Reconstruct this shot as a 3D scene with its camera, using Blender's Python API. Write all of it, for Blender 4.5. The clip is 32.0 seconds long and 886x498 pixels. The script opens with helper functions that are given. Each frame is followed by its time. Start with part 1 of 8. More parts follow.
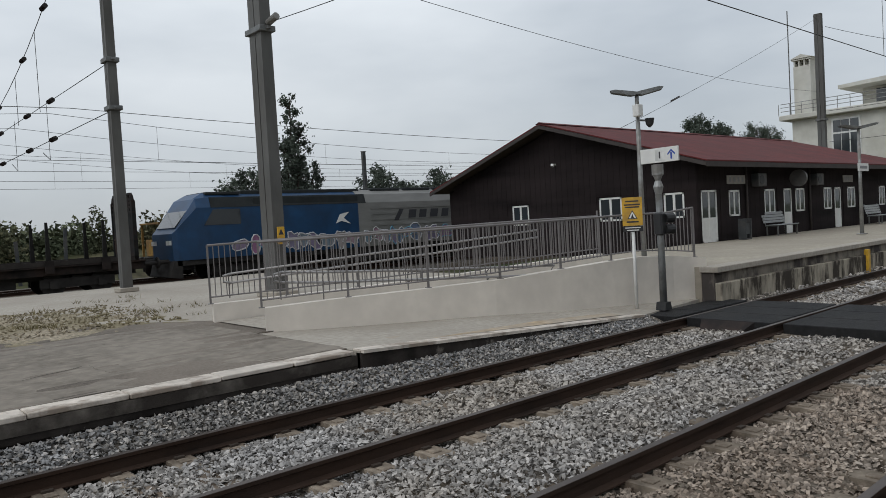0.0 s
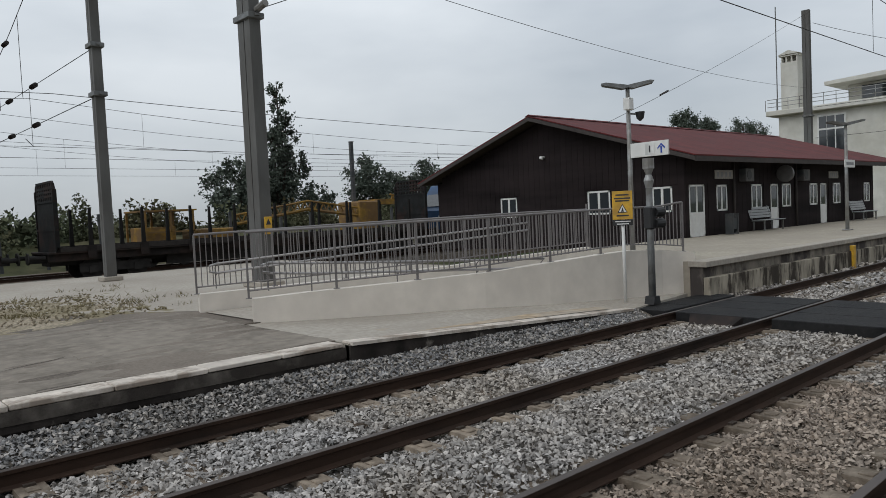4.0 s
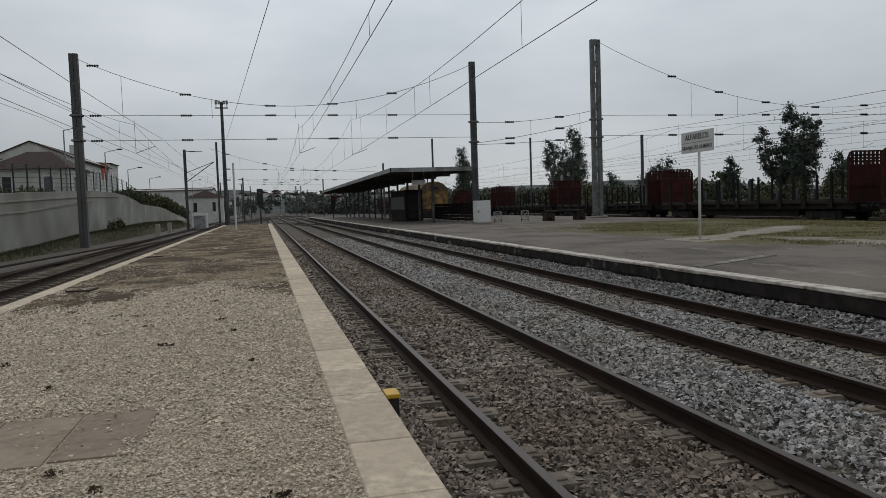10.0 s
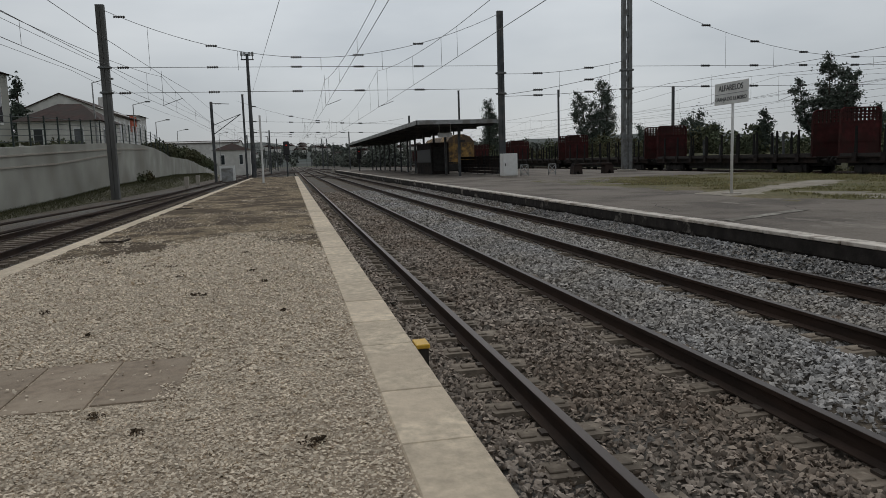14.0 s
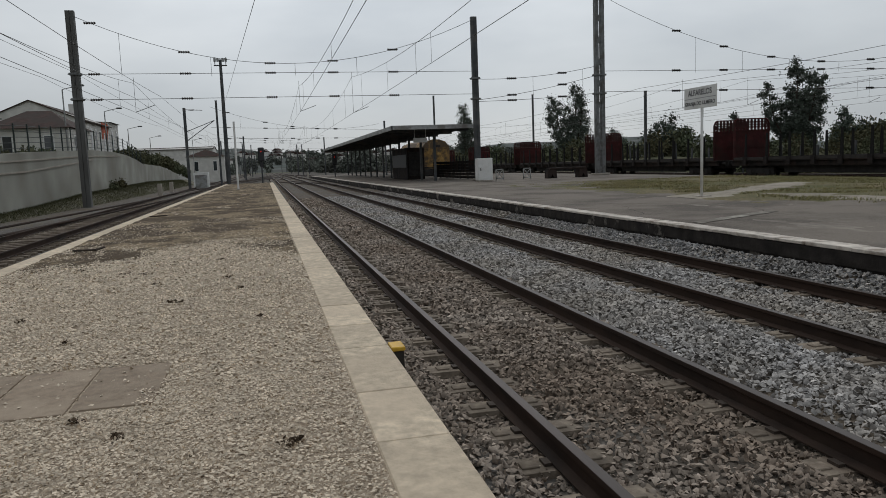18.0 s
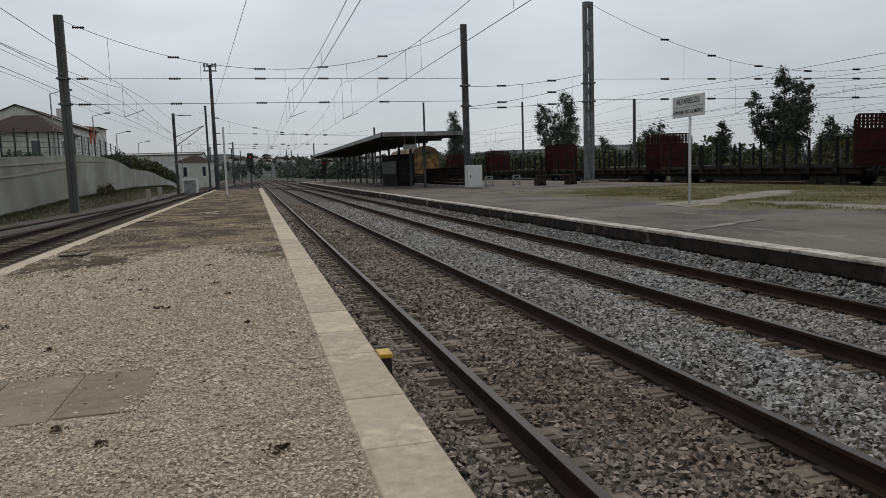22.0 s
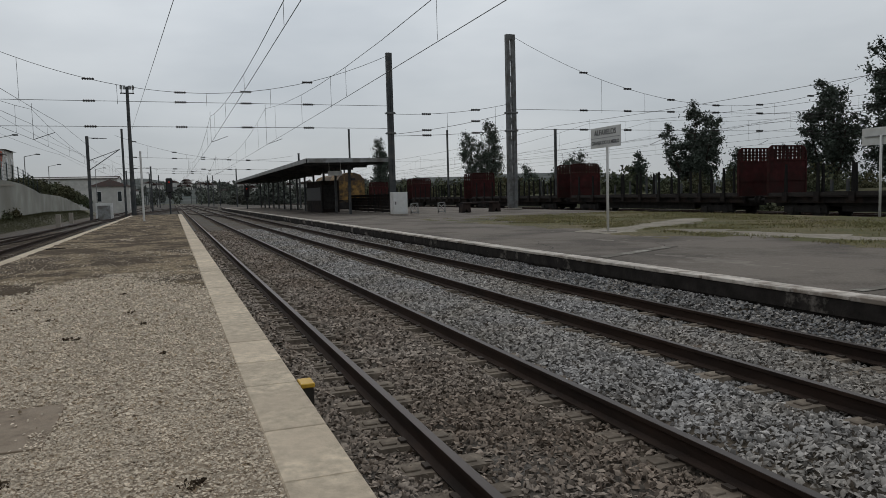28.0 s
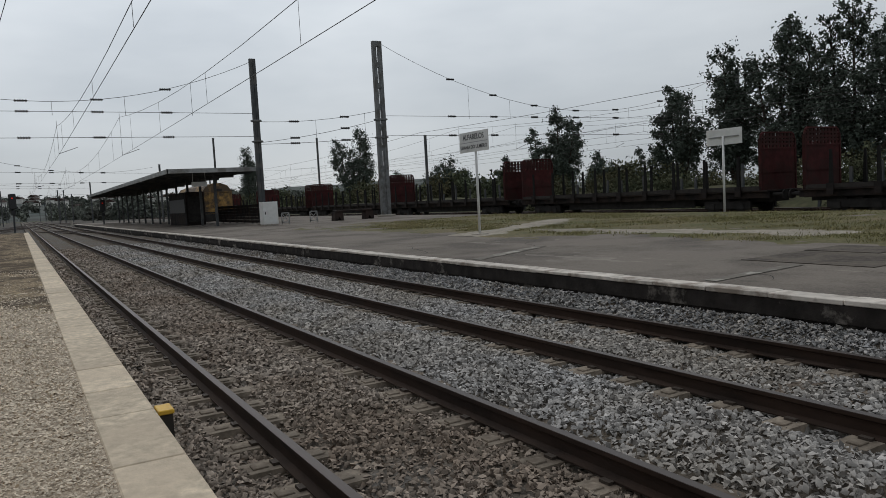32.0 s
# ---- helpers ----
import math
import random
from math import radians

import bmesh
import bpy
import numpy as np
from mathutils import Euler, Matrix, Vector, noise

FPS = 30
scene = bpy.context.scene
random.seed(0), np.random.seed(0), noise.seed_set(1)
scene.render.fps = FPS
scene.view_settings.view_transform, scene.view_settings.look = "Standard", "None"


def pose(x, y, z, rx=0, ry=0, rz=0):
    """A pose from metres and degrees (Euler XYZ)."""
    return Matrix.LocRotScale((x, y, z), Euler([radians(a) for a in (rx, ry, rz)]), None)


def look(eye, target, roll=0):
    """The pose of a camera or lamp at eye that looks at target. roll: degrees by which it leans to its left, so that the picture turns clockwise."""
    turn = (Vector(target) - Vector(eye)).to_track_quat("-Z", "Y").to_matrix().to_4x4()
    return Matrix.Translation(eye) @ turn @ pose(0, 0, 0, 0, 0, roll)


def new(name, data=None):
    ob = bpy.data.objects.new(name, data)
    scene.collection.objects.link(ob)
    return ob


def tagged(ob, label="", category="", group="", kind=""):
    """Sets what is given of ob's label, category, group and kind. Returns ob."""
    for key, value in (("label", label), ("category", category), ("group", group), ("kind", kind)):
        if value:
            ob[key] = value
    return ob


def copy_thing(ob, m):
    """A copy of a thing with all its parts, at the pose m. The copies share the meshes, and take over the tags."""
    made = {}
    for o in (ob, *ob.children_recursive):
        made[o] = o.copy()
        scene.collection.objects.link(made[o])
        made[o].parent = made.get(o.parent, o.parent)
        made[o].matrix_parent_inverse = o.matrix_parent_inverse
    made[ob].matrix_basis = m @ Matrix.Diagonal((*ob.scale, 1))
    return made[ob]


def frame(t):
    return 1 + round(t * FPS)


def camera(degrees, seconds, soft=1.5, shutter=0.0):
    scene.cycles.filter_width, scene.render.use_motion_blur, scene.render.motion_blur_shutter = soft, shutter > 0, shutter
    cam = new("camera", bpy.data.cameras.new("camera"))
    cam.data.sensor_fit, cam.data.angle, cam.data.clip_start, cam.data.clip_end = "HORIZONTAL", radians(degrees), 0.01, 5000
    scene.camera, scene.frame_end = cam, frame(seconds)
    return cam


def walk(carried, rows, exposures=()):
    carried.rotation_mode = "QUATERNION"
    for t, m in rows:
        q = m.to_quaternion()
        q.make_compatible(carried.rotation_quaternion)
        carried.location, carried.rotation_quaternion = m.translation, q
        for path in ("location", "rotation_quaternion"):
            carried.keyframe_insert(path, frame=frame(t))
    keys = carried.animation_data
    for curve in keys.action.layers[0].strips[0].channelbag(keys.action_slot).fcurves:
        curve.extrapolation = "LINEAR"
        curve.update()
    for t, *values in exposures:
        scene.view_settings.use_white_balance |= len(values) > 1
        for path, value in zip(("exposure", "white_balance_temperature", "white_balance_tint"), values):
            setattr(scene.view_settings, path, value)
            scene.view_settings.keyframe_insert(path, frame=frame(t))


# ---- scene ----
cam = camera(62.7, 32.0, soft=0.6)
PATH = [
    (0, (-0.272, -1.92, 2.054), (1.042, -0.414, 1.982), -3.3),
    (0.5, (-0.354, -1.935, 2.057), (1.01, -0.475, 1.966), -3.2),
    (1, (-0.404, -1.957, 2.049), (0.969, -0.506, 1.95), -3.2),
    (1.5, (-0.427, -1.976, 2.051), (0.946, -0.525, 1.945), -3),
    (2, (-0.425, -1.987, 2.057), (0.95, -0.539, 1.952), -2.9),
    (2.5, (-0.403, -1.947, 2.055), (0.985, -0.51, 1.95), -2.8),
    (4.5, (-0.233, -1.717, 2.063), (1.041, -0.177, 1.976), -2.5),
    (5, (-0.295, -1.596, 2.022), (0.769, 0.095, 1.933), -2.5),
    (5.5, (-0.467, -1.538, 2.043), (0.176, 0.353, 1.942), -3.2),
    (6, (-0.797, -1.542, 1.904), (-0.726, 0.456, 1.854), -5.6),
    (6.5, (-0.934, -1.495, 1.878), (-1.56, 0.404, 1.832), -4.9),
    (7, (-0.907, -1.621, 1.868), (-2.132, -0.043, 1.772), -3.3),
    (7.5, (-0.95, -1.698, 1.908), (-2.514, -0.458, 1.785), -3.2),
    (8, (-1.073, -1.735, 1.874), (-2.828, -0.786, 1.745), -3.1),
    (8.5, (-1.184, -1.743, 1.834), (-3.041, -1.012, 1.704), -3),
    (9, (-1.183, -1.77, 1.831), (-3.093, -1.193, 1.701), -2.6),
    (9.5, (-1.174, -1.782, 1.832), (-3.105, -1.278, 1.705), -2.2),
    (10, (-1.169, -1.787, 1.829), (-3.108, -1.312, 1.708), -1.9),
    (10.5, (-1.152, -1.8, 1.829), (-3.093, -1.334, 1.707), -1.4),
    (11, (-1.145, -1.799, 1.828), (-3.086, -1.337, 1.7), -1.2),
    (11.5, (-1.143, -1.796, 1.828), (-3.086, -1.341, 1.693), -1.3),
    (12, (-1.16, -1.798, 1.825), (-3.103, -1.344, 1.687), -1.5),
    (12.5, (-1.164, -1.804, 1.828), (-3.108, -1.358, 1.679), -1.3),
    (13, (-1.165, -1.818, 1.831), (-3.114, -1.4, 1.66), -1.3),
    (13.5, (-1.167, -1.819, 1.829), (-3.122, -1.441, 1.638), -1.6),
    (14, (-1.18, -1.82, 1.818), (-3.124, -1.42, 1.572), -1.8),
    (14.5, (-1.199, -1.825, 1.827), (-3.123, -1.364, 1.537), -1.2),
    (15, (-1.122, -1.834, 1.824), (-3.045, -1.347, 1.567), -1.1),
    (15.5, (-1.089, -1.841, 1.826), (-3.012, -1.346, 1.587), -1.3),
    (17.5, (-1.05, -1.825, 1.827), (-2.981, -1.357, 1.595), -2.2),
    (18, (-1.042, -1.826, 1.828), (-2.973, -1.363, 1.593), -2.2),
    (18.5, (-1.046, -1.827, 1.831), (-2.978, -1.368, 1.592), -2),
    (19, (-1.047, -1.826, 1.833), (-2.98, -1.373, 1.598), -2.1),
    (19.5, (-1.039, -1.827, 1.832), (-2.974, -1.374, 1.603), -2.1),
    (20, (-1.031, -1.819, 1.833), (-2.966, -1.364, 1.61), -2),
    (20.5, (-1.046, -1.817, 1.828), (-2.978, -1.345, 1.61), -1.9),
    (21, (-1.027, -1.816, 1.838), (-2.955, -1.331, 1.622), -1.9),
    (21.5, (-1.04, -1.816, 1.83), (-2.967, -1.325, 1.615), -1.9),
    (22, (-1.04, -1.815, 1.831), (-2.966, -1.323, 1.613), -1.9),
    (22.5, (-1.045, -1.819, 1.831), (-2.972, -1.326, 1.623), -1.7),
    (23, (-1.045, -1.82, 1.833), (-2.969, -1.314, 1.635), -1.7),
    (23.5, (-1.034, -1.814, 1.834), (-2.959, -1.306, 1.64), -1.7),
    (24, (-1.038, -1.815, 1.832), (-2.958, -1.289, 1.64), -1.5),
    (24.5, (-1.032, -1.813, 1.835), (-2.943, -1.256, 1.647), -1.2),
    (25, (-1.043, -1.808, 1.831), (-2.94, -1.202, 1.641), -1),
    (25.5, (-1.028, -1.803, 1.842), (-2.908, -1.147, 1.66), -1),
    (26, (-1.017, -1.8, 1.846), (-2.89, -1.118, 1.683), -1.3),
    (26.5, (-1.009, -1.801, 1.841), (-2.88, -1.111, 1.689), -1.3),
    (28.5, (-0.982, -1.803, 1.848), (-2.853, -1.112, 1.698), -1.6),
    (29, (-0.972, -1.803, 1.85), (-2.843, -1.11, 1.704), -1.7),
    (29.5, (-0.995, -1.8, 1.842), (-2.866, -1.109, 1.697), -1.8),
    (30, (-1.018, -1.795, 1.836), (-2.885, -1.093, 1.692), -1.6),
    (30.5, (-1.034, -1.785, 1.84), (-2.88, -1.029, 1.699), -1.4),
    (31, (-1.132, -1.73, 1.811), (-2.933, -0.873, 1.665), -1),
    (31.5, (-1.194, -1.684, 1.807), (-2.936, -0.716, 1.637), -1),
    (32, (-1.157, -1.684, 1.816), (-2.883, -0.684, 1.67), -3.1),
]
walk(cam, [(t, look(eye, target, roll)) for t, eye, target, roll in PATH],
     [(0, 0.22, 6440, 10), (2.5, 0.26, 6440, 10), (5.0, 0.20, 6440, 10), (6.0, 0.23, 6440, 10), (7.0, 0.21, 6440, 10), (7.5, 0.05, 6440, 10), (8.0, -0.29, 6450, 10), (9.0, -0.40, 6450, 10), (13.0, -0.42, 6530, 10), (14.0, -0.37, 6530, 10), (15.0, -0.17, 6530, 10), (17.5, -0.25, 6530, 10), (21.0, -0.22, 6530, 10), (24.0, -0.33, 6530, 10), (26.0, -0.40, 6530, 10), (30.0, -0.41, 6450, 10), (31.0, -0.39, 6450, 10), (32.0, -0.27, 6450, 10)])

# ---- world and light: an overcast day ----
world = bpy.data.worlds.new("overcast_sky")
scene.world = world
world.use_nodes = True
wn, wl = world.node_tree.nodes, world.node_tree.links
wn.clear()
w_out, w_bg = wn.new("ShaderNodeOutputWorld"), wn.new("ShaderNodeBackground")
w_sky = wn.new("ShaderNodeTexSky")
w_sky.sky_type, w_sky.sun_disc = 'NISHITA', False
w_sky.sun_elevation, w_sky.sun_rotation = radians(42), radians(-90)
w_co, w_map = wn.new("ShaderNodeTexCoord"), wn.new("ShaderNodeMapping")
w_map.inputs["Scale"].default_value = (1.0, 1.0, 3.2)
w_n = wn.new("ShaderNodeTexNoise")
w_n.inputs["Scale"].default_value, w_n.inputs["Detail"].default_value, w_n.inputs["Roughness"].default_value = 1.7, 5, 0.5
w_ramp = wn.new("ShaderNodeValToRGB")
w_ramp.color_ramp.elements[0].position, w_ramp.color_ramp.elements[1].position = 0.32, 0.68
w_ramp.color_ramp.elements[0].color = (4.75, 5.2, 5.65, 1)
w_ramp.color_ramp.elements[1].color = (7.35, 7.75, 8.05, 1)
w_mix = wn.new("ShaderNodeMixRGB")
w_mix.inputs[0].default_value = 0.93
wl.new(w_co.outputs["Generated"], w_map.inputs["Vector"])
wl.new(w_map.outputs[0], w_n.inputs["Vector"])
wl.new(w_n.outputs["Fac"], w_ramp.inputs[0])
wl.new(w_sky.outputs[0], w_mix.inputs[1])
w_sep, w_side = wn.new("ShaderNodeSeparateXYZ"), wn.new("ShaderNodeMapRange")
w_side.inputs["From Min"].default_value, w_side.inputs["To Min"].default_value, w_side.inputs["To Max"].default_value = -1.0, 1.2, 0.84
w_mul = wn.new("ShaderNodeMixRGB")
w_mul.blend_type, w_mul.inputs[0].default_value = 'MULTIPLY', 1.0
wl.new(w_co.outputs["Generated"], w_sep.inputs[0])
wl.new(w_sep.outputs["X"], w_side.inputs["Value"])
wl.new(w_ramp.outputs[0], w_mul.inputs[1])
w_yy, w_dim, w_both = wn.new("ShaderNodeMath"), wn.new("ShaderNodeMath"), wn.new("ShaderNodeMath")
w_yy.operation, w_dim.operation, w_both.operation = 'MULTIPLY', 'MULTIPLY_ADD', 'MULTIPLY'
w_dim.inputs[1].default_value, w_dim.inputs[2].default_value = -0.16, 1.04
wl.new(w_sep.outputs["Y"], w_yy.inputs[0])
wl.new(w_sep.outputs["Y"], w_yy.inputs[1])
wl.new(w_yy.outputs[0], w_dim.inputs[0])
w_neg, w_low = wn.new("ShaderNodeMath"), wn.new("ShaderNodeMath")
w_neg.operation, w_low.operation = 'MINIMUM', 'MULTIPLY_ADD'
w_neg.inputs[1].default_value, w_low.inputs[1].default_value = 0.0, 0.5
wl.new(w_sep.outputs["Y"], w_neg.inputs[0])
wl.new(w_neg.outputs[0], w_low.inputs[0])
wl.new(w_dim.outputs[0], w_low.inputs[2])
wl.new(w_low.outputs[0], w_both.inputs[0])
wl.new(w_side.outputs[0], w_both.inputs[1])
w_cap, w_up, w_all = wn.new("ShaderNodeMath"), wn.new("ShaderNodeMath"), wn.new("ShaderNodeMath")
w_cap.operation, w_up.operation, w_all.operation = 'MINIMUM', 'MULTIPLY_ADD', 'MULTIPLY'
w_cap.inputs[1].default_value, w_up.inputs[1].default_value, w_up.inputs[2].default_value = 0.33, 1.40, 0.75
wl.new(w_sep.outputs["Z"], w_cap.inputs[0])
wl.new(w_cap.outputs[0], w_up.inputs[0])
wl.new(w_up.outputs[0], w_all.inputs[0])
wl.new(w_both.outputs[0], w_all.inputs[1])
wl.new(w_all.outputs[0], w_mul.inputs[2])
wl.new(w_mul.outputs[0], w_mix.inputs[2])
wl.new(w_mix.outputs[0], w_bg.inputs[0])
w_bg.inputs[1].default_value = 0.1
wl.new(w_bg.outputs[0], w_out.inputs[0])

sun = new("sun", bpy.data.lights.new("sun", 'SUN'))
sun.data.energy, sun.data.angle, sun.data.color = 0.5, radians(40), (1.0, 0.97, 0.93)
sun.matrix_world = look((0, 0, 60), (66, 10, 0))


# ---- materials ----
def mat(name, base, rough=0.8, metal=0.0, var=0.18, scale=5.0, bump=0.15, bscale=60.0, second=None, sscale=0.6, samt=0.5, sharp=0.12, rnd=0.0, island=0.0, stretch=(1, 1, 1), spec=None):
    m = bpy.data.materials.new(name)
    m.use_nodes = True
    n, l = m.node_tree.nodes, m.node_tree.links
    bsdf = n["Principled BSDF"]
    bsdf.inputs["Roughness"].default_value, bsdf.inputs["Metallic"].default_value = rough, metal
    bsdf.inputs["Specular IOR Level"].default_value = (0.2 if rough > 0.8 else 0.5) if spec is None else spec
    co, mp = n.new("ShaderNodeTexCoord"), n.new("ShaderNodeMapping")
    mp.inputs["Scale"].default_value = stretch
    l.new(co.outputs["Object"], mp.inputs["Vector"])
    a = n.new("ShaderNodeTexNoise")
    a.inputs["Scale"].default_value, a.inputs["Detail"].default_value = scale, 6
    l.new(mp.outputs[0], a.inputs["Vector"])
    r = n.new("ShaderNodeMapRange")
    r.inputs["From Min"].default_value, r.inputs["From Max"].default_value = 0.3, 0.7
    r.inputs["To Min"].default_value, r.inputs["To Max"].default_value = 1 - var, 1 + var
    l.new(a.outputs["Fac"], r.inputs["Value"])
    mul = n.new("ShaderNodeMixRGB")
    mul.blend_type, mul.inputs[0].default_value = 'MULTIPLY', 1.0
    mul.inputs[1].default_value = (*base, 1)
    l.new(r.outputs[0], mul.inputs[2])
    col = mul.outputs[0]
    if second:
        b = n.new("ShaderNodeTexNoise")
        b.inputs["Scale"].default_value, b.inputs["Detail"].default_value, b.inputs["Roughness"].default_value = sscale, 8, 0.62
        l.new(mp.outputs[0], b.inputs["Vector"])
        rr = n.new("ShaderNodeMapRange")
        rr.inputs["From Min"].default_value, rr.inputs["From Max"].default_value = 0.62 - samt * 0.3 - sharp / 2, 0.62 - samt * 0.3 + sharp / 2
        l.new(b.outputs["Fac"], rr.inputs["Value"])
        mx = n.new("ShaderNodeMixRGB")
        mx.inputs[2].default_value = (*second, 1)
        l.new(rr.outputs[0], mx.inputs[0])
        l.new(col, mx.inputs[1])
        mul2 = n.new("ShaderNodeMixRGB")
        mul2.blend_type, mul2.inputs[0].default_value = 'MULTIPLY', 0.6
        l.new(mx.outputs[0], mul2.inputs[1])
        l.new(r.outputs[0], mul2.inputs[2])
        col = mul2.outputs[0]
    if rnd or island:
        src = n.new("ShaderNodeObjectInfo").outputs["Random"] if rnd else n.new("ShaderNodeNewGeometry").outputs["Random Per Island"]
        k = rnd or island
        rm = n.new("ShaderNodeMapRange")
        rm.inputs["To Min"].default_value, rm.inputs["To Max"].default_value = 1 - k, 1 + k
        l.new(src, rm.inputs["Value"])
        m3 = n.new("ShaderNodeMixRGB")
        m3.blend_type, m3.inputs[0].default_value = 'MULTIPLY', 1.0
        l.new(col, m3.inputs[1])
        l.new(rm.outputs[0], m3.inputs[2])
        col = m3.outputs[0]
    l.new(col, bsdf.inputs["Base Color"])
    if bump:
        c = n.new("ShaderNodeTexNoise")
        c.inputs["Scale"].default_value, c.inputs["Detail"].default_value = bscale, 4
        l.new(mp.outputs[0], c.inputs["Vector"])
        bp = n.new("ShaderNodeBump")
        bp.inputs["Strength"].default_value, bp.inputs["Distance"].default_value = bump, 0.02
        l.new(c.outputs["Fac"], bp.inputs["Height"])
        l.new(bp.outputs[0], bsdf.inputs["Normal"])
    return m


def glass_mat(name, tint, rough=0.05):
    m = mat(name, tint, rough, var=0.1, scale=0.7, bump=0)
    m.node_tree.nodes["Principled BSDF"].inputs["Specular IOR Level"].default_value = 0.8
    return m


def glow_mat(name, color, strength):
    m = mat(name, color, 0.4, bump=0)
    b = m.node_tree.nodes["Principled BSDF"]
    b.inputs["Emission Color"].default_value, b.inputs["Emission Strength"].default_value = (*color, 1), strength
    return m


M_ground = mat("dry_ground", (0.13, 0.11, 0.07), 0.95, var=0.35, scale=0.5, bump=0.5, bscale=9, second=(0.07, 0.085, 0.035), sscale=0.06, samt=0.6, sharp=0.3)
# bed colour set well below the stones', painting the shade in their gaps
M_ballast = mat("ballast_bed", (0.125, 0.117, 0.108), 0.95, var=0.4, scale=18, bump=1.0, bscale=26, second=(0.12, 0.095, 0.07), sscale=0.3, samt=0.5, sharp=0.3)
M_stone = mat("ballast_stone", (0.362, 0.346, 0.333), 0.9, var=0.25, scale=9, bump=0.2, bscale=50, second=(0.325, 0.292, 0.255), sscale=0.35, samt=0.45, sharp=0.25, island=0.5)
M_stone_dark = mat("ballast_stone_darker", (0.265, 0.262, 0.262), 0.92, var=0.25, scale=9, bump=0.2, bscale=50, second=(0.20, 0.19, 0.18), sscale=0.4, samt=0.45, sharp=0.25, island=0.5)
M_stone_brown = mat("ballast_stone_dusty", (0.330, 0.280, 0.234), 0.93, var=0.25, scale=9, bump=0.2, bscale=50, second=(0.235, 0.184, 0.143), sscale=0.35, samt=0.45, sharp=0.25, island=0.5)
M_rail = mat("rail_rust", (0.028, 0.0180, 0.0135), 0.85, 0.0, var=0.3, scale=6, bump=0.15, bscale=80, second=(0.038, 0.022, 0.015), sscale=1.2, samt=0.5, stretch=(0.3, 1, 1))
M_railtop = mat("rail_running_face", (0.085, 0.068, 0.06), 0.5, 0.6, var=0.2, scale=3, bump=0.03, stretch=(0.15, 1, 1))
M_sleeper = mat("concrete_sleeper", (0.23, 0.19, 0.148), 0.92, var=0.25, scale=7, bump=0.25, second=(0.13, 0.10, 0.076), sscale=2.0, samt=0.55, rnd=0.22)
M_clip = mat("rail_clip", (0.06, 0.045, 0.035), 0.7, 0.4)
M_aggregate = mat("exposed_aggregate", (0.47, 0.385, 0.29), 0.95, var=0.4, scale=38, bump=0.9, bscale=75, second=(0.38, 0.305, 0.225), sscale=0.45, samt=0.45, sharp=0.3)
M_edge = mat("limestone_edge", (0.61, 0.505, 0.375), 0.85, var=0.16, scale=14, bump=0.25, bscale=55, second=(0.55, 0.45, 0.335), sscale=1.6, samt=0.35, sharp=0.2, rnd=0.1)
M_edge_white = mat("whitewashed_edge", (0.60, 0.54, 0.475), 0.85, var=0.12, scale=4, bump=0.15, bscale=30, second=(0.30, 0.25, 0.205), sscale=2.2, samt=0.22, sharp=0.12, rnd=0.08)
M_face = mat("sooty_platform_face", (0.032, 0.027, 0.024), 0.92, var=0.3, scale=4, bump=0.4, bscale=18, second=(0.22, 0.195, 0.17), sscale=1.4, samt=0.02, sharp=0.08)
M_asphalt = mat("worn_asphalt", (0.116, 0.098, 0.082), 0.93, var=0.22, scale=28, bump=0.25, bscale=70, second=(0.195, 0.166, 0.138), sscale=0.4, samt=0.48, sharp=0.16)
M_newconc = mat("pale_concrete", (0.40, 0.365, 0.315), 0.9, var=0.12, scale=12, bump=0.15, second=(0.33, 0.295, 0.25), sscale=0.5, samt=0.5, sharp=0.3)
M_hp = mat("platform_paving", (0.37, 0.33, 0.265), 0.85, var=0.1, scale=9, bump=0.1, second=(0.31, 0.275, 0.225), sscale=0.6, samt=0.5, sharp=0.3)
M_hpface = mat("stained_concrete_face", (0.27, 0.24, 0.20), 0.9, var=0.2, scale=3, bump=0.2, second=(0.07, 0.06, 0.055), sscale=1.6, samt=0.28, sharp=0.15, stretch=(1, 1, 0.5))
M_whitewall = mat("white_plaster", (0.70, 0.645, 0.575), 0.85, var=0.05, scale=3, bump=0.08, second=(0.62, 0.57, 0.51), sscale=0.9, samt=0.4, sharp=0.3)
M_rubber = mat("crossing_rubber", (0.010, 0.010, 0.011), 0.8, var=0.3, scale=14, bump=0.3, bscale=120, second=(0.022, 0.021, 0.02), sscale=1.5, samt=0.3, sharp=0.3, spec=0.25)
M_steel = mat("grey_painted_steel", (0.16, 0.165, 0.165), 0.55, 0.3, var=0.15, scale=4, bump=0.05, second=(0.10, 0.095, 0.085), sscale=1.5, samt=0.3)
M_steel_light = mat("galvanised_steel", (0.32, 0.325, 0.32), 0.5, 0.45, var=0.12, scale=5, bump=0.04, second=(0.2, 0.19, 0.175), sscale=1.2, samt=0.35)
M_railing = mat("railing_grey", (0.20, 0.186, 0.182), 0.5, 0.35, var=0.1, bump=0.03)
M_mast = mat("weathered_mast", (0.118, 0.117, 0.112), 0.8, 0.15, var=0.15, scale=2, bump=0.12, second=(0.092, 0.088, 0.082), sscale=0.8, samt=0.45, stretch=(1, 1, 0.25))
M_mast_dark = mat("dark_mast", (0.06, 0.065, 0.068), 0.6, 0.3, var=0.2, scale=2, bump=0.05, second=(0.10, 0.095, 0.09), sscale=0.8, samt=0.3)
M_wire = mat("copper_wire_dark", (0.035, 0.033, 0.03), 0.6, 0.5, var=0.1, bump=0)
M_insul = mat("insulator_brown", (0.02, 0.014, 0.012), 0.3, var=0.1, bump=0)
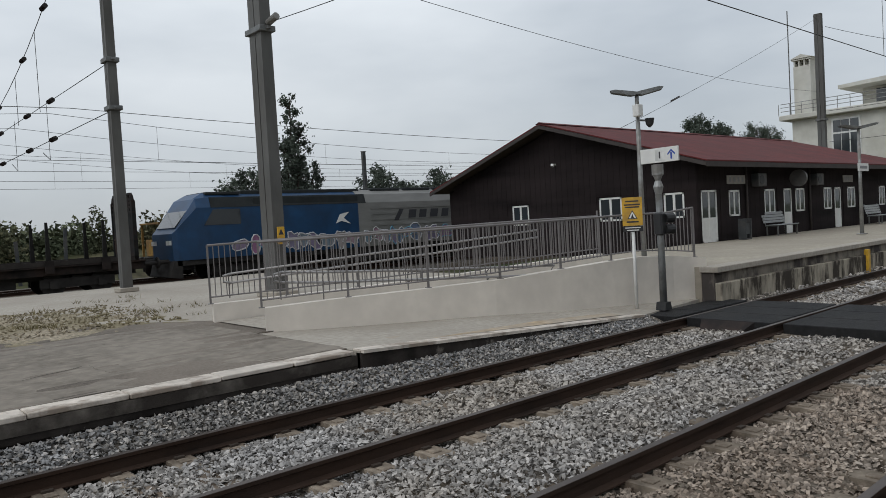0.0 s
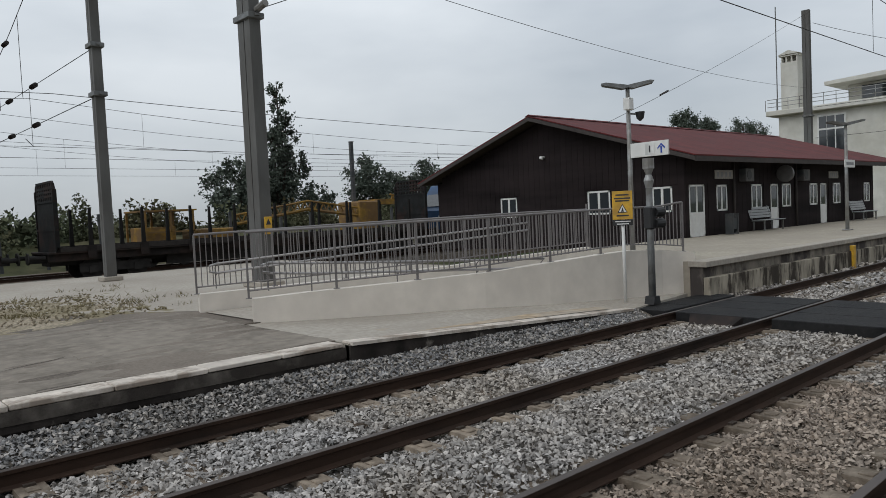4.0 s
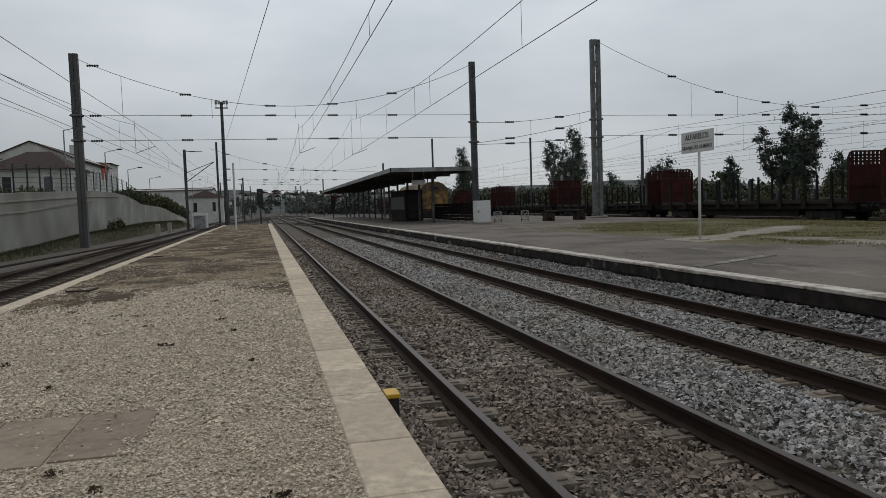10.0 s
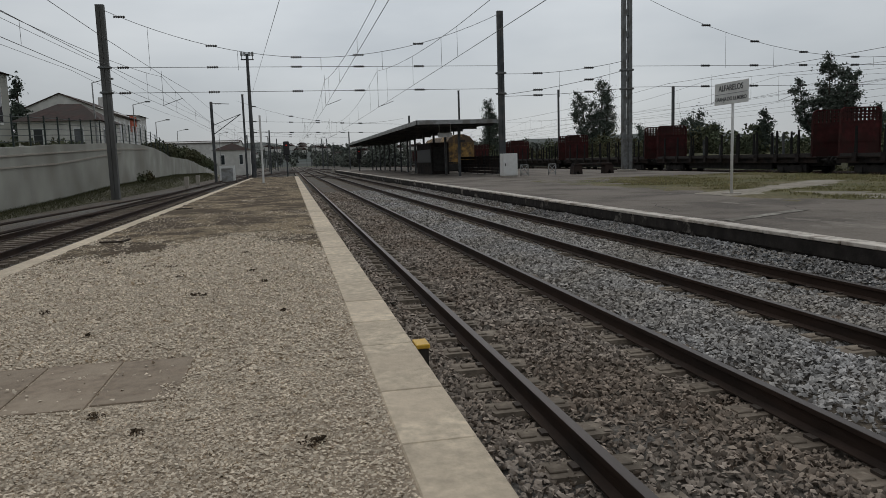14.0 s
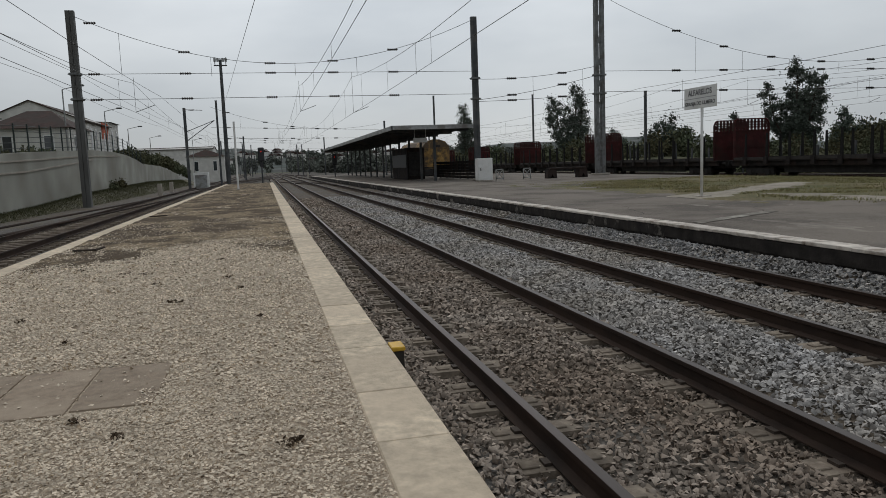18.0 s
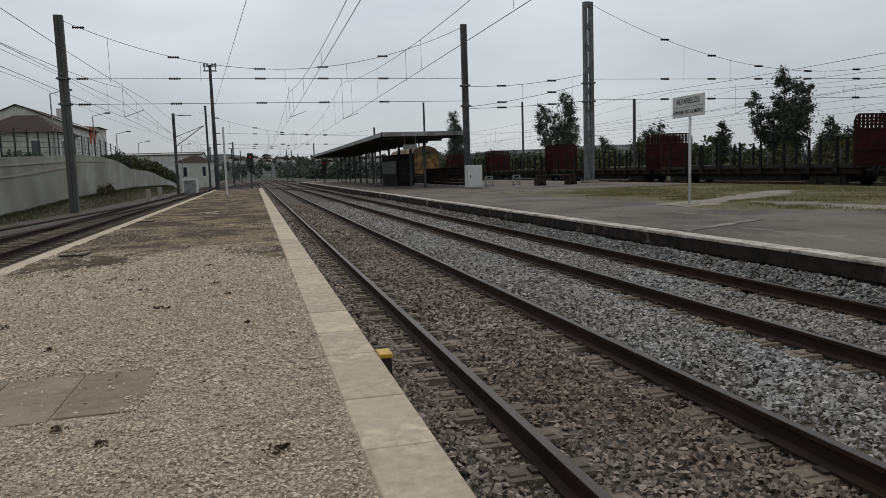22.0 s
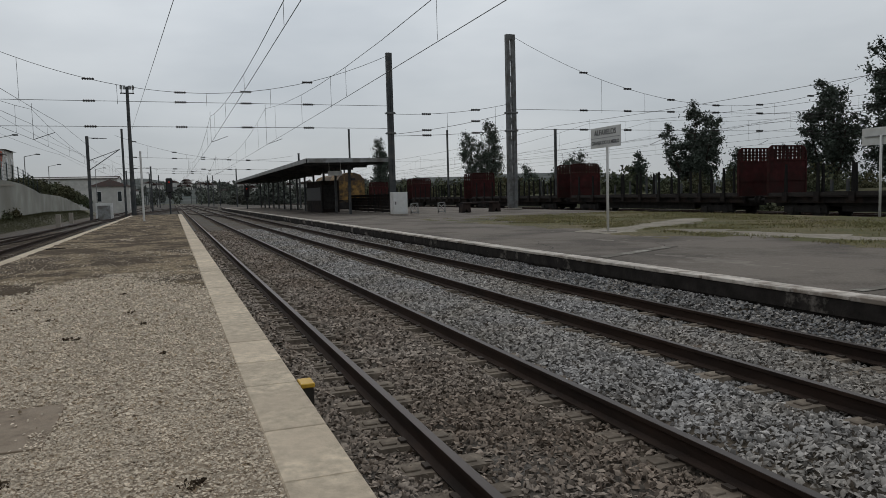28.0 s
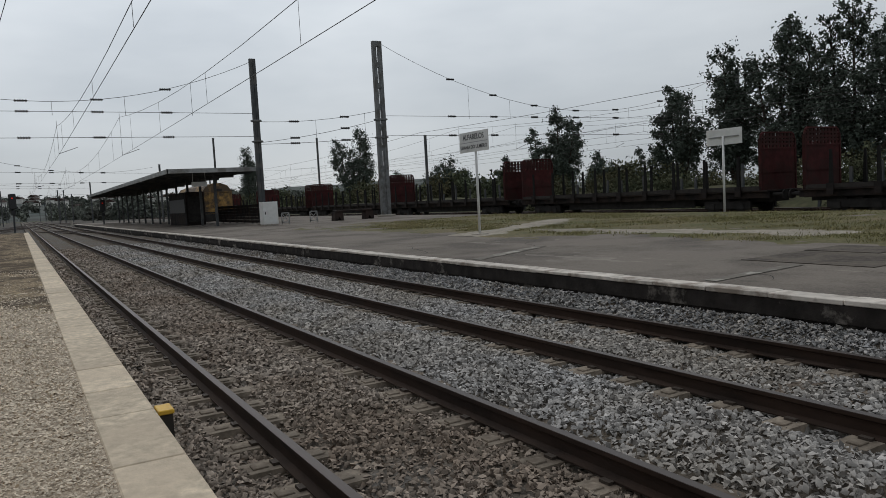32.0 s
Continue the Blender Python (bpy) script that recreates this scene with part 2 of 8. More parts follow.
M_darkwall = mat("dark_brown_cladding", (0.0192, 0.0148, 0.0152), 0.95, var=0.3, scale=1.5, bump=0.2, bscale=25, second=(0.023, 0.0175, 0.0178), sscale=0.8, samt=0.5, rnd=0.08, stretch=(0.15, 0.15, 1), spec=0.15)
M_roof = mat("red_roof_sheet", (0.118, 0.022, 0.021), 0.8, var=0.14, scale=2, bump=0.1, second=(0.085, 0.020, 0.019), sscale=0.7, samt=0.5, sharp=0.3, rnd=0.06, spec=0.25)
M_fascia = mat("grey_brown_fascia", (0.042, 0.034, 0.031), 0.8, var=0.2, scale=3)
M_soffit = mat("soffit", (0.07, 0.055, 0.048), 0.85, var=0.15)
M_white = mat("white_paint", (0.74, 0.74, 0.72), 0.45, var=0.05, scale=3, bump=0.03, second=(0.62, 0.61, 0.58), sscale=1.3, samt=0.25, sharp=0.3)
M_glass = glass_mat("window_glass", (0.035, 0.04, 0.045))
M_black = mat("black_paint_and_shade", (0.017, 0.017, 0.018), 0.5, var=0.1, bump=0.02)
M_yellow = mat("yellow_paint", (0.62, 0.36, 0.03), 0.5, var=0.1, scale=6, bump=0.04, second=(0.42, 0.24, 0.04), sscale=2, samt=0.25)
M_yellow_worn = mat("worn_yellow_paint", (0.24, 0.135, 0.018), 0.7, var=0.2, scale=3, bump=0.1, second=(0.16, 0.09, 0.03), sscale=1.2, samt=0.45)
M_print = mat("dark_print", (0.03, 0.03, 0.035), 0.6, var=0.05, bump=0)
M_print_grey = mat("grey_print", (0.22, 0.22, 0.23), 0.6, var=0.05, bump=0)
M_blue = mat("arrow_blue", (0.02, 0.06, 0.32), 0.5, var=0.05, bump=0)
M_teal = mat("emblem_teal", (0.01, 0.17, 0.15), 0.5, var=0.05, bump=0)
M_lblue = mat("loco_blue", (0.008, 0.052, 0.135), 0.45, var=0.12, scale=1.5, bump=0.02, second=(0.007, 0.032, 0.08), sscale=0.8, samt=0.3, sharp=0.3)
M_lgrey = mat("loco_grey", (0.20, 0.20, 0.192), 0.5, var=0.12, scale=2, bump=0.05, second=(0.16, 0.155, 0.145), sscale=0.7, samt=0.35, sharp=0.3, stretch=(0.3, 1, 1))
M_ldark = mat("loco_dark_roof", (0.028, 0.031, 0.032), 0.9, var=0.2, scale=2, bump=0.1)
M_under = mat("underframe_grime", (0.036, 0.033, 0.031), 0.85, var=0.3, scale=3, bump=0.2)
M_deck = mat("wagon_frame", (0.022, 0.018, 0.017), 0.85, var=0.3, scale=2, bump=0.2, second=(0.036, 0.025, 0.021), sscale=1.0, samt=0.35)
M_red = mat("red_oxide_bulkhead", (0.056, 0.0135, 0.0130), 0.85, var=0.25, scale=1.6, bump=0.15, second=(0.038, 0.015, 0.013), sscale=0.9, samt=0.45, rnd=0.2)
M_grass = mat("dry_grass", (0.262, 0.220, 0.108), 0.9, var=0.3, scale=3, bump=0.2, second=(0.185, 0.175, 0.075), sscale=0.35, samt=0.5, sharp=0.3, island=0.4)
M_turf = mat("grass_soil", (0.185, 0.145, 0.085), 0.95, var=0.35, scale=7, bump=0.7, bscale=30, second=(0.105, 0.10, 0.042), sscale=0.28, samt=0.6, sharp=0.3)
M_gravelsoil = mat("stony_soil", (0.30, 0.255, 0.19), 0.95, var=0.35, scale=16, bump=0.6, bscale=40, second=(0.19, 0.16, 0.095), sscale=0.6, samt=0.5, sharp=0.25)
# leaf green lifted and greyed: a little distance haze sits in the colour
M_leaf = mat("poplar_leaves", (0.094, 0.112, 0.090), 0.8, var=0.25, scale=1.0, bump=0, island=0.4, spec=0.08)
M_bush = mat("bush_leaves", (0.092, 0.108, 0.066), 0.85, var=0.3, scale=0.5, bump=0, second=(0.105, 0.092, 0.052), sscale=0.15, samt=0.35, sharp=0.3, island=0.5, spec=0.08)
M_bark = mat("bark", (0.055, 0.043, 0.034), 0.9, var=0.3, scale=6, bump=0.4)
M_moss = mat("dark_soil_patch", (0.235, 0.178, 0.112), 0.97, var=0.5, scale=14, bump=0.6, bscale=45, second=(0.085, 0.060, 0.037), sscale=0.9, samt=0.45, sharp=0.12)
M_cover = mat("concrete_cover", (0.27, 0.21, 0.155), 0.92, var=0.12, scale=16, bump=0.2, second=(0.32, 0.255, 0.19), sscale=2.5, samt=0.35, rnd=0.08)
M_retwall = mat("retaining_wall_render", (0.42, 0.415, 0.37), 0.9, var=0.12, scale=1.2, bump=0.12, second=(0.24, 0.23, 0.195), sscale=0.3, samt=0.45, sharp=0.35)
M_housewall = mat("house_render", (0.68, 0.66, 0.62), 0.9, var=0.08, scale=1.2, bump=0.08, second=(0.55, 0.53, 0.49), sscale=0.4, samt=0.35, sharp=0.3)
M_tile = mat("clay_roof_tile", (0.055, 0.030, 0.025), 0.85, var=0.25, scale=3, bump=0.3, bscale=12, second=(0.045, 0.032, 0.027), sscale=0.8, samt=0.45)
M_signal_red = glow_mat("signal_red", (0.8, 0.02, 0.01), 0.25)
# hill and far-wood colours are paled to carry distance haze in the paint
M_hill = mat("haze_tinted_hill", (0.080, 0.094, 0.086), 1.0, var=0.4, scale=0.05, bump=0, second=(0.09, 0.092, 0.085), sscale=0.03, samt=0.4, sharp=0.2)
M_farwood = mat("haze_tinted_foliage", (0.115, 0.130, 0.112), 1.0, var=0.3, scale=0.1, bump=0, second=(0.13, 0.13, 0.11), sscale=0.04, samt=0.4, sharp=0.3, island=0.5, spec=0.1)
M_yellow_car = mat("faded_yellow_car", (0.30, 0.175, 0.05), 0.8, var=0.25, scale=2, bump=0.1, second=(0.09, 0.06, 0.035), sscale=0.9, samt=0.5)
M_fence = mat("green_fence", (0.02, 0.03, 0.025), 0.7, var=0.1, bump=0)
M_orange = mat("orange_banner", (0.42, 0.07, 0.02), 0.7, var=0.1, bump=0)


# ---- mesh helpers ----
class Shape:
    """Collects corners and faces in plain lists."""

    def __init__(self):
        self.v, self.f = [], []

    def add(self, vs, fs, m=None):
        k = len(self.v)
        self.v += [tuple(m @ Vector(p)) for p in vs] if m else [tuple(p) for p in vs]
        self.f += [tuple(i + k for i in f) for f in fs]
        return self

    def box(self, x0, x1, y0, y1, z0, z1, m=None, c=0.0):
        if not c:
            vs = [(x, y, z) for z in (z0, z1) for y in (y0, y1) for x in (x0, x1)]
            return self.add(vs, [(0, 2, 3, 1), (4, 5, 7, 6), (0, 1, 5, 4), (2, 6, 7, 3), (0, 4, 6, 2), (1, 3, 7, 5)], m)
        o = [(x0, y0), (x1, y0), (x1, y1), (x0, y1)]
        i = [(x0 + c, y0), (x1 - c, y0), (x1, y0 + c), (x1, y1 - c), (x1 - c, y1), (x0 + c, y1), (x0, y1 - c), (x0, y0 + c)]
        j = [(x0 + 2 * c, y0 + c), (x1 - 2 * c, y0 + c), (x1 - c, y0 + 2 * c), (x1 - c, y1 - 2 * c), (x1 - 2 * c, y1 - c), (x0 + 2 * c, y1 - c), (x0 + c, y1 - 2 * c), (x0 + c, y0 + 2 * c)]
        vs = [(*p, z0 + c) for p in i] + [(*p, z1 - c) for p in i] + [(*p, z1) for p in j] + [(*p, z0) for p in j]
        fs = [(a, (a + 1) % 8, 8 + (a + 1) % 8, 8 + a) for a in range(8)] + [(8 + a, 8 + (a + 1) % 8, 16 + (a + 1) % 8, 16 + a) for a in range(8)]
        fs += [tuple(range(16, 24)), tuple(range(31, 23, -1))] + [(24 + a, 24 + (a + 1) % 8, (a + 1) % 8, a) for a in range(8)]
        return self.add(vs, fs, m)

    def prism(self, pts, a, b, axis="x", m=None):
        """A flat outline, drawn out from a to b along an axis."""
        put = {"x": lambda p, t: (t, p[0], p[1]), "y": lambda p, t: (p[0], t, p[1]), "z": lambda p, t: (p[0], p[1], t)}[axis]
        n = len(pts)
        vs = [put(p, t) for t in (a, b) for p in pts]
        return self.add(vs, [(i, (i + 1) % n, n + (i + 1) % n, n + i) for i in range(n)] + [tuple(range(n))[::-1], tuple(range(n, 2 * n))], m)

    def tube(self, p, q, r0, r1=None, n=8, caps=True):
        p, q = Vector(p), Vector(q)
        r1 = r0 if r1 is None else r1
        t = (q - p).to_track_quat("Z", "Y").to_matrix()
        vs = [c + t @ Vector((r * math.cos(2 * math.pi * i / n), r * math.sin(2 * math.pi * i / n), 0)) for c, r in ((p, r0), (q, r1)) for i in range(n)]
        fs = [(i, (i + 1) % n, n + (i + 1) % n, n + i) for i in range(n)]
        return self.add(vs, fs + ([tuple(range(n))[::-1], tuple(range(n, 2 * n))] if caps else []))

    def rope(self, pts, r, n=5):
        pts = [Vector(p) for p in pts]
        vs = []
        for i, c in enumerate(pts):
            q = (pts[min(i + 1, len(pts) - 1)] - pts[max(i - 1, 0)]).to_track_quat("X", "Z").to_matrix()
            vs += [c + q @ Vector((0, r * math.cos(2 * math.pi * k / n), r * math.sin(2 * math.pi * k / n))) for k in range(n)]
        fs = [(n * i + k, n * i + (k + 1) % n, n * i + n + (k + 1) % n, n * i + n + k) for i in range(len(pts) - 1) for k in range(n)]
        return self.add(vs, fs + [tuple(range(n))[::-1], tuple(range(len(vs) - n, len(vs)))])

    def mesh(self, name, material, smooth=False):
        me = bpy.data.meshes.new(name)
        me.from_pydata(self.v, [], self.f)
        me.materials.append(material)
        bm = bmesh.new()
        bm.from_mesh(me)
        bmesh.ops.recalc_face_normals(bm, faces=bm.faces)
        bm.to_mesh(me)
        bm.free()
        if smooth:
            me.shade_smooth()
        return me


def part(name, shape, material, parent, label="", smooth=False, m=None):
    ob = new(name, shape.mesh(name, material, smooth) if isinstance(shape, Shape) else shape)
    ob.parent = parent
    if m is not None:
        ob.matrix_basis = m
    return tagged(ob, label)


def thing(name, label, category, m=None, group="", kind=""):
    ob = new(name)
    ob.empty_display_size = 0.1
    if m is not None:
        ob.matrix_basis = m
    return tagged(ob, label, category, group, kind)


def solid(name, shape, material, label="", category="", kind="", group="", m=None, smooth=False):
    ob = new(name, shape.mesh(name, material, smooth))
    if m is not None:
        ob.matrix_basis = m
    return tagged(ob, label, category, group, kind)


def quads(name, verts, faces, material):
    """A mesh from arrays of corners and of faces that all have the same number of corners."""
    me = bpy.data.meshes.new(name)
    nf, k = faces.shape
    me.vertices.add(len(verts))
    me.vertices.foreach_set("co", np.ascontiguousarray(verts, dtype=np.float32).ravel())
    me.loops.add(nf * k)
    me.loops.foreach_set("vertex_index", np.ascontiguousarray(faces, dtype=np.int32).ravel())
    me.polygons.add(nf)
    me.polygons.foreach_set("loop_start", np.arange(0, nf * k, k, dtype=np.int32))
    me.polygons.foreach_set("loop_total", np.full(nf, k, dtype=np.int32))
    me.update(calc_edges=True)
    me.validate()
    me.materials.append(material)
    return me


def writing(text, size, material, parent, m, name="lettering", wide=1.0, bold=0.0):
    cu = bpy.data.curves.new(name, 'FONT')
    cu.body, cu.size, cu.align_x, cu.align_y, cu.offset, cu.extrude = text, size, 'CENTER', 'CENTER', bold, 0.002
    tmp = new(name, cu)
    me = bpy.data.meshes.new_from_object(tmp.evaluated_get(bpy.context.evaluated_depsgraph_get()))
    bpy.data.objects.remove(tmp)
    me.name = name
    me.materials.clear()
    me.materials.append(material)
    ob = new(name, me)
    ob.parent = parent
    ob.matrix_basis = m @ Matrix.Diagonal((wide, 1, 1, 1))
    return ob


rng = np.random.default_rng(7)

# ---- ground ----
BED = -0.62
g = Shape()
g.add([(-2500, -2500, BED), (2500, -2500, BED), (2500, 2500, BED), (-2500, 2500, BED)], [(0, 1, 2, 3)])
solid("ground", g, M_ground, "dry brown earth with weeds around the station", "ground", "structure")

T1, T2, TS, TT = 0.834, 4.60, -9.3, 31.0   # centre lines of the tracks
GAUGE = 0.87


def ballast_bed(name, y0, y1, x0, x1, z, label):
    s = Shape()
    s.prism([(y0 - 0.25, BED), (y0, z), (y1, z), (y1 + 0.25, BED)], x0, x1, "x")
    return solid(name, s, M_ballast, label, "track bed", "structure")


s = Shape()
BED_LINE = [(-0.89, -0.19)] + [(c + d, z) for c in (T1, T2) for d, z in ((-1.28, -0.172), (-1.14, -0.236), (-0.60, -0.236), (-0.46, -0.172), (0.46, -0.172), (0.60, -0.236), (1.14, -0.236), (1.27, -0.18))] + [(6.19, -0.03)]
s.prism([(-0.90, BED)] + BED_LINE + [(6.20, BED)], -420, 160, "x")
solid("ballast_bed_1", s, M_ballast, "bed of grey crushed ballast under the two platform tracks", "track bed", "structure")
ballast_bed("ballast_bed_2", -14.2, -7.3, -420, 60, -0.24, "dark weathered ballast under the siding track")
M_ballast_dark = mat("weathered_dark_ballast", (0.062, 0.056, 0.050), 0.97, var=0.35, scale=6, bump=0.6, bscale=20, second=(0.095, 0.083, 0.068), sscale=0.12, samt=0.45, sharp=0.3)
for nm, a, b, c, d, z in (("ballast_bed_4", -7.0, -1.15, -420, -84.3, -0.20), ("ballast_bed_5", 6.5, 28.2, -420, -136, -0.22), ("ballast_bed_6", -40, -14.6, -420, -166, -0.26)):
    s = Shape()
    s.prism([(a - 0.25, BED), (a, z), (b, z), (b + 0.25, BED)], c, d, "x")
    solid(nm, s, M_ballast_dark, "dark weathered ballast spread across the station throat", "track bed", "structure")
ballast_bed("ballast_bed_3", 28.6, 43.5, -420, 200, -0.24, "dark ballast under the freight tracks")

RAIL = [(-0.075, -0.172), (0.075, -0.172), (0.075, -0.160), (0.012, -0.140), (0.012, -0.050), (0.036, -0.036), (0.036, -0.004), (-0.036, -0.004), (-0.036, -0.036), (-0.012, -0.050), (-0.012, -0.140), (-0.075, -0.160)]
HEAD = [(-0.036, -0.006), (0.036, -0.006), (0.034, 0.0), (-0.034, 0.0)]
sl = Shape()
sl.prism([(-0.15, -0.42), (0.15, -0.42), (0.125, -0.172), (-0.125, -0.172)], -1.30, 1.30, "y")
for dy in (-1.09, -0.64, 0.64, 1.09):
    sl.box(-0.055, 0.055, dy - 0.06, dy + 0.06, -0.18, -0.158, c=0.005)
ME_sleeper = sl.mesh("sleeper", M_sleeper)
cl = Shape()
for dy in (-GAUGE - 0.10, -GAUGE + 0.10, GAUGE - 0.10, GAUGE + 0.10):
    cl.box(-0.05, 0.05, dy - 0.025, dy + 0.025, -0.2, -0.150)
ME_clips = cl.mesh("rail_clips", M_clip)


def track(name, yc, x0, x1, near, label, top=M_railtop, far_sleepers=True):
    t = thing(name, label, "railway track", pose(0, yc, 0), kind="structure")
    for dy in (-GAUGE, GAUGE):
        s = Shape()
        s.prism([(dy + a, b) for a, b in RAIL], x0, x1, "x")
        r = part("rail", s, M_rail, t)
        s = Shape()
        s.prism([(dy + a, b) for a, b in HEAD], x0, x1, "x")
        part("running_face", s, top, r, "worn steel top of the rail")
    a = math.floor(near[0] / 0.6) * 0.6
    x = a
    while x <= near[1]:
        o = part("sleeper", ME_sleeper, None, t, m=pose(x, 0, rng.uniform(-0.012, 0.012), 0, 0, rng.uniform(-0.6, 0.6)))
        part("rail_clips", ME_clips, None, o)
        x += 0.6
    if far_sleepers:
        s = Shape()
        for lo, hi in ((x0, near[0] - 0.6), (near[1] + 0.6, x1)):
            k = max(lo, -170)
            while k < min(hi, 70):
                s.box(k - 0.12, k + 0.12, -1.3, 1.3, -0.4, -0.2)
                k += 0.6
        tagged(part("far_sleepers", s, M_sleeper, t), kind="stuff")
    return t


track("track_1", T1, -420, 160, (-34, 26), "platform track with brown rails on concrete sleepers")
track("track_2", T2, -420, 160, (-34, 26), "second platform track with rusty rails in grey ballast")
track("track_siding", TS, -420, 60, (-60, -16), "siding track with dark rails beside the retaining wall", M_rail, False)
track("track_freight", TT, -420, 200, (-2, -1), "freight track on which the train runs", M_railtop, False)
track("track_machine", 37.0, -420, 200, (-2, -1), "storage track with a parked yellow machine", M_railtop, False)


def scatter_stones(name, x0, x1, y0, y1, n, size, zf, material, label, skip=(), flat=False, buried=False):
    """Loose stones, each a bent block with its own turn and size."""
    base = np.array([(1, 0, 0), (-1, 0, 0), (0, 1, 0), (0, -1, 0), (0, 0, 1), (0, 0, -1)], dtype=float) * 0.62
    fc = np.array([(0, 2, 4), (2, 1, 4), (1, 3, 4), (3, 0, 4), (2, 0, 5), (1, 2, 5), (3, 1, 5), (0, 3, 5)])[:4 if flat or buried else 8]
    px, py = rng.uniform(x0, x1, n), rng.uniform(y0, y1, n)
    keep = np.ones(n, bool)
    for (a, b, c, d) in skip:
        keep &= ~((px > a) & (px < b) & (py > c) & (py < d))
    px, py = px[keep], py[keep]
    n = len(px)
    v = base[None] + rng.uniform(-0.24, 0.24, (n, 6, 3))
    v *= size * rng.uniform(0.6, 1.35, (n, 1, 1)) * np.array([1.25, 1.0, 0.75])
    q = rng.normal(size=(n, 4)) * np.array([1.0, 0.16, 0.16, 1.0] if flat else [1.0, 0.36, 0.36, 1.0])
    if flat:
        v[:, :, 2] *= 0.6
    q /= np.linalg.norm(q, axis=1)[:, None]
    w, x, y, z = q.T
    rot = np.stack([1 - 2 * (y * y + z * z), 2 * (x * y - z * w), 2 * (x * z + y * w), 2 * (x * y + z * w), 1 - 2 * (x * x + z * z), 2 * (y * z - x * w), 2 * (x * z - y * w), 2 * (y * z + x * w), 1 - 2 * (x * x + y * y)], 1).reshape(n, 3, 3)
    v = np.einsum("nij,nkj->nki", rot, v)
    v += np.stack([px, py, zf(px, py) + rng.uniform(-0.012, 0.018, n)], 1)[:, None]
    f = (fc[None] + 6 * np.arange(n)[:, None, None]).reshape(-1, 3)
    ob = new(name, quads(name, v.reshape(-1, 3), f, material))
    return tagged(ob, label, "ballast", kind="stuff")


def bed_height(x, y):
    """Ballast lies lower along the rails, covers the sleepers elsewhere, and heaps up towards the far platform."""
    z = np.interp(y, [p[0] for p in BED_LINE], [p[1] for p in BED_LINE]) + 0.016
    z = z + np.where((y > 2.1) & (y < 3.3), 0.03 * np.sin((y - 2.1) / 1.2 * np.pi), 0)
    z = np.where(y > 5.5, np.maximum(z, -0.22 + (np.interp(x, [-40, 1, 4.5, 8, 11.6, 14], [0.04, 0.10, 0.15, 0.11, 0.02, -0.05]) + 0.22) * np.clip((y - 5.5) / 0.55, 0, 1)), z)
    return z + 0.010 * np.sin(x * 1.7 + y * 3.1) + 0.008 * np.sin(x * 4.3 - y * 2.2)


RAILS = [(-999, 999, c + d - 0.05, c + d + 0.05) for c in (T1, T2) for d in (-GAUGE, GAUGE)]
CROSS = [(11.9, 15.3, -1.2, 6.4)]
scatter_stones("ballast_stones_1", -9, 9, -0.93, 2.0, 52000, 0.034, bed_height, M_stone_brown, "dusty brown crushed stones between the rails of the near track", RAILS + CROSS, buried=True)
scatter_stones("ballast_stones_2", -9, 9, 1.9, 6.14, 60000, 0.038, bed_height, M_stone, "clean grey crushed stones around the second track", RAILS + CROSS, buried=True)
scatter_stones("ballast_stones_3", 9, 18, -0.93, 6.14, 28000, 0.042, bed_height, M_stone, "grey crushed stones towards the crossing", RAILS + CROSS, buried=True)
scatter_stones("ballast_stones_4", -22, -9, -0.93, 2.0, 19000, 0.047, bed_height, M_stone_brown, "dusty brown crushed stones along the near track", RAILS, buried=True)
scatter_stones("ballast_stones_5", -22, -9, 1.9, 6.14, 34000, 0.044, bed_height, M_stone, "grey crushed stones along the second track", RAILS, buried=True)
scatter_stones("ballast_stones_6", -50, -22, -0.93, 2.0, 13000, 0.062, bed_height, M_stone_brown, "dusty brown crushed stones further along the near track", RAILS, buried=True)
scatter_stones("ballast_stones_7", -50, -22, 1.9, 6.14, 21000, 0.056, bed_height, M_stone, "grey crushed stones further along the second track", RAILS, buried=True)
scatter_stones("ballast_stones_8", 18, 50, 1.0, 6.0, 7000, 0.09, bed_height, M_stone, "grey crushed stones beyond the crossing", RAILS, buried=True)
scatter_stones("ballast_stones_9", -9, 11.8, 5.5, 6.15, 17000, 0.034, bed_height, M_stone_dark, "grey crushed stones heaped against the far platform edge", CROSS, buried=True)
scatter_stones("ballast_stones_10", -24, -9, 5.5, 6.15, 6000, 0.046, bed_height, M_stone_dark, "grey crushed stones heaped along the far platform edge", buried=True)

# ---- camera's own island platform ----
PZ, PY0, PY1 = 0.40, -6.05, -0.95
s = Shape()
s.prism([(PY0 + 0.3, BED), (PY0 + 0.3, PZ - 0.01), (PY1 - 0.39, PZ - 0.01), (PY1 - 0.39, BED)], -84, 60, "x")
solid("island_platform", s, M_aggregate, "island platform surfaced with coarse beige exposed aggregate", "platform", "structure")
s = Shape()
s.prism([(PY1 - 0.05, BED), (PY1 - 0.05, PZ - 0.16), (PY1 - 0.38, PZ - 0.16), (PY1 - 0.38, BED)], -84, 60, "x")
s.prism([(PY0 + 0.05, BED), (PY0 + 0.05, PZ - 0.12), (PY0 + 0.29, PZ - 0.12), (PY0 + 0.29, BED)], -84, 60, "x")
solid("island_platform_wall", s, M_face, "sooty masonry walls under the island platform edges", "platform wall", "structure")

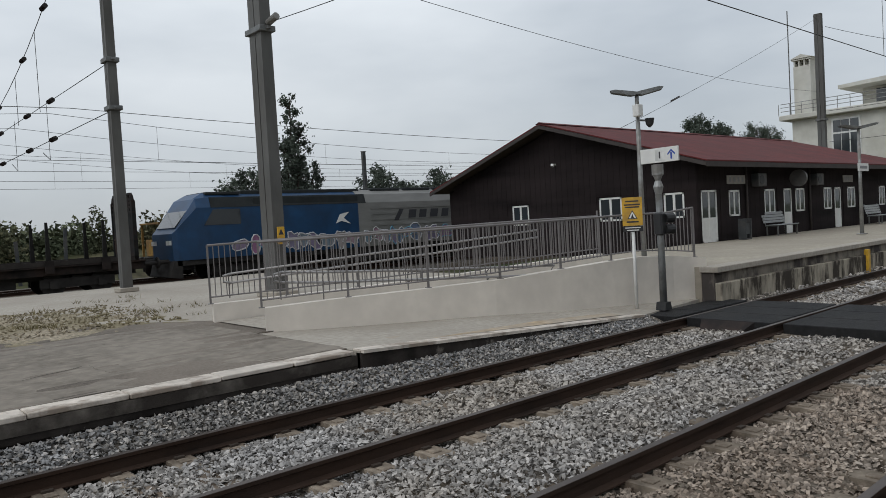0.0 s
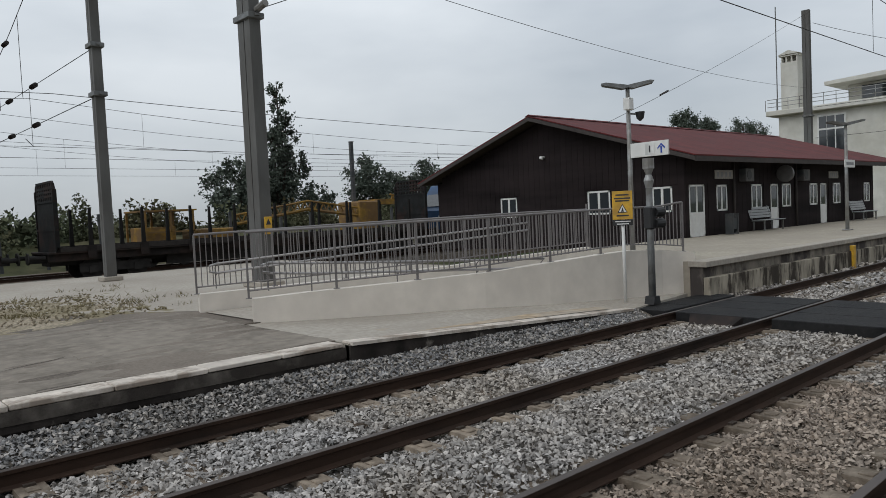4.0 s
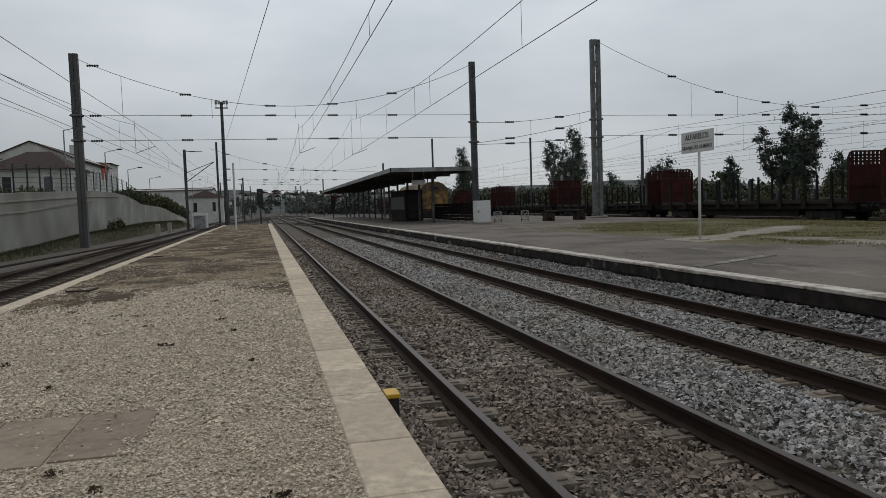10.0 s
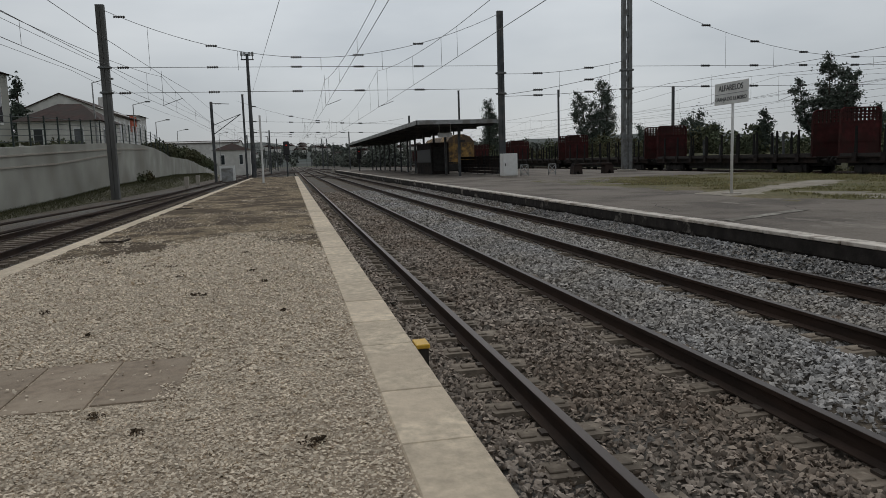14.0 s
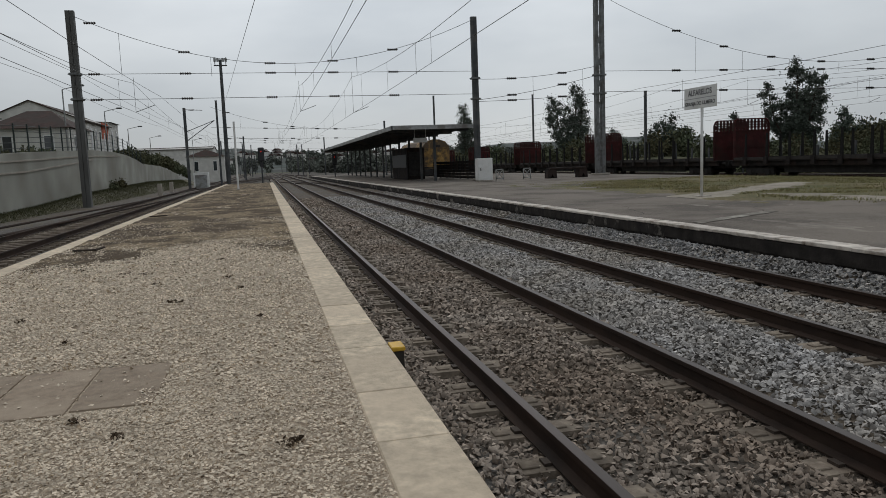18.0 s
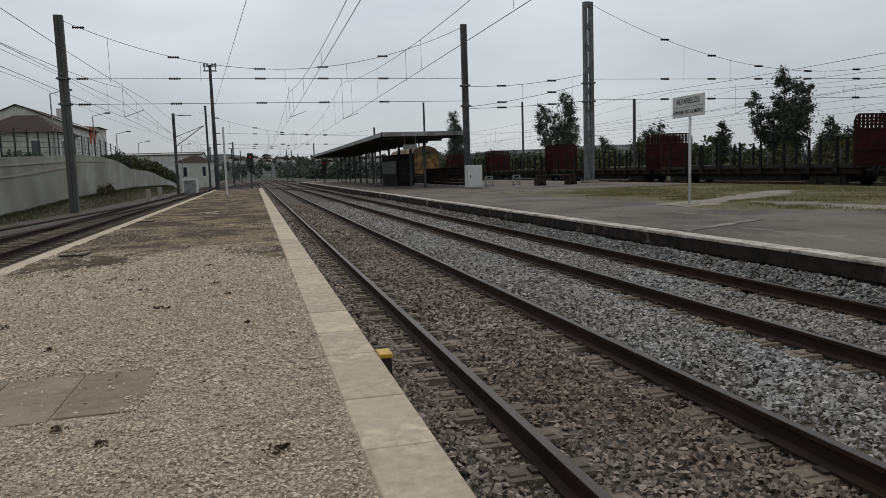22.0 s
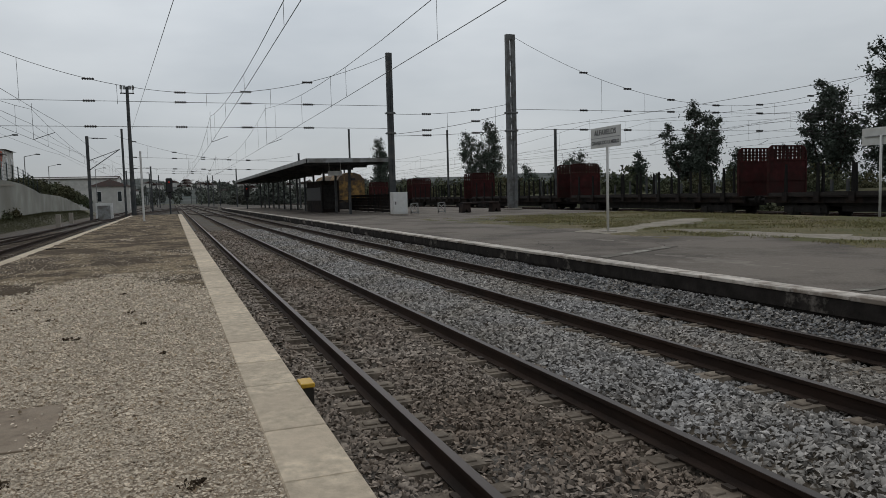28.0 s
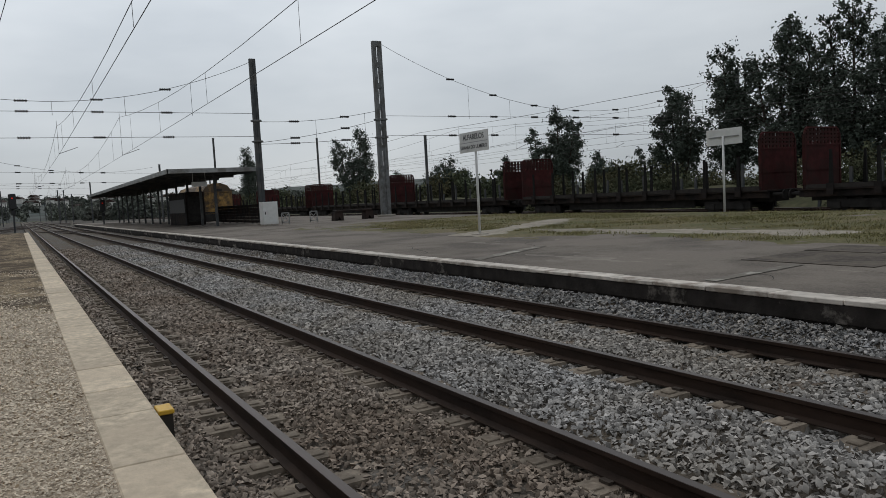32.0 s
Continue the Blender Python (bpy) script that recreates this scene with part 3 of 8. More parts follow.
# ---- far platform ----
M_beamface = mat("weathered_beam_face", (0.135, 0.120, 0.104), 0.9, var=0.25, scale=5, bump=0.25, second=(0.045, 0.038, 0.033), sscale=1.6, samt=0.5, sharp=0.2)
FZ, FY = 0.42, 6.15
s = Shape()
s.prism([(FY + 0.33, BED), (FY + 0.33, FZ - 0.008), (25.6, FZ - 0.008), (26.2, BED)], -80, 5.2, "x")
s.prism([(FY + 0.33, BED), (FY + 0.33, FZ - 0.008), (14.6, FZ - 0.008), (15.0, BED)], -135, -80, "x")
s.prism([(9.15, BED), (9.15, FZ - 0.008), (25.6, FZ - 0.008), (26.2, BED)], 5.2, 15.5, "x")
solid("far_platform", s, M_asphalt, "wide low platform of worn patched asphalt", "platform", "structure")
solid("far_edge_beam", Shape().prism([(-2.6, FZ - 0.204), (5.15, FZ - 0.204), (5.15, FZ - 0.066), (-2.6, FZ - 0.066)], FY + 0.006, FY + 0.31, "y"), M_beamface, "weathered grey concrete beam under the far edge stones", "platform edge", "structure")
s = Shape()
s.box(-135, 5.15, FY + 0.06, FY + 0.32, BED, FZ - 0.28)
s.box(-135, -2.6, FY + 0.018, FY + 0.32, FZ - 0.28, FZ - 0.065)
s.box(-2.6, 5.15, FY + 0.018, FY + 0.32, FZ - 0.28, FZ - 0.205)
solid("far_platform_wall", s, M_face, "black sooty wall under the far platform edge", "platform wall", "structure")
# sloping paved way down to the crossing
s = Shape()
s.add([(5.2, FY + 0.02, FZ - 0.02), (11.6, FY - 0.05, 0.06), (12.6, 6.3, 0.03), (14.6, 6.55, 0.03), (14.6, 7.6, 0.05), (12.6, 7.3, 0.10), (9.4, 7.75, 0.28), (5.2, 9.4, FZ - 0.02),
       (5.2, FY + 0.02, BED), (11.6, FY - 0.05, BED), (12.6, 6.3, BED), (14.6, 6.55, BED), (14.6, 7.6, BED), (12.6, 7.3, BED), (9.4, 7.75, BED), (5.2, 9.4, BED)],
      [(0, 1, 6, 7), (1, 2, 5, 6), (2, 3, 4, 5)] + [(i, (i + 1) % 8, 8 + (i + 1) % 8, 8 + i) for i in range(8)])
solid("crossing_ramp_paving", s, M_newconc, "pale concrete paving sloping down to the level crossing", "paving", "structure")
s = Shape()
s.add([(5.22, FY - 0.05, FZ + 0.0), (11.7, FY - 0.12, 0.075), (11.7, FY + 0.10, 0.08), (5.22, FY + 0.20, FZ + 0.0), (5.22, FY - 0.05, FZ - 0.045), (11.7, FY - 0.12, 0.03), (11.7, FY + 0.10, 0.03), (5.22, FY + 0.20, FZ - 0.045)],
      [(0, 1, 2, 3), (4, 7, 6, 5), (0, 4, 5, 1), (1, 5, 6, 2), (2, 6, 7, 3), (3, 7, 4, 0)])
solid("sloping_edge", s, M_edge_white, "pale new concrete edge beam sloping down to the crossing", "platform edge", "structure")
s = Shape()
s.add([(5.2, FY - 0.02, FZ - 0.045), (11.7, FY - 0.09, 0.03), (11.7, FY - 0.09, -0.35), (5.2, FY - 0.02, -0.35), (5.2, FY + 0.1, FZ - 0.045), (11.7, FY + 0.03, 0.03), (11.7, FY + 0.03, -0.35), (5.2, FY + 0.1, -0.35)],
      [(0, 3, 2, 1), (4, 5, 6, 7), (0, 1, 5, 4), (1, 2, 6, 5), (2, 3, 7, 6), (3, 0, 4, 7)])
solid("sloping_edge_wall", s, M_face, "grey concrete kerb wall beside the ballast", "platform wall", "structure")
X_, Y_ = np.meshgrid(np.linspace(-60, 12.0, 181), np.linspace(5.45, 6.20, 7), indexing="ij")
i_, j_ = np.meshgrid(np.arange(180), np.arange(6), indexing="ij")
k_ = (i_ * 7 + j_).ravel()
tagged(new("ballast_shoulder", quads("ballast_shoulder", np.stack([X_, Y_, bed_height(X_, Y_) - 0.015], 2).reshape(-1, 3), np.stack([k_, k_ + 7, k_ + 8, k_ + 1], 1), M_ballast)), "ballast heaped against the far platform edge", "track bed", kind="structure")
# ochre tactile stripe on the slope
s = Shape()
s.add([(6.2, 6.42, 0.362), (11.4, 6.30, 0.10), (11.4, 6.62, 0.115), (6.2, 6.95, 0.378)], [(0, 1, 2, 3)])
s.add([(6.2, 6.42, 0.35), (11.4, 6.30, 0.07), (11.4, 6.62, 0.07), (6.2, 6.95, 0.35)], [(3, 2, 1, 0)])
solid("ochre_paving_stripe", s, mat("ochre_stain", (0.42, 0.31, 0.19), 0.9, var=0.2, second=(0.38, 0.335, 0.28), sscale=0.9, samt=0.7, sharp=0.4), "ochre stained stripe of paving along the sloping edge", "paving", "structure")

# soil and grass field on the far platform
def value_noise(nx, ny, cells, seed):
    """Smooth random heights on a grid, from a coarse grid of random numbers."""
    r = np.random.default_rng(seed)
    out = np.zeros((nx, ny))
    for k, (cx, cy, amp) in enumerate(cells):
        g = r.uniform(-1, 1, (cx + 2, cy + 2))
        u, v = np.linspace(0, cx, nx)[:, None], np.linspace(0, cy, ny)[None]
        i, j = np.floor(u).astype(int), np.floor(v).astype(int)
        fu, fv = u - i, v - j
        fu, fv = fu * fu * (3 - 2 * fu), fv * fv * (3 - 2 * fv)
        out += amp * ((1 - fu) * (1 - fv) * g[i, j] + fu * (1 - fv) * g[i + 1, j] + (1 - fu) * fv * g[i, j + 1] + fu * fv * g[i + 1, j + 1])
    return out


def loose_cover(name, x0, x1, y0, y1, nx, ny, level, cells, seed, material, label, category):
    """A rough sheet of soil that dips under the paving where it thins out."""
    X, Y = np.meshgrid(np.linspace(x0, x1, nx), np.linspace(y0, y1, ny), indexing="ij")
    Z = level(X, Y) + value_noise(nx, ny, cells, seed)
    i, j = np.meshgrid(np.arange(nx - 1), np.arange(ny - 1), indexing="ij")
    k = (i * ny + j).ravel()
    me = quads(name, np.stack([X, Y, Z], 2).reshape(-1, 3), np.stack([k, k + ny, k + ny + 1, k + 1], 1), material)
    me.shade_smooth()
    return tagged(new(name, me), label, category, kind="structure")


def path_gap(x, y):
    """Distance from the middle of the pale trodden path and of the old slab strip."""
    out = None
    for (ax, ay), (bx, by) in (((-22.1, 11.75), (-27.6, 20.0)), ((-12.0, 15.2), (-21.5, 14.2))):
        f = np.clip(((x - ax) * (bx - ax) + (y - ay) * (by - ay)) / ((bx - ax) ** 2 + (by - ay) ** 2), 0, 1)
        d = np.hypot(x - ax - f * (bx - ax), y - ay - f * (by - ay))
        out = d if out is None else np.minimum(out, d)
    return out


def field_level(x, y):
    """Higher away from the asphalt, with a bare trodden path across."""
    f = np.minimum(np.minimum(np.clip((y - 12.4) / 1.6, -1, 1), np.clip((0.6 - x) / 1.5, -1, 1)), np.clip((x + 40.0) / 2.5, -1.5, 1))
    return FZ - 0.008 + 0.012 * f


loose_cover("trodden_path", -31, -10, 11.2, 21, 150, 70, lambda x, y: FZ + 0.004 + 0.03 * np.clip(1.0 - path_gap(x, y) / 0.75, -1, 1), [(20, 9, 0.012), (70, 32, 0.008)], 61, mat("path_dust", (0.34, 0.30, 0.245), 0.95, var=0.2, scale=7, bump=0.3, second=(0.24, 0.21, 0.165), sscale=0.8, samt=0.4, sharp=0.3), "pale trodden path through the dry grass", "path")
loose_cover("grass_field", -62, 2.0, 11.2, 25.4, 260, 60, field_level, [(20, 5, 0.010), (60, 14, 0.010), (150, 36, 0.006)], 5, M_turf, "strip of dry yellow grass and soil behind the platform asphalt", "grass")
loose_cover("stony_soil", -1.5, 6.8, 11.4, 20.5, 90, 96, lambda x, y: FZ - 0.012 + 0.014 * np.clip(1.6 - np.hypot((x - 2.4) / 2.4, (y - 15.2) / 2.6), -1, 1), [(10, 10, 0.006), (26, 28, 0.006), (60, 64, 0.004)], 33, M_gravelsoil, "bare stony soil with dry weeds", "soil")
s = Shape()
s.add([(0.8, 18, FZ - 0.004), (5.6, 11.6, FZ - 0.004), (15.3, 11.4, FZ - 0.004), (15.3, 25.5, FZ - 0.004), (-4, 25.5, FZ - 0.004), (-4, 20.5, FZ - 0.004)], [(0, 1, 2, 3, 4, 5)])
solid("concrete_yard", s, M_newconc, "pale dusty concrete yard around the masts", "paving", "structure")


def tufts(name, n, region, hgt, material, label, zf=FZ + 0.01):
    px, py = region(n)
    zf = zf(px, py) if callable(zf) else np.full(len(px), zf)
    n = len(px)
    ang, h = rng.uniform(0, 2 * np.pi, n), hgt * rng.uniform(0.35, 1.2, n)
    w = 0.007 + 0.006 * rng.random(n)
    dx, dy = np.cos(ang) * w, np.sin(ang) * w
    lx, ly = rng.normal(0, 0.7, n) * h, rng.normal(0, 0.7, n) * h
    v = np.stack([np.stack([px - dx, py - dy, zf], 1), np.stack([px + dx, py + dy, zf], 1), np.stack([px + lx, py + ly, zf + h], 1)], 1)
    ob = new(name, quads(name, v.reshape(-1, 3), np.arange(3 * n).reshape(-1, 3), material))
    return tagged(ob, label, "grass", kind="stuff")


def field(n):
    c = rng.integers(0, 5200, n)
    cx, cy = rng.uniform(-40, 0.2, 5200), 12.6 + 12.6 * rng.random(5200) ** 1.3
    x, y = cx[c] + rng.normal(0, 0.22, n), cy[c] + rng.normal(0, 0.22, n)
    k = np.sin(x * 0.55 + 1.3 * np.sin(y * 0.5)) + np.sin(y * 0.9 + x * 0.21) + np.sin(x * 2.3 - y * 1.7) + rng.normal(0, 0.6, n) > -0.1
    k &= y > 13.0 + 0.5 * np.sin(x * 1.1) + 0.35 * np.sin(x * 2.9 + 1) + rng.normal(0, 0.25, n)
    k &= path_gap(x, y) > 0.72 + 0.3 * np.sin(x * 1.9 + y)
    return x[k], y[k]


tufts("grass_blades", 100000, field, 0.085, M_grass, "dry yellow-green grass blades behind the platform")


def weeds(n):
    c = np.stack([rng.uniform(0.5, 7.0, 60), rng.uniform(13.0, 20, 60)], 1)
    k = rng.integers(0, 60, n)
    return c[k, 0] + rng.normal(0, 0.12, n), c[k, 1] + rng.normal(0, 0.12, n)


scatter_stones("soil_stones", 0.2, 5.4, 12.6, 18.4, 1500, 0.045, lambda x, y: FZ + 0.004 + 0 * x, M_gravelsoil, "loose stones on the bare soil")
tufts("weed_tufts", 900, weeds, 0.11, mat("dead_weeds", (0.15, 0.125, 0.062), 0.9, bump=0, island=0.4), "brown dead weeds on the stony soil")


def wallfoot(n):
    x = rng.uniform(-130, -25, n)
    return x, -15.42 + 2.2 * rng.random(n) ** 2.0


FOOT = [(-420, 0.3), (-130, 0.7), (-93, 0.96), (-61, 0.54), (-50, 0.16), (-41, -0.03), (-20, -0.35), (60, -0.5)]


def bank(x, y):
    """The grassy bank that climbs to the foot of the retaining wall."""
    f = np.clip((-12.4 - y) / 3.6, 0, 1)
    return BED + 0.01 + f * f * (3 - 2 * f) * (np.interp(x, [p[0] for p in FOOT], [p[1] for p in FOOT]) - BED - 0.01)


gx, gy = np.meshgrid(np.linspace(-140, 40, 60), np.linspace(-11.6, -16.2, 8), indexing="ij")
s = Shape()
s.add([(x, y, float(bank(x, y)) + 0.03 * math.sin(x * 1.9 + y * 2.3)) for x, y in zip(gx.ravel(), gy.ravel())], [(8 * i + j, 8 * i + j + 1, 8 * i + j + 9, 8 * i + j + 8) for i in range(59) for j in range(7)])
solid("wall_foot_bank", s, mat("lineside_gravel", (0.19, 0.17, 0.14), 0.95, var=0.3, scale=9, bump=0.6, bscale=40, second=(0.105, 0.10, 0.055), sscale=0.4, samt=0.5, sharp=0.3), "weedy earth bank at the foot of the retaining wall", "ground", "structure")


tufts("wall_foot_grass", 50000, wallfoot, 0.18, mat("green_weeds", (0.07, 0.07, 0.034), 0.9, bump=0, island=0.4), "green weeds at the foot of the retaining wall", bank)

# cracks across the asphalt
r = random.Random(21)
M_crack = mat("crack_tar", (0.035, 0.031, 0.028), 0.95, var=0.2, bump=0)
for x, y, a, L in ((1.0, 8.0, 30, 2.2), (2.6, 7.6, 140, 1.5), (-1.5, 8.6, 15, 2.6), (-5.0, 7.9, 170, 2.4), (-3.0, 9.8, 25, 1.8), (-10.5, 8.3, 20, 3.0), (-15.0, 9.0, 160, 3.2), (3.4, 9.6, 75, 1.6), (-20.0, 8.0, 10, 4.0), (-7.5, 7.2, 100, 1.0)):
    pts, d = [(x, y)], math.radians(a)
    for k in range(9):
        d += r.uniform(-0.45, 0.45)
        pts.append((pts[-1][0] + math.cos(d) * L / 9, pts[-1][1] + math.sin(d) * L / 9))
    s = Shape()
    w = [0.003 + 0.007 * math.sin(math.pi * k / 9) for k in range(10)]
    s.add([(p[0], p[1] - q, FZ - 0.004) for p, q in zip(pts, w)] + [(p[0] + 0.3 * q, p[1] + q, FZ - 0.004) for p, q in zip(pts, w)], [(k, k + 1, 11 + k, 10 + k) for k in range(9)])
    solid("asphalt_crack", s, M_crack, "dark crack across the worn asphalt", "crack", "structure")

loose_cover("asphalt_dust", -30, 5.2, 6.55, 11.8, 240, 44, lambda x, y: FZ - 0.0185 + 0.016 * np.clip((x + 2.5) / 5, 0, 1) + 0 * y, [(16, 4, 0.008), (34, 30, 0.007), (120, 40, 0.004)], 14, mat("pale_dust", (0.190, 0.166, 0.138), 0.95, var=0.2, scale=6, bump=0.2, second=(0.25, 0.22, 0.185), sscale=0.8, samt=0.4, sharp=0.3), "pale dust drifted over the worn asphalt", "dust")
# paint marks and patches on the asphalt
s = Shape()
for x0, y0, x1, y1, w in ((-8.2, 6.65, -8.42, 9.0, 0.22), (-14.4, 6.68, -15.95, 9.7, 0.36)):
    for z, order in ((FZ + 0.003, (0, 1, 2, 3)), (FZ - 0.006, (3, 2, 1, 0))):
        s.add([(x0, y0, z), (x0 + w, y0, z), (x1 + w, y1, z), (x1, y1, z)], [order])
solid("paint_lines", s, mat("worn_line_paint", (0.40, 0.37, 0.32), 0.9, var=0.2, second=(0.17, 0.15, 0.125), sscale=1.6, samt=0.6), "worn pale lines across the asphalt", "road marking", "structure")
s = Shape()
s.box(-9.5, -7.2, 9.15, 10.95, FZ - 0.006, FZ + 0.004)
s.box(-9.6, -8.2, 11.1, 12.3, FZ - 0.006, FZ + 0.005)
solid("service_covers", s, mat("dark_patch", (0.085, 0.070, 0.058), 0.95, var=0.25, scale=10, bump=0.3, second=(0.12, 0.10, 0.08), sscale=1.5, samt=0.4), "dark flat service covers set in the asphalt", "cover", "structure")

# ---- high platform with paving, by the building ----
HZ = 0.75
s = Shape()
s.prism([(FY + 0.32, BED), (FY + 0.32, HZ - 0.01), (12.2, HZ - 0.01), (12.2, BED)], 14.6, 120, "x")
solid("high_platform", s, M_hp, "raised platform of pale beige paving in front of the station", "platform", "structure")
s = Shape()
s.box(14.55, 120, FY - 0.10, FY + 0.34, HZ - 0.13, HZ, c=0.012)
solid("high_platform_edge", s, M_newconc, "grey concrete coping along the raised platform", "platform edge", "structure")
s = Shape()
s.box(14.6, 120, FY + 0.02, FY + 0.31, BED, HZ - 0.13)
solid("high_platform_wall", s, M_hpface, "stained concrete wall under the raised platform edge", "platform wall", "structure")

M_ledge = mat("streaked_ledge_concrete", (0.36, 0.32, 0.255), 0.9, var=0.2, scale=5, bump=0.2, second=(0.055, 0.045, 0.036), sscale=2.2, samt=0.40, sharp=0.10, stretch=(1, 1, 0.25))
solid("high_platform_ledge", Shape().box(14.62, 120, FY - 0.14, FY + 0.018, BED, HZ - 0.36, c=0.012), M_ledge, "pale ledge with dark run-off stains below the raised platform edge", "platform wall", "structure")

# rubber level crossing
cr = thing("level_crossing", "black rubber panels of a foot crossing over both tracks", "level crossing", kind="structure")
for y0, y1 in ((5.62, 6.32), (T2 - 0.8, T2 + 0.8), (T1 + 1.0, T2 - 1.0), (T1 - 0.8, T1 + 0.8), (-0.94, T1 - 1.0)):
    for x0, x1 in ((12.1, 13.05), (13.06, 14.0), (14.01, 14.95)):
        part("rubber_panel", Shape().box(x0, x1, y0, y1, -0.2, 0.008, c=0.012), M_rubber, cr)
for yc in (T2, T1):
    part("end_ramp", Shape().add([(12.1, yc - 0.5, 0.0), (12.1, yc + 0.5, 0.0), (11.75, yc + 0.35, -0.2), (11.75, yc - 0.35, -0.2), (12.1, yc - 0.5, -0.2), (12.1, yc + 0.5, -0.2)], [(0, 3, 2, 1), (0, 4, 3), (1, 2, 5), (0, 1, 5, 4), (2, 3, 4, 5)]), M_deck, cr, "sloped steel end plate")

# ---- accessible ramp: two white walls with railings ----
def ramp_wall(name, pts, thick, label):
    """Plan points with base and top height along the wall."""
    s = Shape()
    n = len(pts)
    nor = []
    for i in range(n):
        a, b = Vector(pts[max(0, i - 1)][:2]), Vector(pts[min(n - 1, i + 1)][:2])
        d = (b - a).normalized()
        nor.append(Vector((-d.y, d.x)))
    vs = []
    for (x, y, z0, z1), k in zip(pts, nor):
        vs += [(x, y, z0), (x, y, z1), (x + k.x * thick, y + k.y * thick, z1), (x + k.x * thick, y + k.y * thick, z0)]
    fs = [(4 * i + a, 4 * i + (a + 1) % 4, 4 * i + 4 + (a + 1) % 4, 4 * i + 4 + a) for i in range(n - 1) for a in range(4)]
    s.add(vs, fs + [(0, 3, 2, 1), (4 * n - 4, 4 * n - 3, 4 * n - 2, 4 * n - 1)])
    return solid(name, s, M_whitewall, label, "ramp wall", "structure")


FRONT = [(5.41, 9.20, 0.30, 0.80), (6.4, 8.72, 0.25, 0.85), (7.8, 8.12, 0.2, 0.89), (9.3, 7.62, 0.1, 0.93), (10.8, 7.32, 0.0, 1.00), (12.4, 7.15, -0.1, 1.06), (13.2, 7.05, -0.1, 1.08), (14.1, 6.85, -0.2, 1.03), (14.9, 6.5, -0.3, 0.93)]
BACK = [(5.45, 11.35, 0.30, 0.76), (8.0, 10.55, 0.3, 0.82), (10.6, 9.95, 0.3, 0.9), (13.0, 9.7, 0.3, 0.98), (15.2, 9.55, 0.3, 1.02)]
ramp_wall("ramp_wall_1", FRONT, 0.22, "low white plastered wall of the access ramp")
ramp_wall("ramp_wall_2", BACK, 0.22, "rear white plastered wall of the access ramp")
s = Shape()
rs = [(5.5, 9.3, 11.3, FZ + 0.01), (8.0, 8.2, 10.5, 0.50), (10.8, 7.45, 9.95, 0.60), (13.2, 7.2, 9.7, 0.70), (15.2, 6.6, 9.6, HZ - 0.005)]
s.add([p for x, a, b, z in rs for p in ((x, a, z), (x, b, z))], [(2 * i, 2 * i + 2, 2 * i + 3, 2 * i + 1) for i in range(4)])
solid("ramp_floor", s, M_newconc, "pale concrete floor of the access ramp", "ramp", "structure")


def railing(name, pts, h, label, gap=0.105, mirror=0.11):
    """A run of upright bars between a top and a bottom rail, on posts."""
    t = thing(name, label, "railing", group="ramp railings")
    P = [Vector((x, y + mirror, z1)) for x, y, z0, z1 in pts]
    top, low, hand = Shape(), Shape(), Shape()
    lift = lambda p: min(h, 1.905 + 0.012 * (p.x - 5.4) - p.z) / h if p.x < 13 else (min(h, 1.995 - p.z) / h if p.z > 0.97 else 1.0)
    top.rope([p + Vector((0, 0, h * lift(p))) for p in P], 0.022, 8)
    low.rope([p + Vector((0, 0, 0.13)) for p in P], 0.016, 6)
    part("top_rail", top, M_railing, t)
    part("bottom_rail", low, M_railing, t)
    bar = Shape().box(-0.008, 0.008, -0.008, 0.008, 0.13, h).mesh("baluster", M_railing)
    post = Shape().box(-0.018, 0.018, -0.018, 0.018, 0.0, h).box(-0.05, 0.05, -0.05, 0.05, 0.0, 0.012).mesh("post", M_railing)
    d, since = 0.0, 9.0
    for a, b in zip(P, P[1:]):
        L = (b - a).length
        ang = math.degrees(math.atan2((b - a).y, (b - a).x))
        while d < L:
            p = a.lerp(b, d / L)
            if since >= 1.45:
                part("post", post, None, t, m=pose(p.x, p.y, p.z, 0, 0, ang) @ Matrix.Diagonal((1, 1, lift(p), 1)))
                since = 0.0
            else:
                part("baluster", bar, None, t, m=pose(p.x, p.y, p.z, 0, 0, ang) @ Matrix.Diagonal((1, 1, lift(p), 1)))
            d += gap
            since += gap
        d -= L
    part("post", post, None, t, m=pose(P[-1].x, P[-1].y, P[-1].z))
    return t


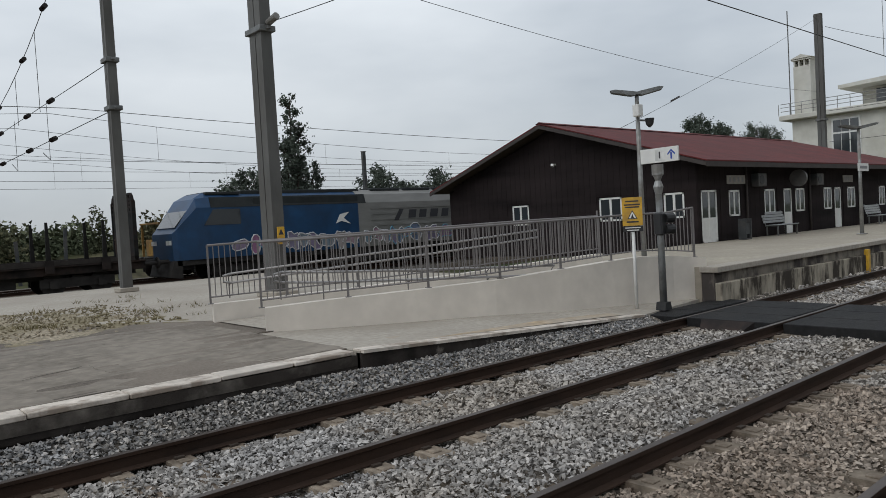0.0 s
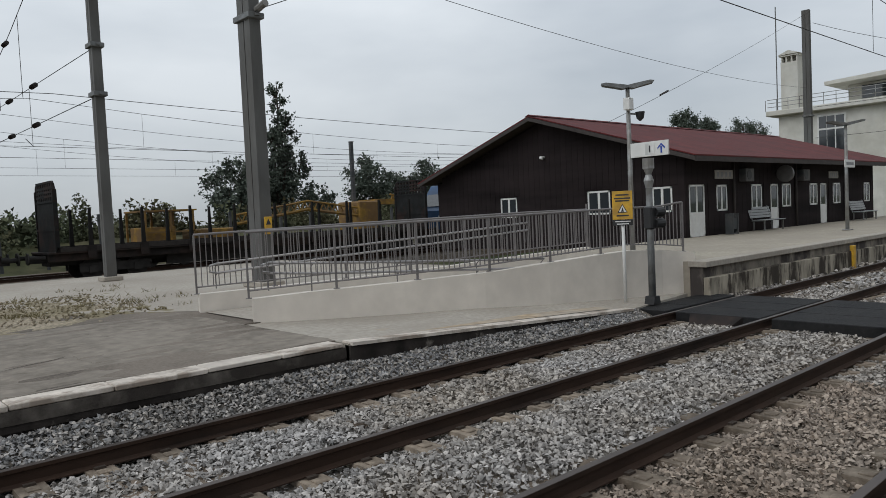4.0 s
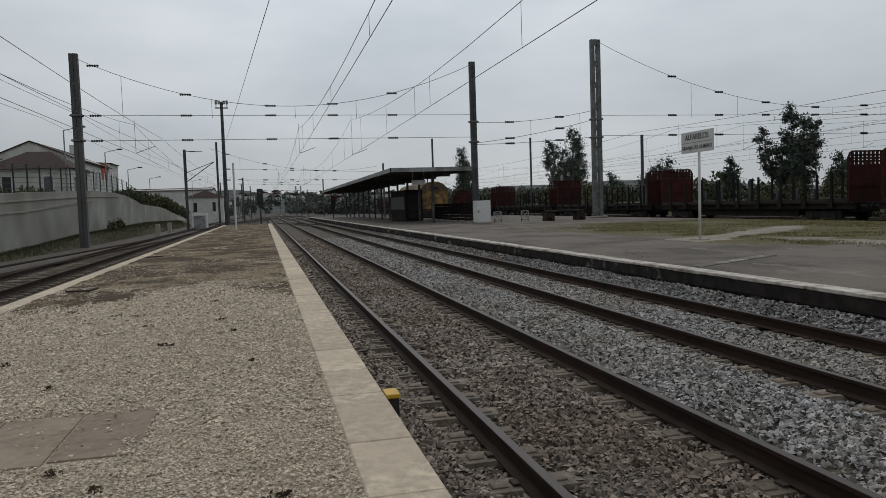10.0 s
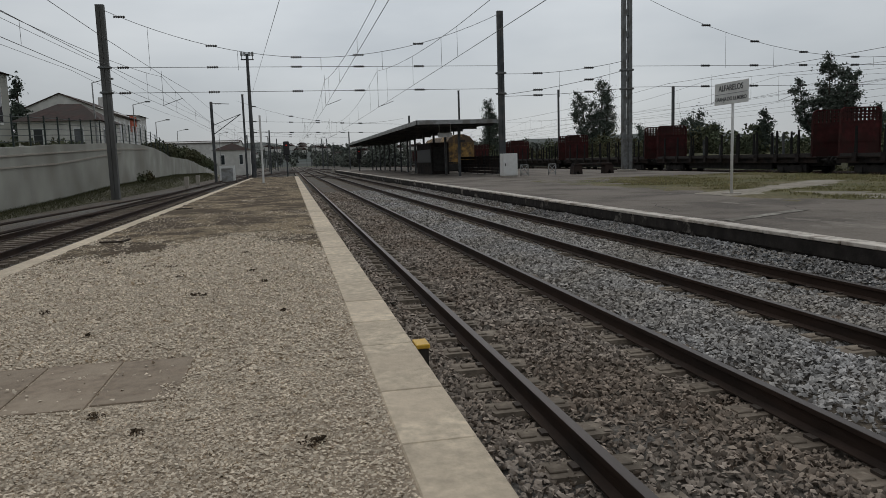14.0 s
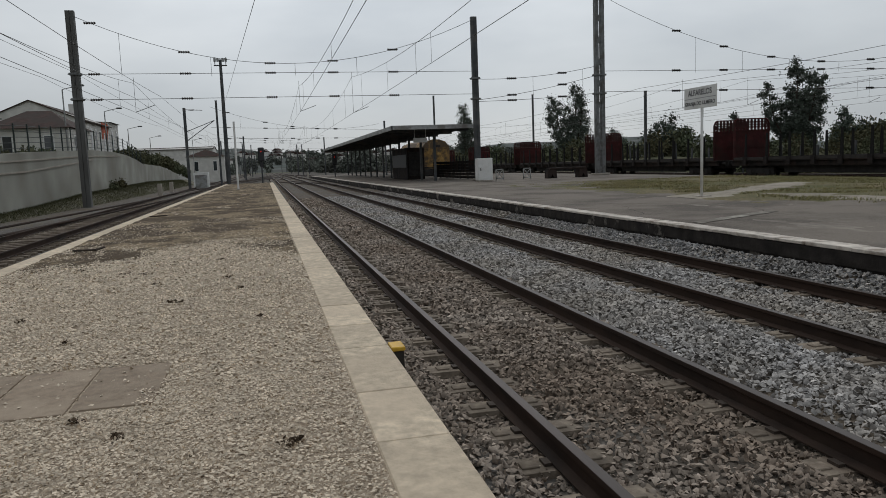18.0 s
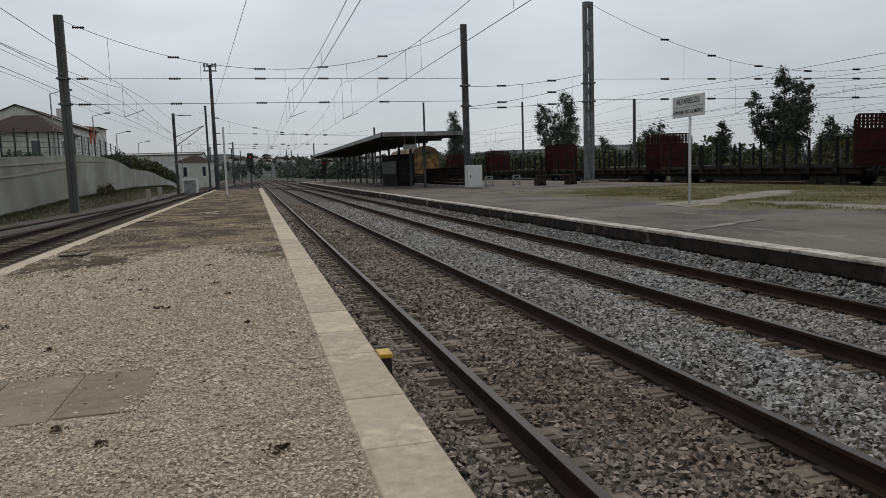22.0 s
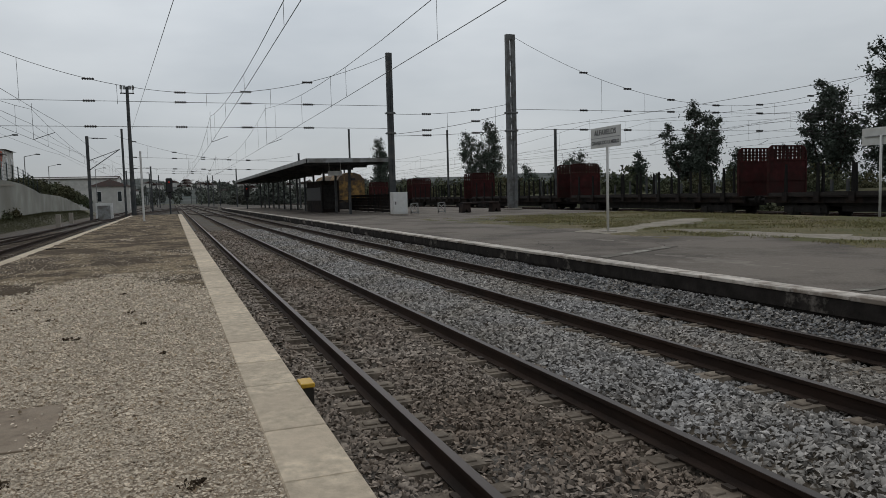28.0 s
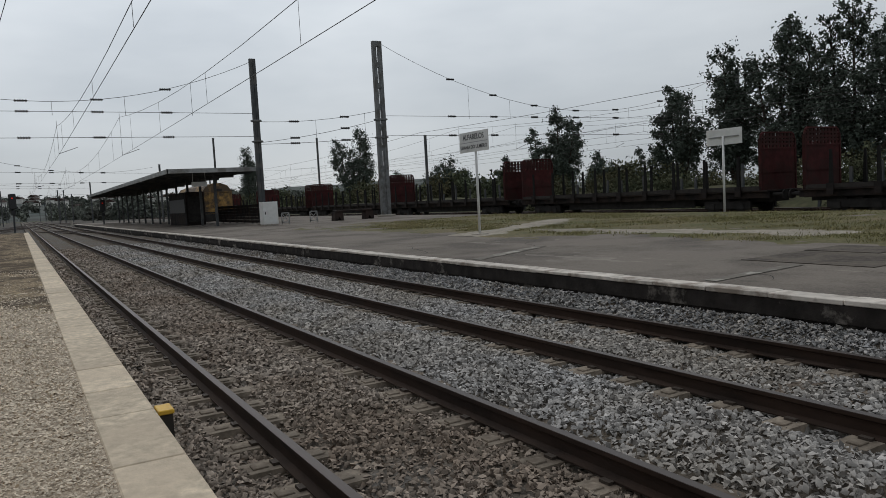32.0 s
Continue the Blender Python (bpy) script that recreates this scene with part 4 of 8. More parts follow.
railing("ramp_railing", FRONT[:-1] + [(14.8, 6.62, 0, 0.95)], 1.12, "grey steel railing with close upright bars on the ramp wall")
railing("ramp_railing", BACK, 1.12, "grey steel railing with upright bars on the rear ramp wall")
M_handrail = mat("handrail_steel", (0.34, 0.325, 0.32), 0.45, 0.4, var=0.1, bump=0.02)
for pts, off, z_a, z_b in ((FRONT[:5], 0.03, 1.195, -0.054), (BACK[:4], -0.02, 1.14, 0.058)):
    t = thing("handrail", "double grey tubular handrail running along the ramp railing", "handrail", group="ramp handrails")
    line = [(x + (0.35 if k == 0 else 0), y + 0.11 + off - (0.15 if k == 0 else 0), z_a + z_b * (x - 5.5)) for k, (x, y, z0, z1) in enumerate(pts)]
    for dz in (0.0, 0.175):
        part("tube", Shape().rope([(x, y, z + dz) for x, y, z in line], 0.022, 8), M_handrail, t, smooth=True)
    part("end_loop", Shape().rope([(line[0][0], line[0][1], line[0][2]), (line[0][0] - 0.12, line[0][1] + 0.05, line[0][2] + 0.03), (line[0][0] - 0.12, line[0][1] + 0.05, line[0][2] + 0.145), (line[0][0], line[0][1], line[0][2] + 0.175)], 0.022, 8), M_handrail, t, smooth=True)
    for x, y, z in line:
        part("bracket", Shape().tube((x, y, z), (x, y + 0.08, z - 0.06), 0.010, n=5).tube((x, y, z + 0.175), (x, y + 0.08, z + 0.10), 0.010, n=5).tube((x, y + 0.08, z + 0.10), (x, y + 0.08, z - 0.30), 0.012, n=5), M_railing, t)

# ---- station building ----
BX0, BX1, BY0, BY1 = 24.4, 44.3, 12.0, 25.4
RID, RZ, EZ = 18.75, 6.05, 3.62
bl = thing("station_building", "long dark brown station building with a low red gabled roof", "building", kind="structure")
holes = []


def wall_with_openings(u0, u1, z0, z1, opens, plane, thick, material, nm, top=None):
    """A wall along u, pieced round its openings."""
    s = Shape()
    put = (lambda a, b, c, d: s.box(a, b, plane, plane + thick, c, d)) if top is None else (lambda a, b, c, d: s.box(plane, plane + thick, a, b, c, d))
    us = sorted({u0, u1, *[o[0] for o in opens], *[o[1] for o in opens]})
    for a, b in zip(us, us[1:]):
        zz = z0
        for o in sorted([o for o in opens if o[0] <= a and o[1] >= b], key=lambda o: o[2]):
            if o[2] > zz:
                put(a, b, zz, o[2])
            zz = o[3]
        put(a, b, zz, z1)
    return part(nm, s, material, bl)


WIN = [(25.9 + 0.8, 27.56, 1.66, 2.68), (29.69, 30.65, 1.66, 2.68), (32.67, 33.6, 1.66, 2.68), (35.73, 36.65, 1.66, 2.68), (38.61, 39.6, 1.66, 2.68), (43.0, 43.9, 1.66, 2.68)]
DOORS = [(24.62, 25.75, HZ, 2.70), (31.5, 32.25, HZ, 2.68), (37.0, 37.75, HZ, 2.68)]
GWIN = [(20.3, 21.3, 1.72, 2.62), (15.3, 16.4, 1.72, 2.68), (12.55, 13.4, 1.72, 2.68)]
wall_with_openings(BX0, BX1, 0.3, EZ + 0.1, WIN + DOORS, BY0, 0.2, M_darkwall, "front_wall")
wall_with_openings(BY0 + 0.2, BY1, 0.3, EZ - 0.1, GWIN, BX0, 0.2, M_darkwall, "gable_wall", top=1)
s = Shape()
s.prism([(BY0 + 0.2, EZ - 0.1), (BY1, EZ - 0.1), (RID, RZ - 0.18)], BX0, BX0 + 0.2, "x")
s.prism([(BY0, 0.3), (BY1, 0.3), (BY1, EZ - 0.1), (RID, RZ - 0.18), (BY0, EZ - 0.1)], BX1 - 0.2, BX1, "x")
s.box(BX0, BX1, BY1, BY1 + 0.2, 0.3, EZ)
part("gable", s, M_darkwall, bl)
# solid black block: the darkness of the unlit room is put into its colour
part("interior", Shape().box(BX0 + 0.5, BX1 - 0.5, BY0 + 0.9, BY1 - 0.4, 0.3, 3.3), M_black, bl, "black box coloured as the shade of the unlit room")
# cladding boards on the gable, the joints showing as shallow steps
bd = []
y = BY0 + 0.02
while y < BY1 - 0.2:
    ztop = EZ - 0.12 + (RZ - EZ) * (1 - abs(y + 0.14 - RID) / (RID - BY0 + 0.7)) * 0.93
    segs = [(0.3, ztop)]
    for a, b, c, d in GWIN:
        if y + 0.28 > a - 0.06 and y < b + 0.06:
            segs = [(0.3, c - 0.06), (d + 0.06, ztop)]
    for c, d in segs:
        bd.append((y, c, d))
    y += 0.30
for y, c, d in bd:
    part("cladding_board", Shape().box(BX0 - 0.025, BX0 - 0.002, y + 0.006, y + 0.294, c, d), M_darkwall, bl)
x = BX0 + 0.02
while x < BX1 - 0.2:
    segs = [(HZ, EZ - 0.02)]
    for a, b, c, d in WIN + DOORS:
        if x + 0.38 > a - 0.05 and x < b + 0.05:
            segs = [(HZ, c - 0.05), (d + 0.05, EZ - 0.02)]
    for c, d in segs:
        if d - c > 0.05:
            part("cladding_board", Shape().box(x + 0.006, x + 0.394, BY0 - 0.025, BY0 - 0.002, c, d), M_darkwall, bl)
    x += 0.40
# roof sheets
RX0, RX1, RY0, RY1 = 23.6, 48.4, 11.15, 26.2
for ya, za, yb, zb in ((RY0, EZ + 0.12, RID, RZ), (RID, RZ, RY1, EZ + 0.02)):
    x = RX0
    while x < RX1 - 0.1:
        part("roof_sheet", Shape().add([(x, ya, za), (x + 1.03, ya, za), (x + 1.03, yb, zb), (x, yb, zb), (x, ya, za - 0.05), (x + 1.03, ya, za - 0.05), (x + 1.03, yb, zb - 0.05), (x, yb, zb - 0.05)],
             [(0, 1, 2, 3), (7, 6, 5, 4), (0, 4, 5, 1), (1, 5, 6, 2), (2, 6, 7, 3), (3, 7, 4, 0)]), M_roof, bl)
        x += 1.033
part("ridge_cap", Shape().prism([(RID - 0.22, RZ - 0.03), (RID, RZ + 0.06), (RID + 0.22, RZ - 0.03), (RID, RZ + 0.02)], RX0, RX1, "x"), M_roof, bl)
for ya, za, yb, zb in ((RY0, EZ + 0.05, RID, RZ - 0.07), (RID, RZ - 0.07, RY1, EZ - 0.05)):
    part("verge_board", Shape().prism([(ya, za), (yb, zb), (yb, zb - 0.15), (ya, za - 0.15)], RX0 - 0.03, RX0 + 0.02, "x"), M_fascia, bl)
    part("soffit", Shape().prism([(ya, za - 0.03), (yb, zb - 0.03), (yb, zb - 0.06), (ya, za - 0.06)], RX0 + 0.03, RX1, "x"), M_soffit, bl)
part("eaves_board", Shape().box(RX0, RX1, RY0 - 0.02, RY0 + 0.03, EZ - 0.12, EZ + 0.06), M_fascia, bl)


def casement(cx, cz, w, h, m, door=False, single=False):
    o = part("door" if door else "window", Shape().box(-w / 2, w / 2, -0.03, 0.03, -h / 2, -h / 2 + 0.07).box(-w / 2, w / 2, -0.03, 0.03, h / 2 - 0.07, h / 2).box(-w / 2, -w / 2 + 0.07, -0.03, 0.03, -h / 2, h / 2).box(w / 2 - 0.07, w / 2, -0.03, 0.03, -h / 2, h / 2), M_white, bl, "white painted frame", m=m)
    if not single:
        part("mullion", Shape().box(-0.05, 0.05, -0.025, 0.025, -h / 2 + 0.07, h / 2 - 0.07), M_white, o)
    low = -h / 2 + 0.07
    if door:
        part("panel", Shape().box(-w / 2 + 0.07, w / 2 - 0.07, -0.015, 0.015, low, low + 0.85), M_white, o)
        low += 0.85
    part("pane", Shape().box(-w / 2 + 0.07, w / 2 - 0.07, -0.006, 0.006, low, h / 2 - 0.07), M_glass, o, "dark glass pane")
    return o


for a, b, c, d in WIN:
    casement(0, 0, b - a, d - c, pose((a + b) / 2, BY0 + 0.02, (c + d) / 2))
for i, (a, b, c, d) in enumerate(DOORS):
    casement(0, 0, b - a, d - c, pose((a + b) / 2, BY0 + 0.02, (c + d) / 2), True, i > 0)
for a, b, c, d in GWIN:
    casement(0, 0, b - a, d - c, pose(BX0 + 0.02, (a + b) / 2, (c + d) / 2, 0, 0, -90))
lp = part("gable_lamp", Shape().tube((BX0 - 0.03, 18.6, 4.28), (BX0 - 0.2, 18.6, 4.28), 0.05).tube((BX0 - 0.2, 18.6, 4.30), (BX0 - 0.24, 18.6, 4.2), 0.09, 0.07), M_white, bl, "small white camera dome")

# ---- train: locomotive and stake wagons ----
STEPS = [(0, 0), (2, 8.6), (5, 21.0), (7, 29.2), (9, 37.3), (13, 53.3), (16, 64.7), (19, 75.3), (21, 82.2), (23.5, 90.8), (26, 99.1), (28.5, 107.2), (30, 111.6), (32, 117.0)]
TRAIN = []


def bogie(parent, x, wheel_r=0.46, base=1.8, axles=2):
    b = part("bogie", Shape().box(-base / 2 - 0.5, base / 2 + 0.5, -1.05, -0.93, 0.35, 0.72).box(-base / 2 - 0.5, base / 2 + 0.5, 0.93, 1.05, 0.35, 0.72).box(-0.2, 0.2, -1.0, 1.0, 0.4, 0.8), M_under, parent, m=pose(x, 0, 0))
    for k in range(axles):
        dx = -base / 2 + base * k / (axles - 1)
        w = Shape()
        for sgn in (-1, 1):
            w.tube((0, sgn * 0.80, 0), (0, sgn * 0.93, 0), wheel_r, n=16)
        w.tube((0, -0.95, 0), (0, 0.95, 0), 0.08, n=8)
        part("wheelset", w, M_under, b, m=pose(dx, 0, wheel_r))
        for sgn in (-1, 1):
            part("axle_box", Shape().box(dx - 0.16, dx + 0.16, sgn * 1.06 - 0.06, sgn * 1.06 + 0.06, wheel_r - 0.14, wheel_r + 0.14), M_under, b)
    return b


def bulkhead_set(material):
    """A tall end wall with clipped top corners: solid sheet below, rows of small holes under the top."""
    sheet = Shape().box(-0.04, 0.04, -1.38, 1.38, 0.0, 2.08).box(-0.07, 0.07, -1.4, 1.4, 0.86, 0.94).box(-0.07, 0.07, -1.4, 1.4, 2.0, 2.08)
    frame_ = Shape().box(-0.06, 0.06, -1.12, 1.12, 2.78, 2.86)
    for sgn in (-1, 1):
        frame_.tube((0, sgn * 1.36, 2.5), (0, sgn * 1.27, 2.72), 0.055, n=6).tube((0, sgn * 1.27, 2.72), (0, sgn * 1.10, 2.82), 0.055, n=6)
    return (sheet.mesh("bulkhead", material), frame_.mesh("top_frame", material), Shape().box(-0.08, 0.08, -0.05, 0.05, 0.0, 2.52).mesh("upright", material),
            Shape().box(-0.035, 0.035, -0.075, 0.075, 2.08, 2.80).mesh("lattice_bar", material), Shape().box(-0.04, 0.04, -1.30, 1.30, -0.05, 0.05).mesh("lattice_bar", material))


M_endblack = mat("sooty_black_end_wall", (0.013, 0.014, 0.014), 0.9, var=0.3, scale=2, bump=0.15, second=(0.030, 0.018, 0.015), sscale=0.8, samt=0.3, spec=0.25)
RED_END, DARK_END = bulkhead_set(M_red), bulkhead_set(M_endblack)


def bulkhead(parent, m, meshes, label):
    panel, top, upright, bar, cross = meshes
    b = part("bulkhead", panel, None, parent, label, m=m)
    part("top_frame", top, None, b)
    for y in (-1.34, 1.34):
        part("upright", upright, None, b, m=pose(0, y, 0))
    for k in range(9):
        part("lattice_bar", bar, None, b, m=pose(0, -1.1 + 2.2 * k / 8, 0))
    for k in range(3):
        part("lattice_bar", cross, None, b, m=pose(0, 0, 2.26 + 0.17 * k))


M_stake = mat("black_stake_steel", (0.016, 0.015, 0.014), 0.9, var=0.2, bump=0.1, spec=0.2)
ME_stake = Shape().add([(-0.09, -0.06, 0), (0.09, -0.06, 0), (0.09, 0.06, 0), (-0.09, 0.06, 0), (-0.045, -0.05, 1.75), (0.045, -0.05, 1.75), (0.045, 0.05, 1.75), (-0.045, 0.05, 1.75)], [(3, 2, 1, 0), (4, 5, 6, 7), (0, 1, 5, 4), (1, 2, 6, 5), (2, 3, 7, 6), (3, 0, 4, 7)]).mesh("stake", M_stake)
WL = 21.6
M_siderail = mat("side_rail_steel", (0.03, 0.024, 0.021), 0.75, 0.2, var=0.3)


def stake_wagon(rear=True, ends=RED_END, words="rusty red end wall with lattice top"):
    t = thing("stake_wagon", "empty flat freight wagon with upright stakes and tall red end walls", "freight wagon", pose(0.5, TT, 0), "freight train wagons")
    part("deck", Shape().box(-10.0, 10.0, -1.38, 1.38, 1.16, 1.24, c=0.01), M_deck, t)
    for sgn in (-1, 1):
        part("sole_bar", Shape().box(-10.0, 10.0, sgn * 1.2 - 0.05, sgn * 1.2 + 0.05, 0.86, 1.16), M_deck, t)
        part("side_rail", Shape().box(-9.7, 9.7, sgn * 1.36 - 0.03, sgn * 1.36 + 0.03, 1.24, 1.42), M_siderail, t, "scraped steel side rail")
        for k in range(9):
            part("stake", ME_stake, None, t, m=pose(-8.4 + 16.8 * k / 8, sgn * 1.34, 1.2))
            if sgn < 0:
                part("stake_pocket", Shape().box(-0.16, 0.16, -0.08, 0.0, 0.95, 1.45), M_deck, t, m=pose(-8.4 + 16.8 * k / 8, -1.4, 0))
        if sgn > 0 or rear:
            bulkhead(t, pose(sgn * 9.65, 0, 1.22), ends, words)
        for yy in (-0.88, 0.88):
            part("buffer", Shape().tube((sgn * 10.0, yy, 1.02), (sgn * 10.6, yy, 1.02), 0.09, n=8).tube((sgn * 10.6, yy, 1.02), (sgn * 10.66, yy, 1.02), 0.23, n=12), M_under, t)
        bogie(t, sgn * 7.4)
    part("cross_member", Shape().box(-3.5, 3.5, -0.5, 0.5, 0.5, 0.95).box(-10.5, 10.5, -0.12, 0.12, 0.8, 1.1).box(-9.8, 9.8, -0.62, 0.62, 0.66, 1.14).box(-5.2, 5.2, -0.9, -0.8, 0.42, 0.9).box(-5.2, 5.2, 0.8, 0.9, 0.42, 0.9), M_under, t)
    return t


wd = stake_wagon(True, DARK_END, "black grimy end wall with lattice top")
tagged(wd, "empty flat freight wagon with stakes and grimy black end walls", "freight wagon", "freight train wagons")
TRAIN.append((wd, 0.5))
w1 = stake_wagon(False, DARK_END, "black grimy end wall with lattice top")
tagged(w1, "empty flat freight wagon with stakes and one black end wall", "freight wagon", "freight train wagons")
w1.matrix_basis = pose(0.5 - WL, TT, 0)
TRAIN.append((w1, 0.5 - WL))
w2 = stake_wagon()
w2.matrix_basis = pose(0.5 - 2 * WL, TT, 0)
TRAIN.append((w2, 0.5 - 2 * WL))
for k in range(3, 12):
    TRAIN.append((copy_thing(w2, pose(0.5 - WL * k, TT, 0)), 0.5 - WL * k))


def locomotive():
    t = thing("diesel_locomotive", "blue and grey diesel locomotive with graffiti along its side", "locomotive", pose(0, TT, 0))
    L0, L1 = 0.6, 23.2
    cut = 9.9
    # cross-section of the body, with rounded roof shoulders
    def sect(dz=0.0):
        return [(-1.42, 1.05), (1.42, 1.05), (1.42, 3.35), (1.25, 3.80), (0.95, 4.02 + dz), (-0.95, 4.02 + dz), (-1.25, 3.80), (-1.42, 3.35)]
    def loft(rings):
        s = Shape()
        n = len(rings[0])
        for r in rings:
            s.v += r
        k = len(rings)
        s.f += [(n * i + a, n * i + (a + 1) % n, n * i + n + (a + 1) % n, n * i + n + a) for i in range(k - 1) for a in range(n)]
        s.f += [tuple(range(n))[::-1], tuple(range(n * (k - 1), n * k))]
        return s
    cab = loft([[(L0 + 0.15, y * 0.86, min(z, 2.25) if z > 2 else z) for y, z in sect()],
                [(L0 + 0.35, y * 0.92, min(z, 2.45)) for y, z in sect()],
                [(L0 + 1.25, y * 0.97, min(z, 3.75)) for y, z in sect()],
                [(L0 + 1.7, y, z) for y, z in sect()], [(L0 + 2.6, y, z) for y, z in sect()]])
    part("cab", cab, M_lblue, t, "blue sloping cab nose")
    part("front_body", loft([[(L0 + 2.6, y, z) for y, z in sect(-0.05)], [(L0 + cut, y, z) for y, z in sect(-0.05)]]), M_lblue, t, "deep blue side panels")
    part("rear_body", loft([[(L0 + cut, y, z) for y, z in sect(0.02)], [(L1, y, z) for y, z in sect(0.02)]]), M_lgrey, t, "ribbed grey side panels")
    part("upper_band", Shape().prism([(-1.435, 3.34), (-1.265, 3.81), (-1.20, 3.80), (-1.37, 3.33)], L0 + 1.9, L0 + 10.4, "x"), M_ldark, t, "dark louvred band below the roof")
    part("roof_cover", Shape().box(L0 + 1.8, L0 + 3.5, -1.15, 1.15, 3.92, 4.06, c=0.03), M_ldark, t)
    part("roof_grille", Shape().box(L0 + 3.6, L0 + 10.3, -1.0, 1.0, 3.9, 4.12, c=0.04), M_ldark, t)
    part("side_grille", Shape().box(L0 + 4.0, L0 + 9.9, -1.40, -1.20, 3.42, 3.72), M_ldark, t)
    for k in range(5):
        part("roof_panel", Shape().box(L0 + 11.0 + 2.2 * k, L0 + 13.0 + 2.2 * k, -1.05, 1.05, 3.95, 4.14, c=0.05), M_ldark, t)
    for k in range(6):
        part("rib", Shape().box(L0 + cut + 0.8, L1 - 0.1, -1.445, -1.42, 1.5 + 0.3 * k, 1.55 + 0.3 * k), M_lgrey, t)
    part("windscreen", Shape().add([(L0 + 0.32, -1.1, 2.52), (L0 + 0.32, 1.1, 2.52), (L0 + 1.2, 1.15, 3.62), (L0 + 1.2, -1.15, 3.62), (L0 + 0.36, -1.1, 2.48), (L0 + 0.36, 1.1, 2.48), (L0 + 1.24, 1.15, 3.58), (L0 + 1.24, -1.15, 3.58)], [(0, 1, 2, 3), (7, 6, 5, 4), (0, 4, 5, 1), (1, 5, 6, 2), (2, 6, 7, 3), (3, 7, 4, 0)]), M_glass, t)
    part("side_window", Shape().prism([(L0 + 1.55, 2.55), (L0 + 3.3, 2.55), (L0 + 3.3, 3.25), (L0 + 2.0, 3.25)], -1.44, -1.40, "y"), M_glass, t)
    part("head_light", Shape().box(L0 + 0.05, L0 + 0.2, -1.1, -0.7, 1.75, 1.95).box(L0 + 0.05, L0 + 0.2, 0.7, 1.1, 1.75, 1.95), M_white, t)
    part("snow_plough", Shape().prism([(L0 - 0.05, 0.35), (L0 + 0.5, 0.25), (L0 + 0.5, 1.05), (L0 + 0.15, 1.05)], -1.3, 1.3, "y"), M_under, t)
    part("underframe", Shape().box(L0 + 0.3, L1 - 0.1, -1.3, 1.3, 0.82, 1.06), M_under, t)
    part("fuel_tank", Shape().box(L0 + 8.0, L0 + 14.6, -1.3, 1.3, 0.28, 0.9, c=0.1), M_under, t)
    for yy in (-0.9, 0.9):
        part("buffer", Shape().tube((L0 + 0.05, yy, 1.04), (L0 - 0.42, yy, 1.04), 0.1).tube((L0 - 0.42, yy, 1.04), (L0 - 0.48, yy, 1.04), 0.25, n=12), M_under, t)
    bogie(t, L0 + 4.3, 0.52, 3.7, 3)
    bogie(t, L0 + 18.4, 0.52, 3.7, 3)
    # operator's emblem as a plain slanted bar and block shapes, and painted graffiti shapes
    em = [(L0 + 13.2, 0.5), (L0 + 13.95, 0.5), (L0 + 14.75, 0.55), (L0 + 15.6, 0.5), (L0 + 16.4, 0.55)]
    part("emblem", Shape().prism([(L0 + 12.2, 2.35), (L0 + 12.5, 2.35), (L0 + 12.9, 2.95), (L0 + 12.6, 2.95)], -1.452, -1.44, "y"), M_print, t)
    for x, w in em:
        part("emblem_block", Shape().prism([(x, 2.45), (x + w, 2.45), (x + w + 0.1, 2.9), (x + 0.1, 2.9)], -1.452, -1.44, "y"), M_print, t)
    r = random.Random(4)
    M_gw, M_gl = mat("graffiti_white", (0.5, 0.5, 0.52), 0.7, bump=0), mat("graffiti_pale_blue", (0.12, 0.3, 0.42), 0.7, bump=0)
    x = L0 + 3.2
    while x < L0 + 16.5:
        w, h = r.uniform(0.5, 0.95), r.uniform(0.55, 0.9)
        cz = 1.58 + r.uniform(-0.1, 0.12)
        ph, kk = r.uniform(0, 6.28), r.choice((2, 3, 4))
        loop = []
        for i in range(15):
            q = 2 * math.pi * i / 14
            rr = 1 + 0.28 * math.sin(kk * q + ph)
            loop.append((x + w * 0.55 * rr * math.cos(q), -1.43, cz + h * 0.5 * rr * math.sin(q)))
        g = part("graffiti", Shape().rope(loop, 0.032, 5), M_gw if r.random() < 0.75 else M_gl, t, "looped white graffiti stroke")
        part("graffiti_fill", Shape().prism([(p[0], p[2]) for p in loop[:-1]], -1.428, -1.419, "y"), mat("graffiti_fill", (0.10 + 0.2 * r.random(), 0.13 + 0.12 * r.random(), 0.24), 0.7, bump=0), g)
        x += w * r.uniform(0.7, 1.3)
    part("emblem_bird", Shape().prism([(L0 + 8.5, 2.35), (L0 + 8.75, 2.8), (L0 + 9.3, 2.9), (L0 + 8.95, 2.6), (L0 + 9.35, 2.3), (L0 + 8.8, 2.45)], -1.45, -1.42, "y"), M_white, t)
    return t


TRAIN.append((locomotive(), 11.0))

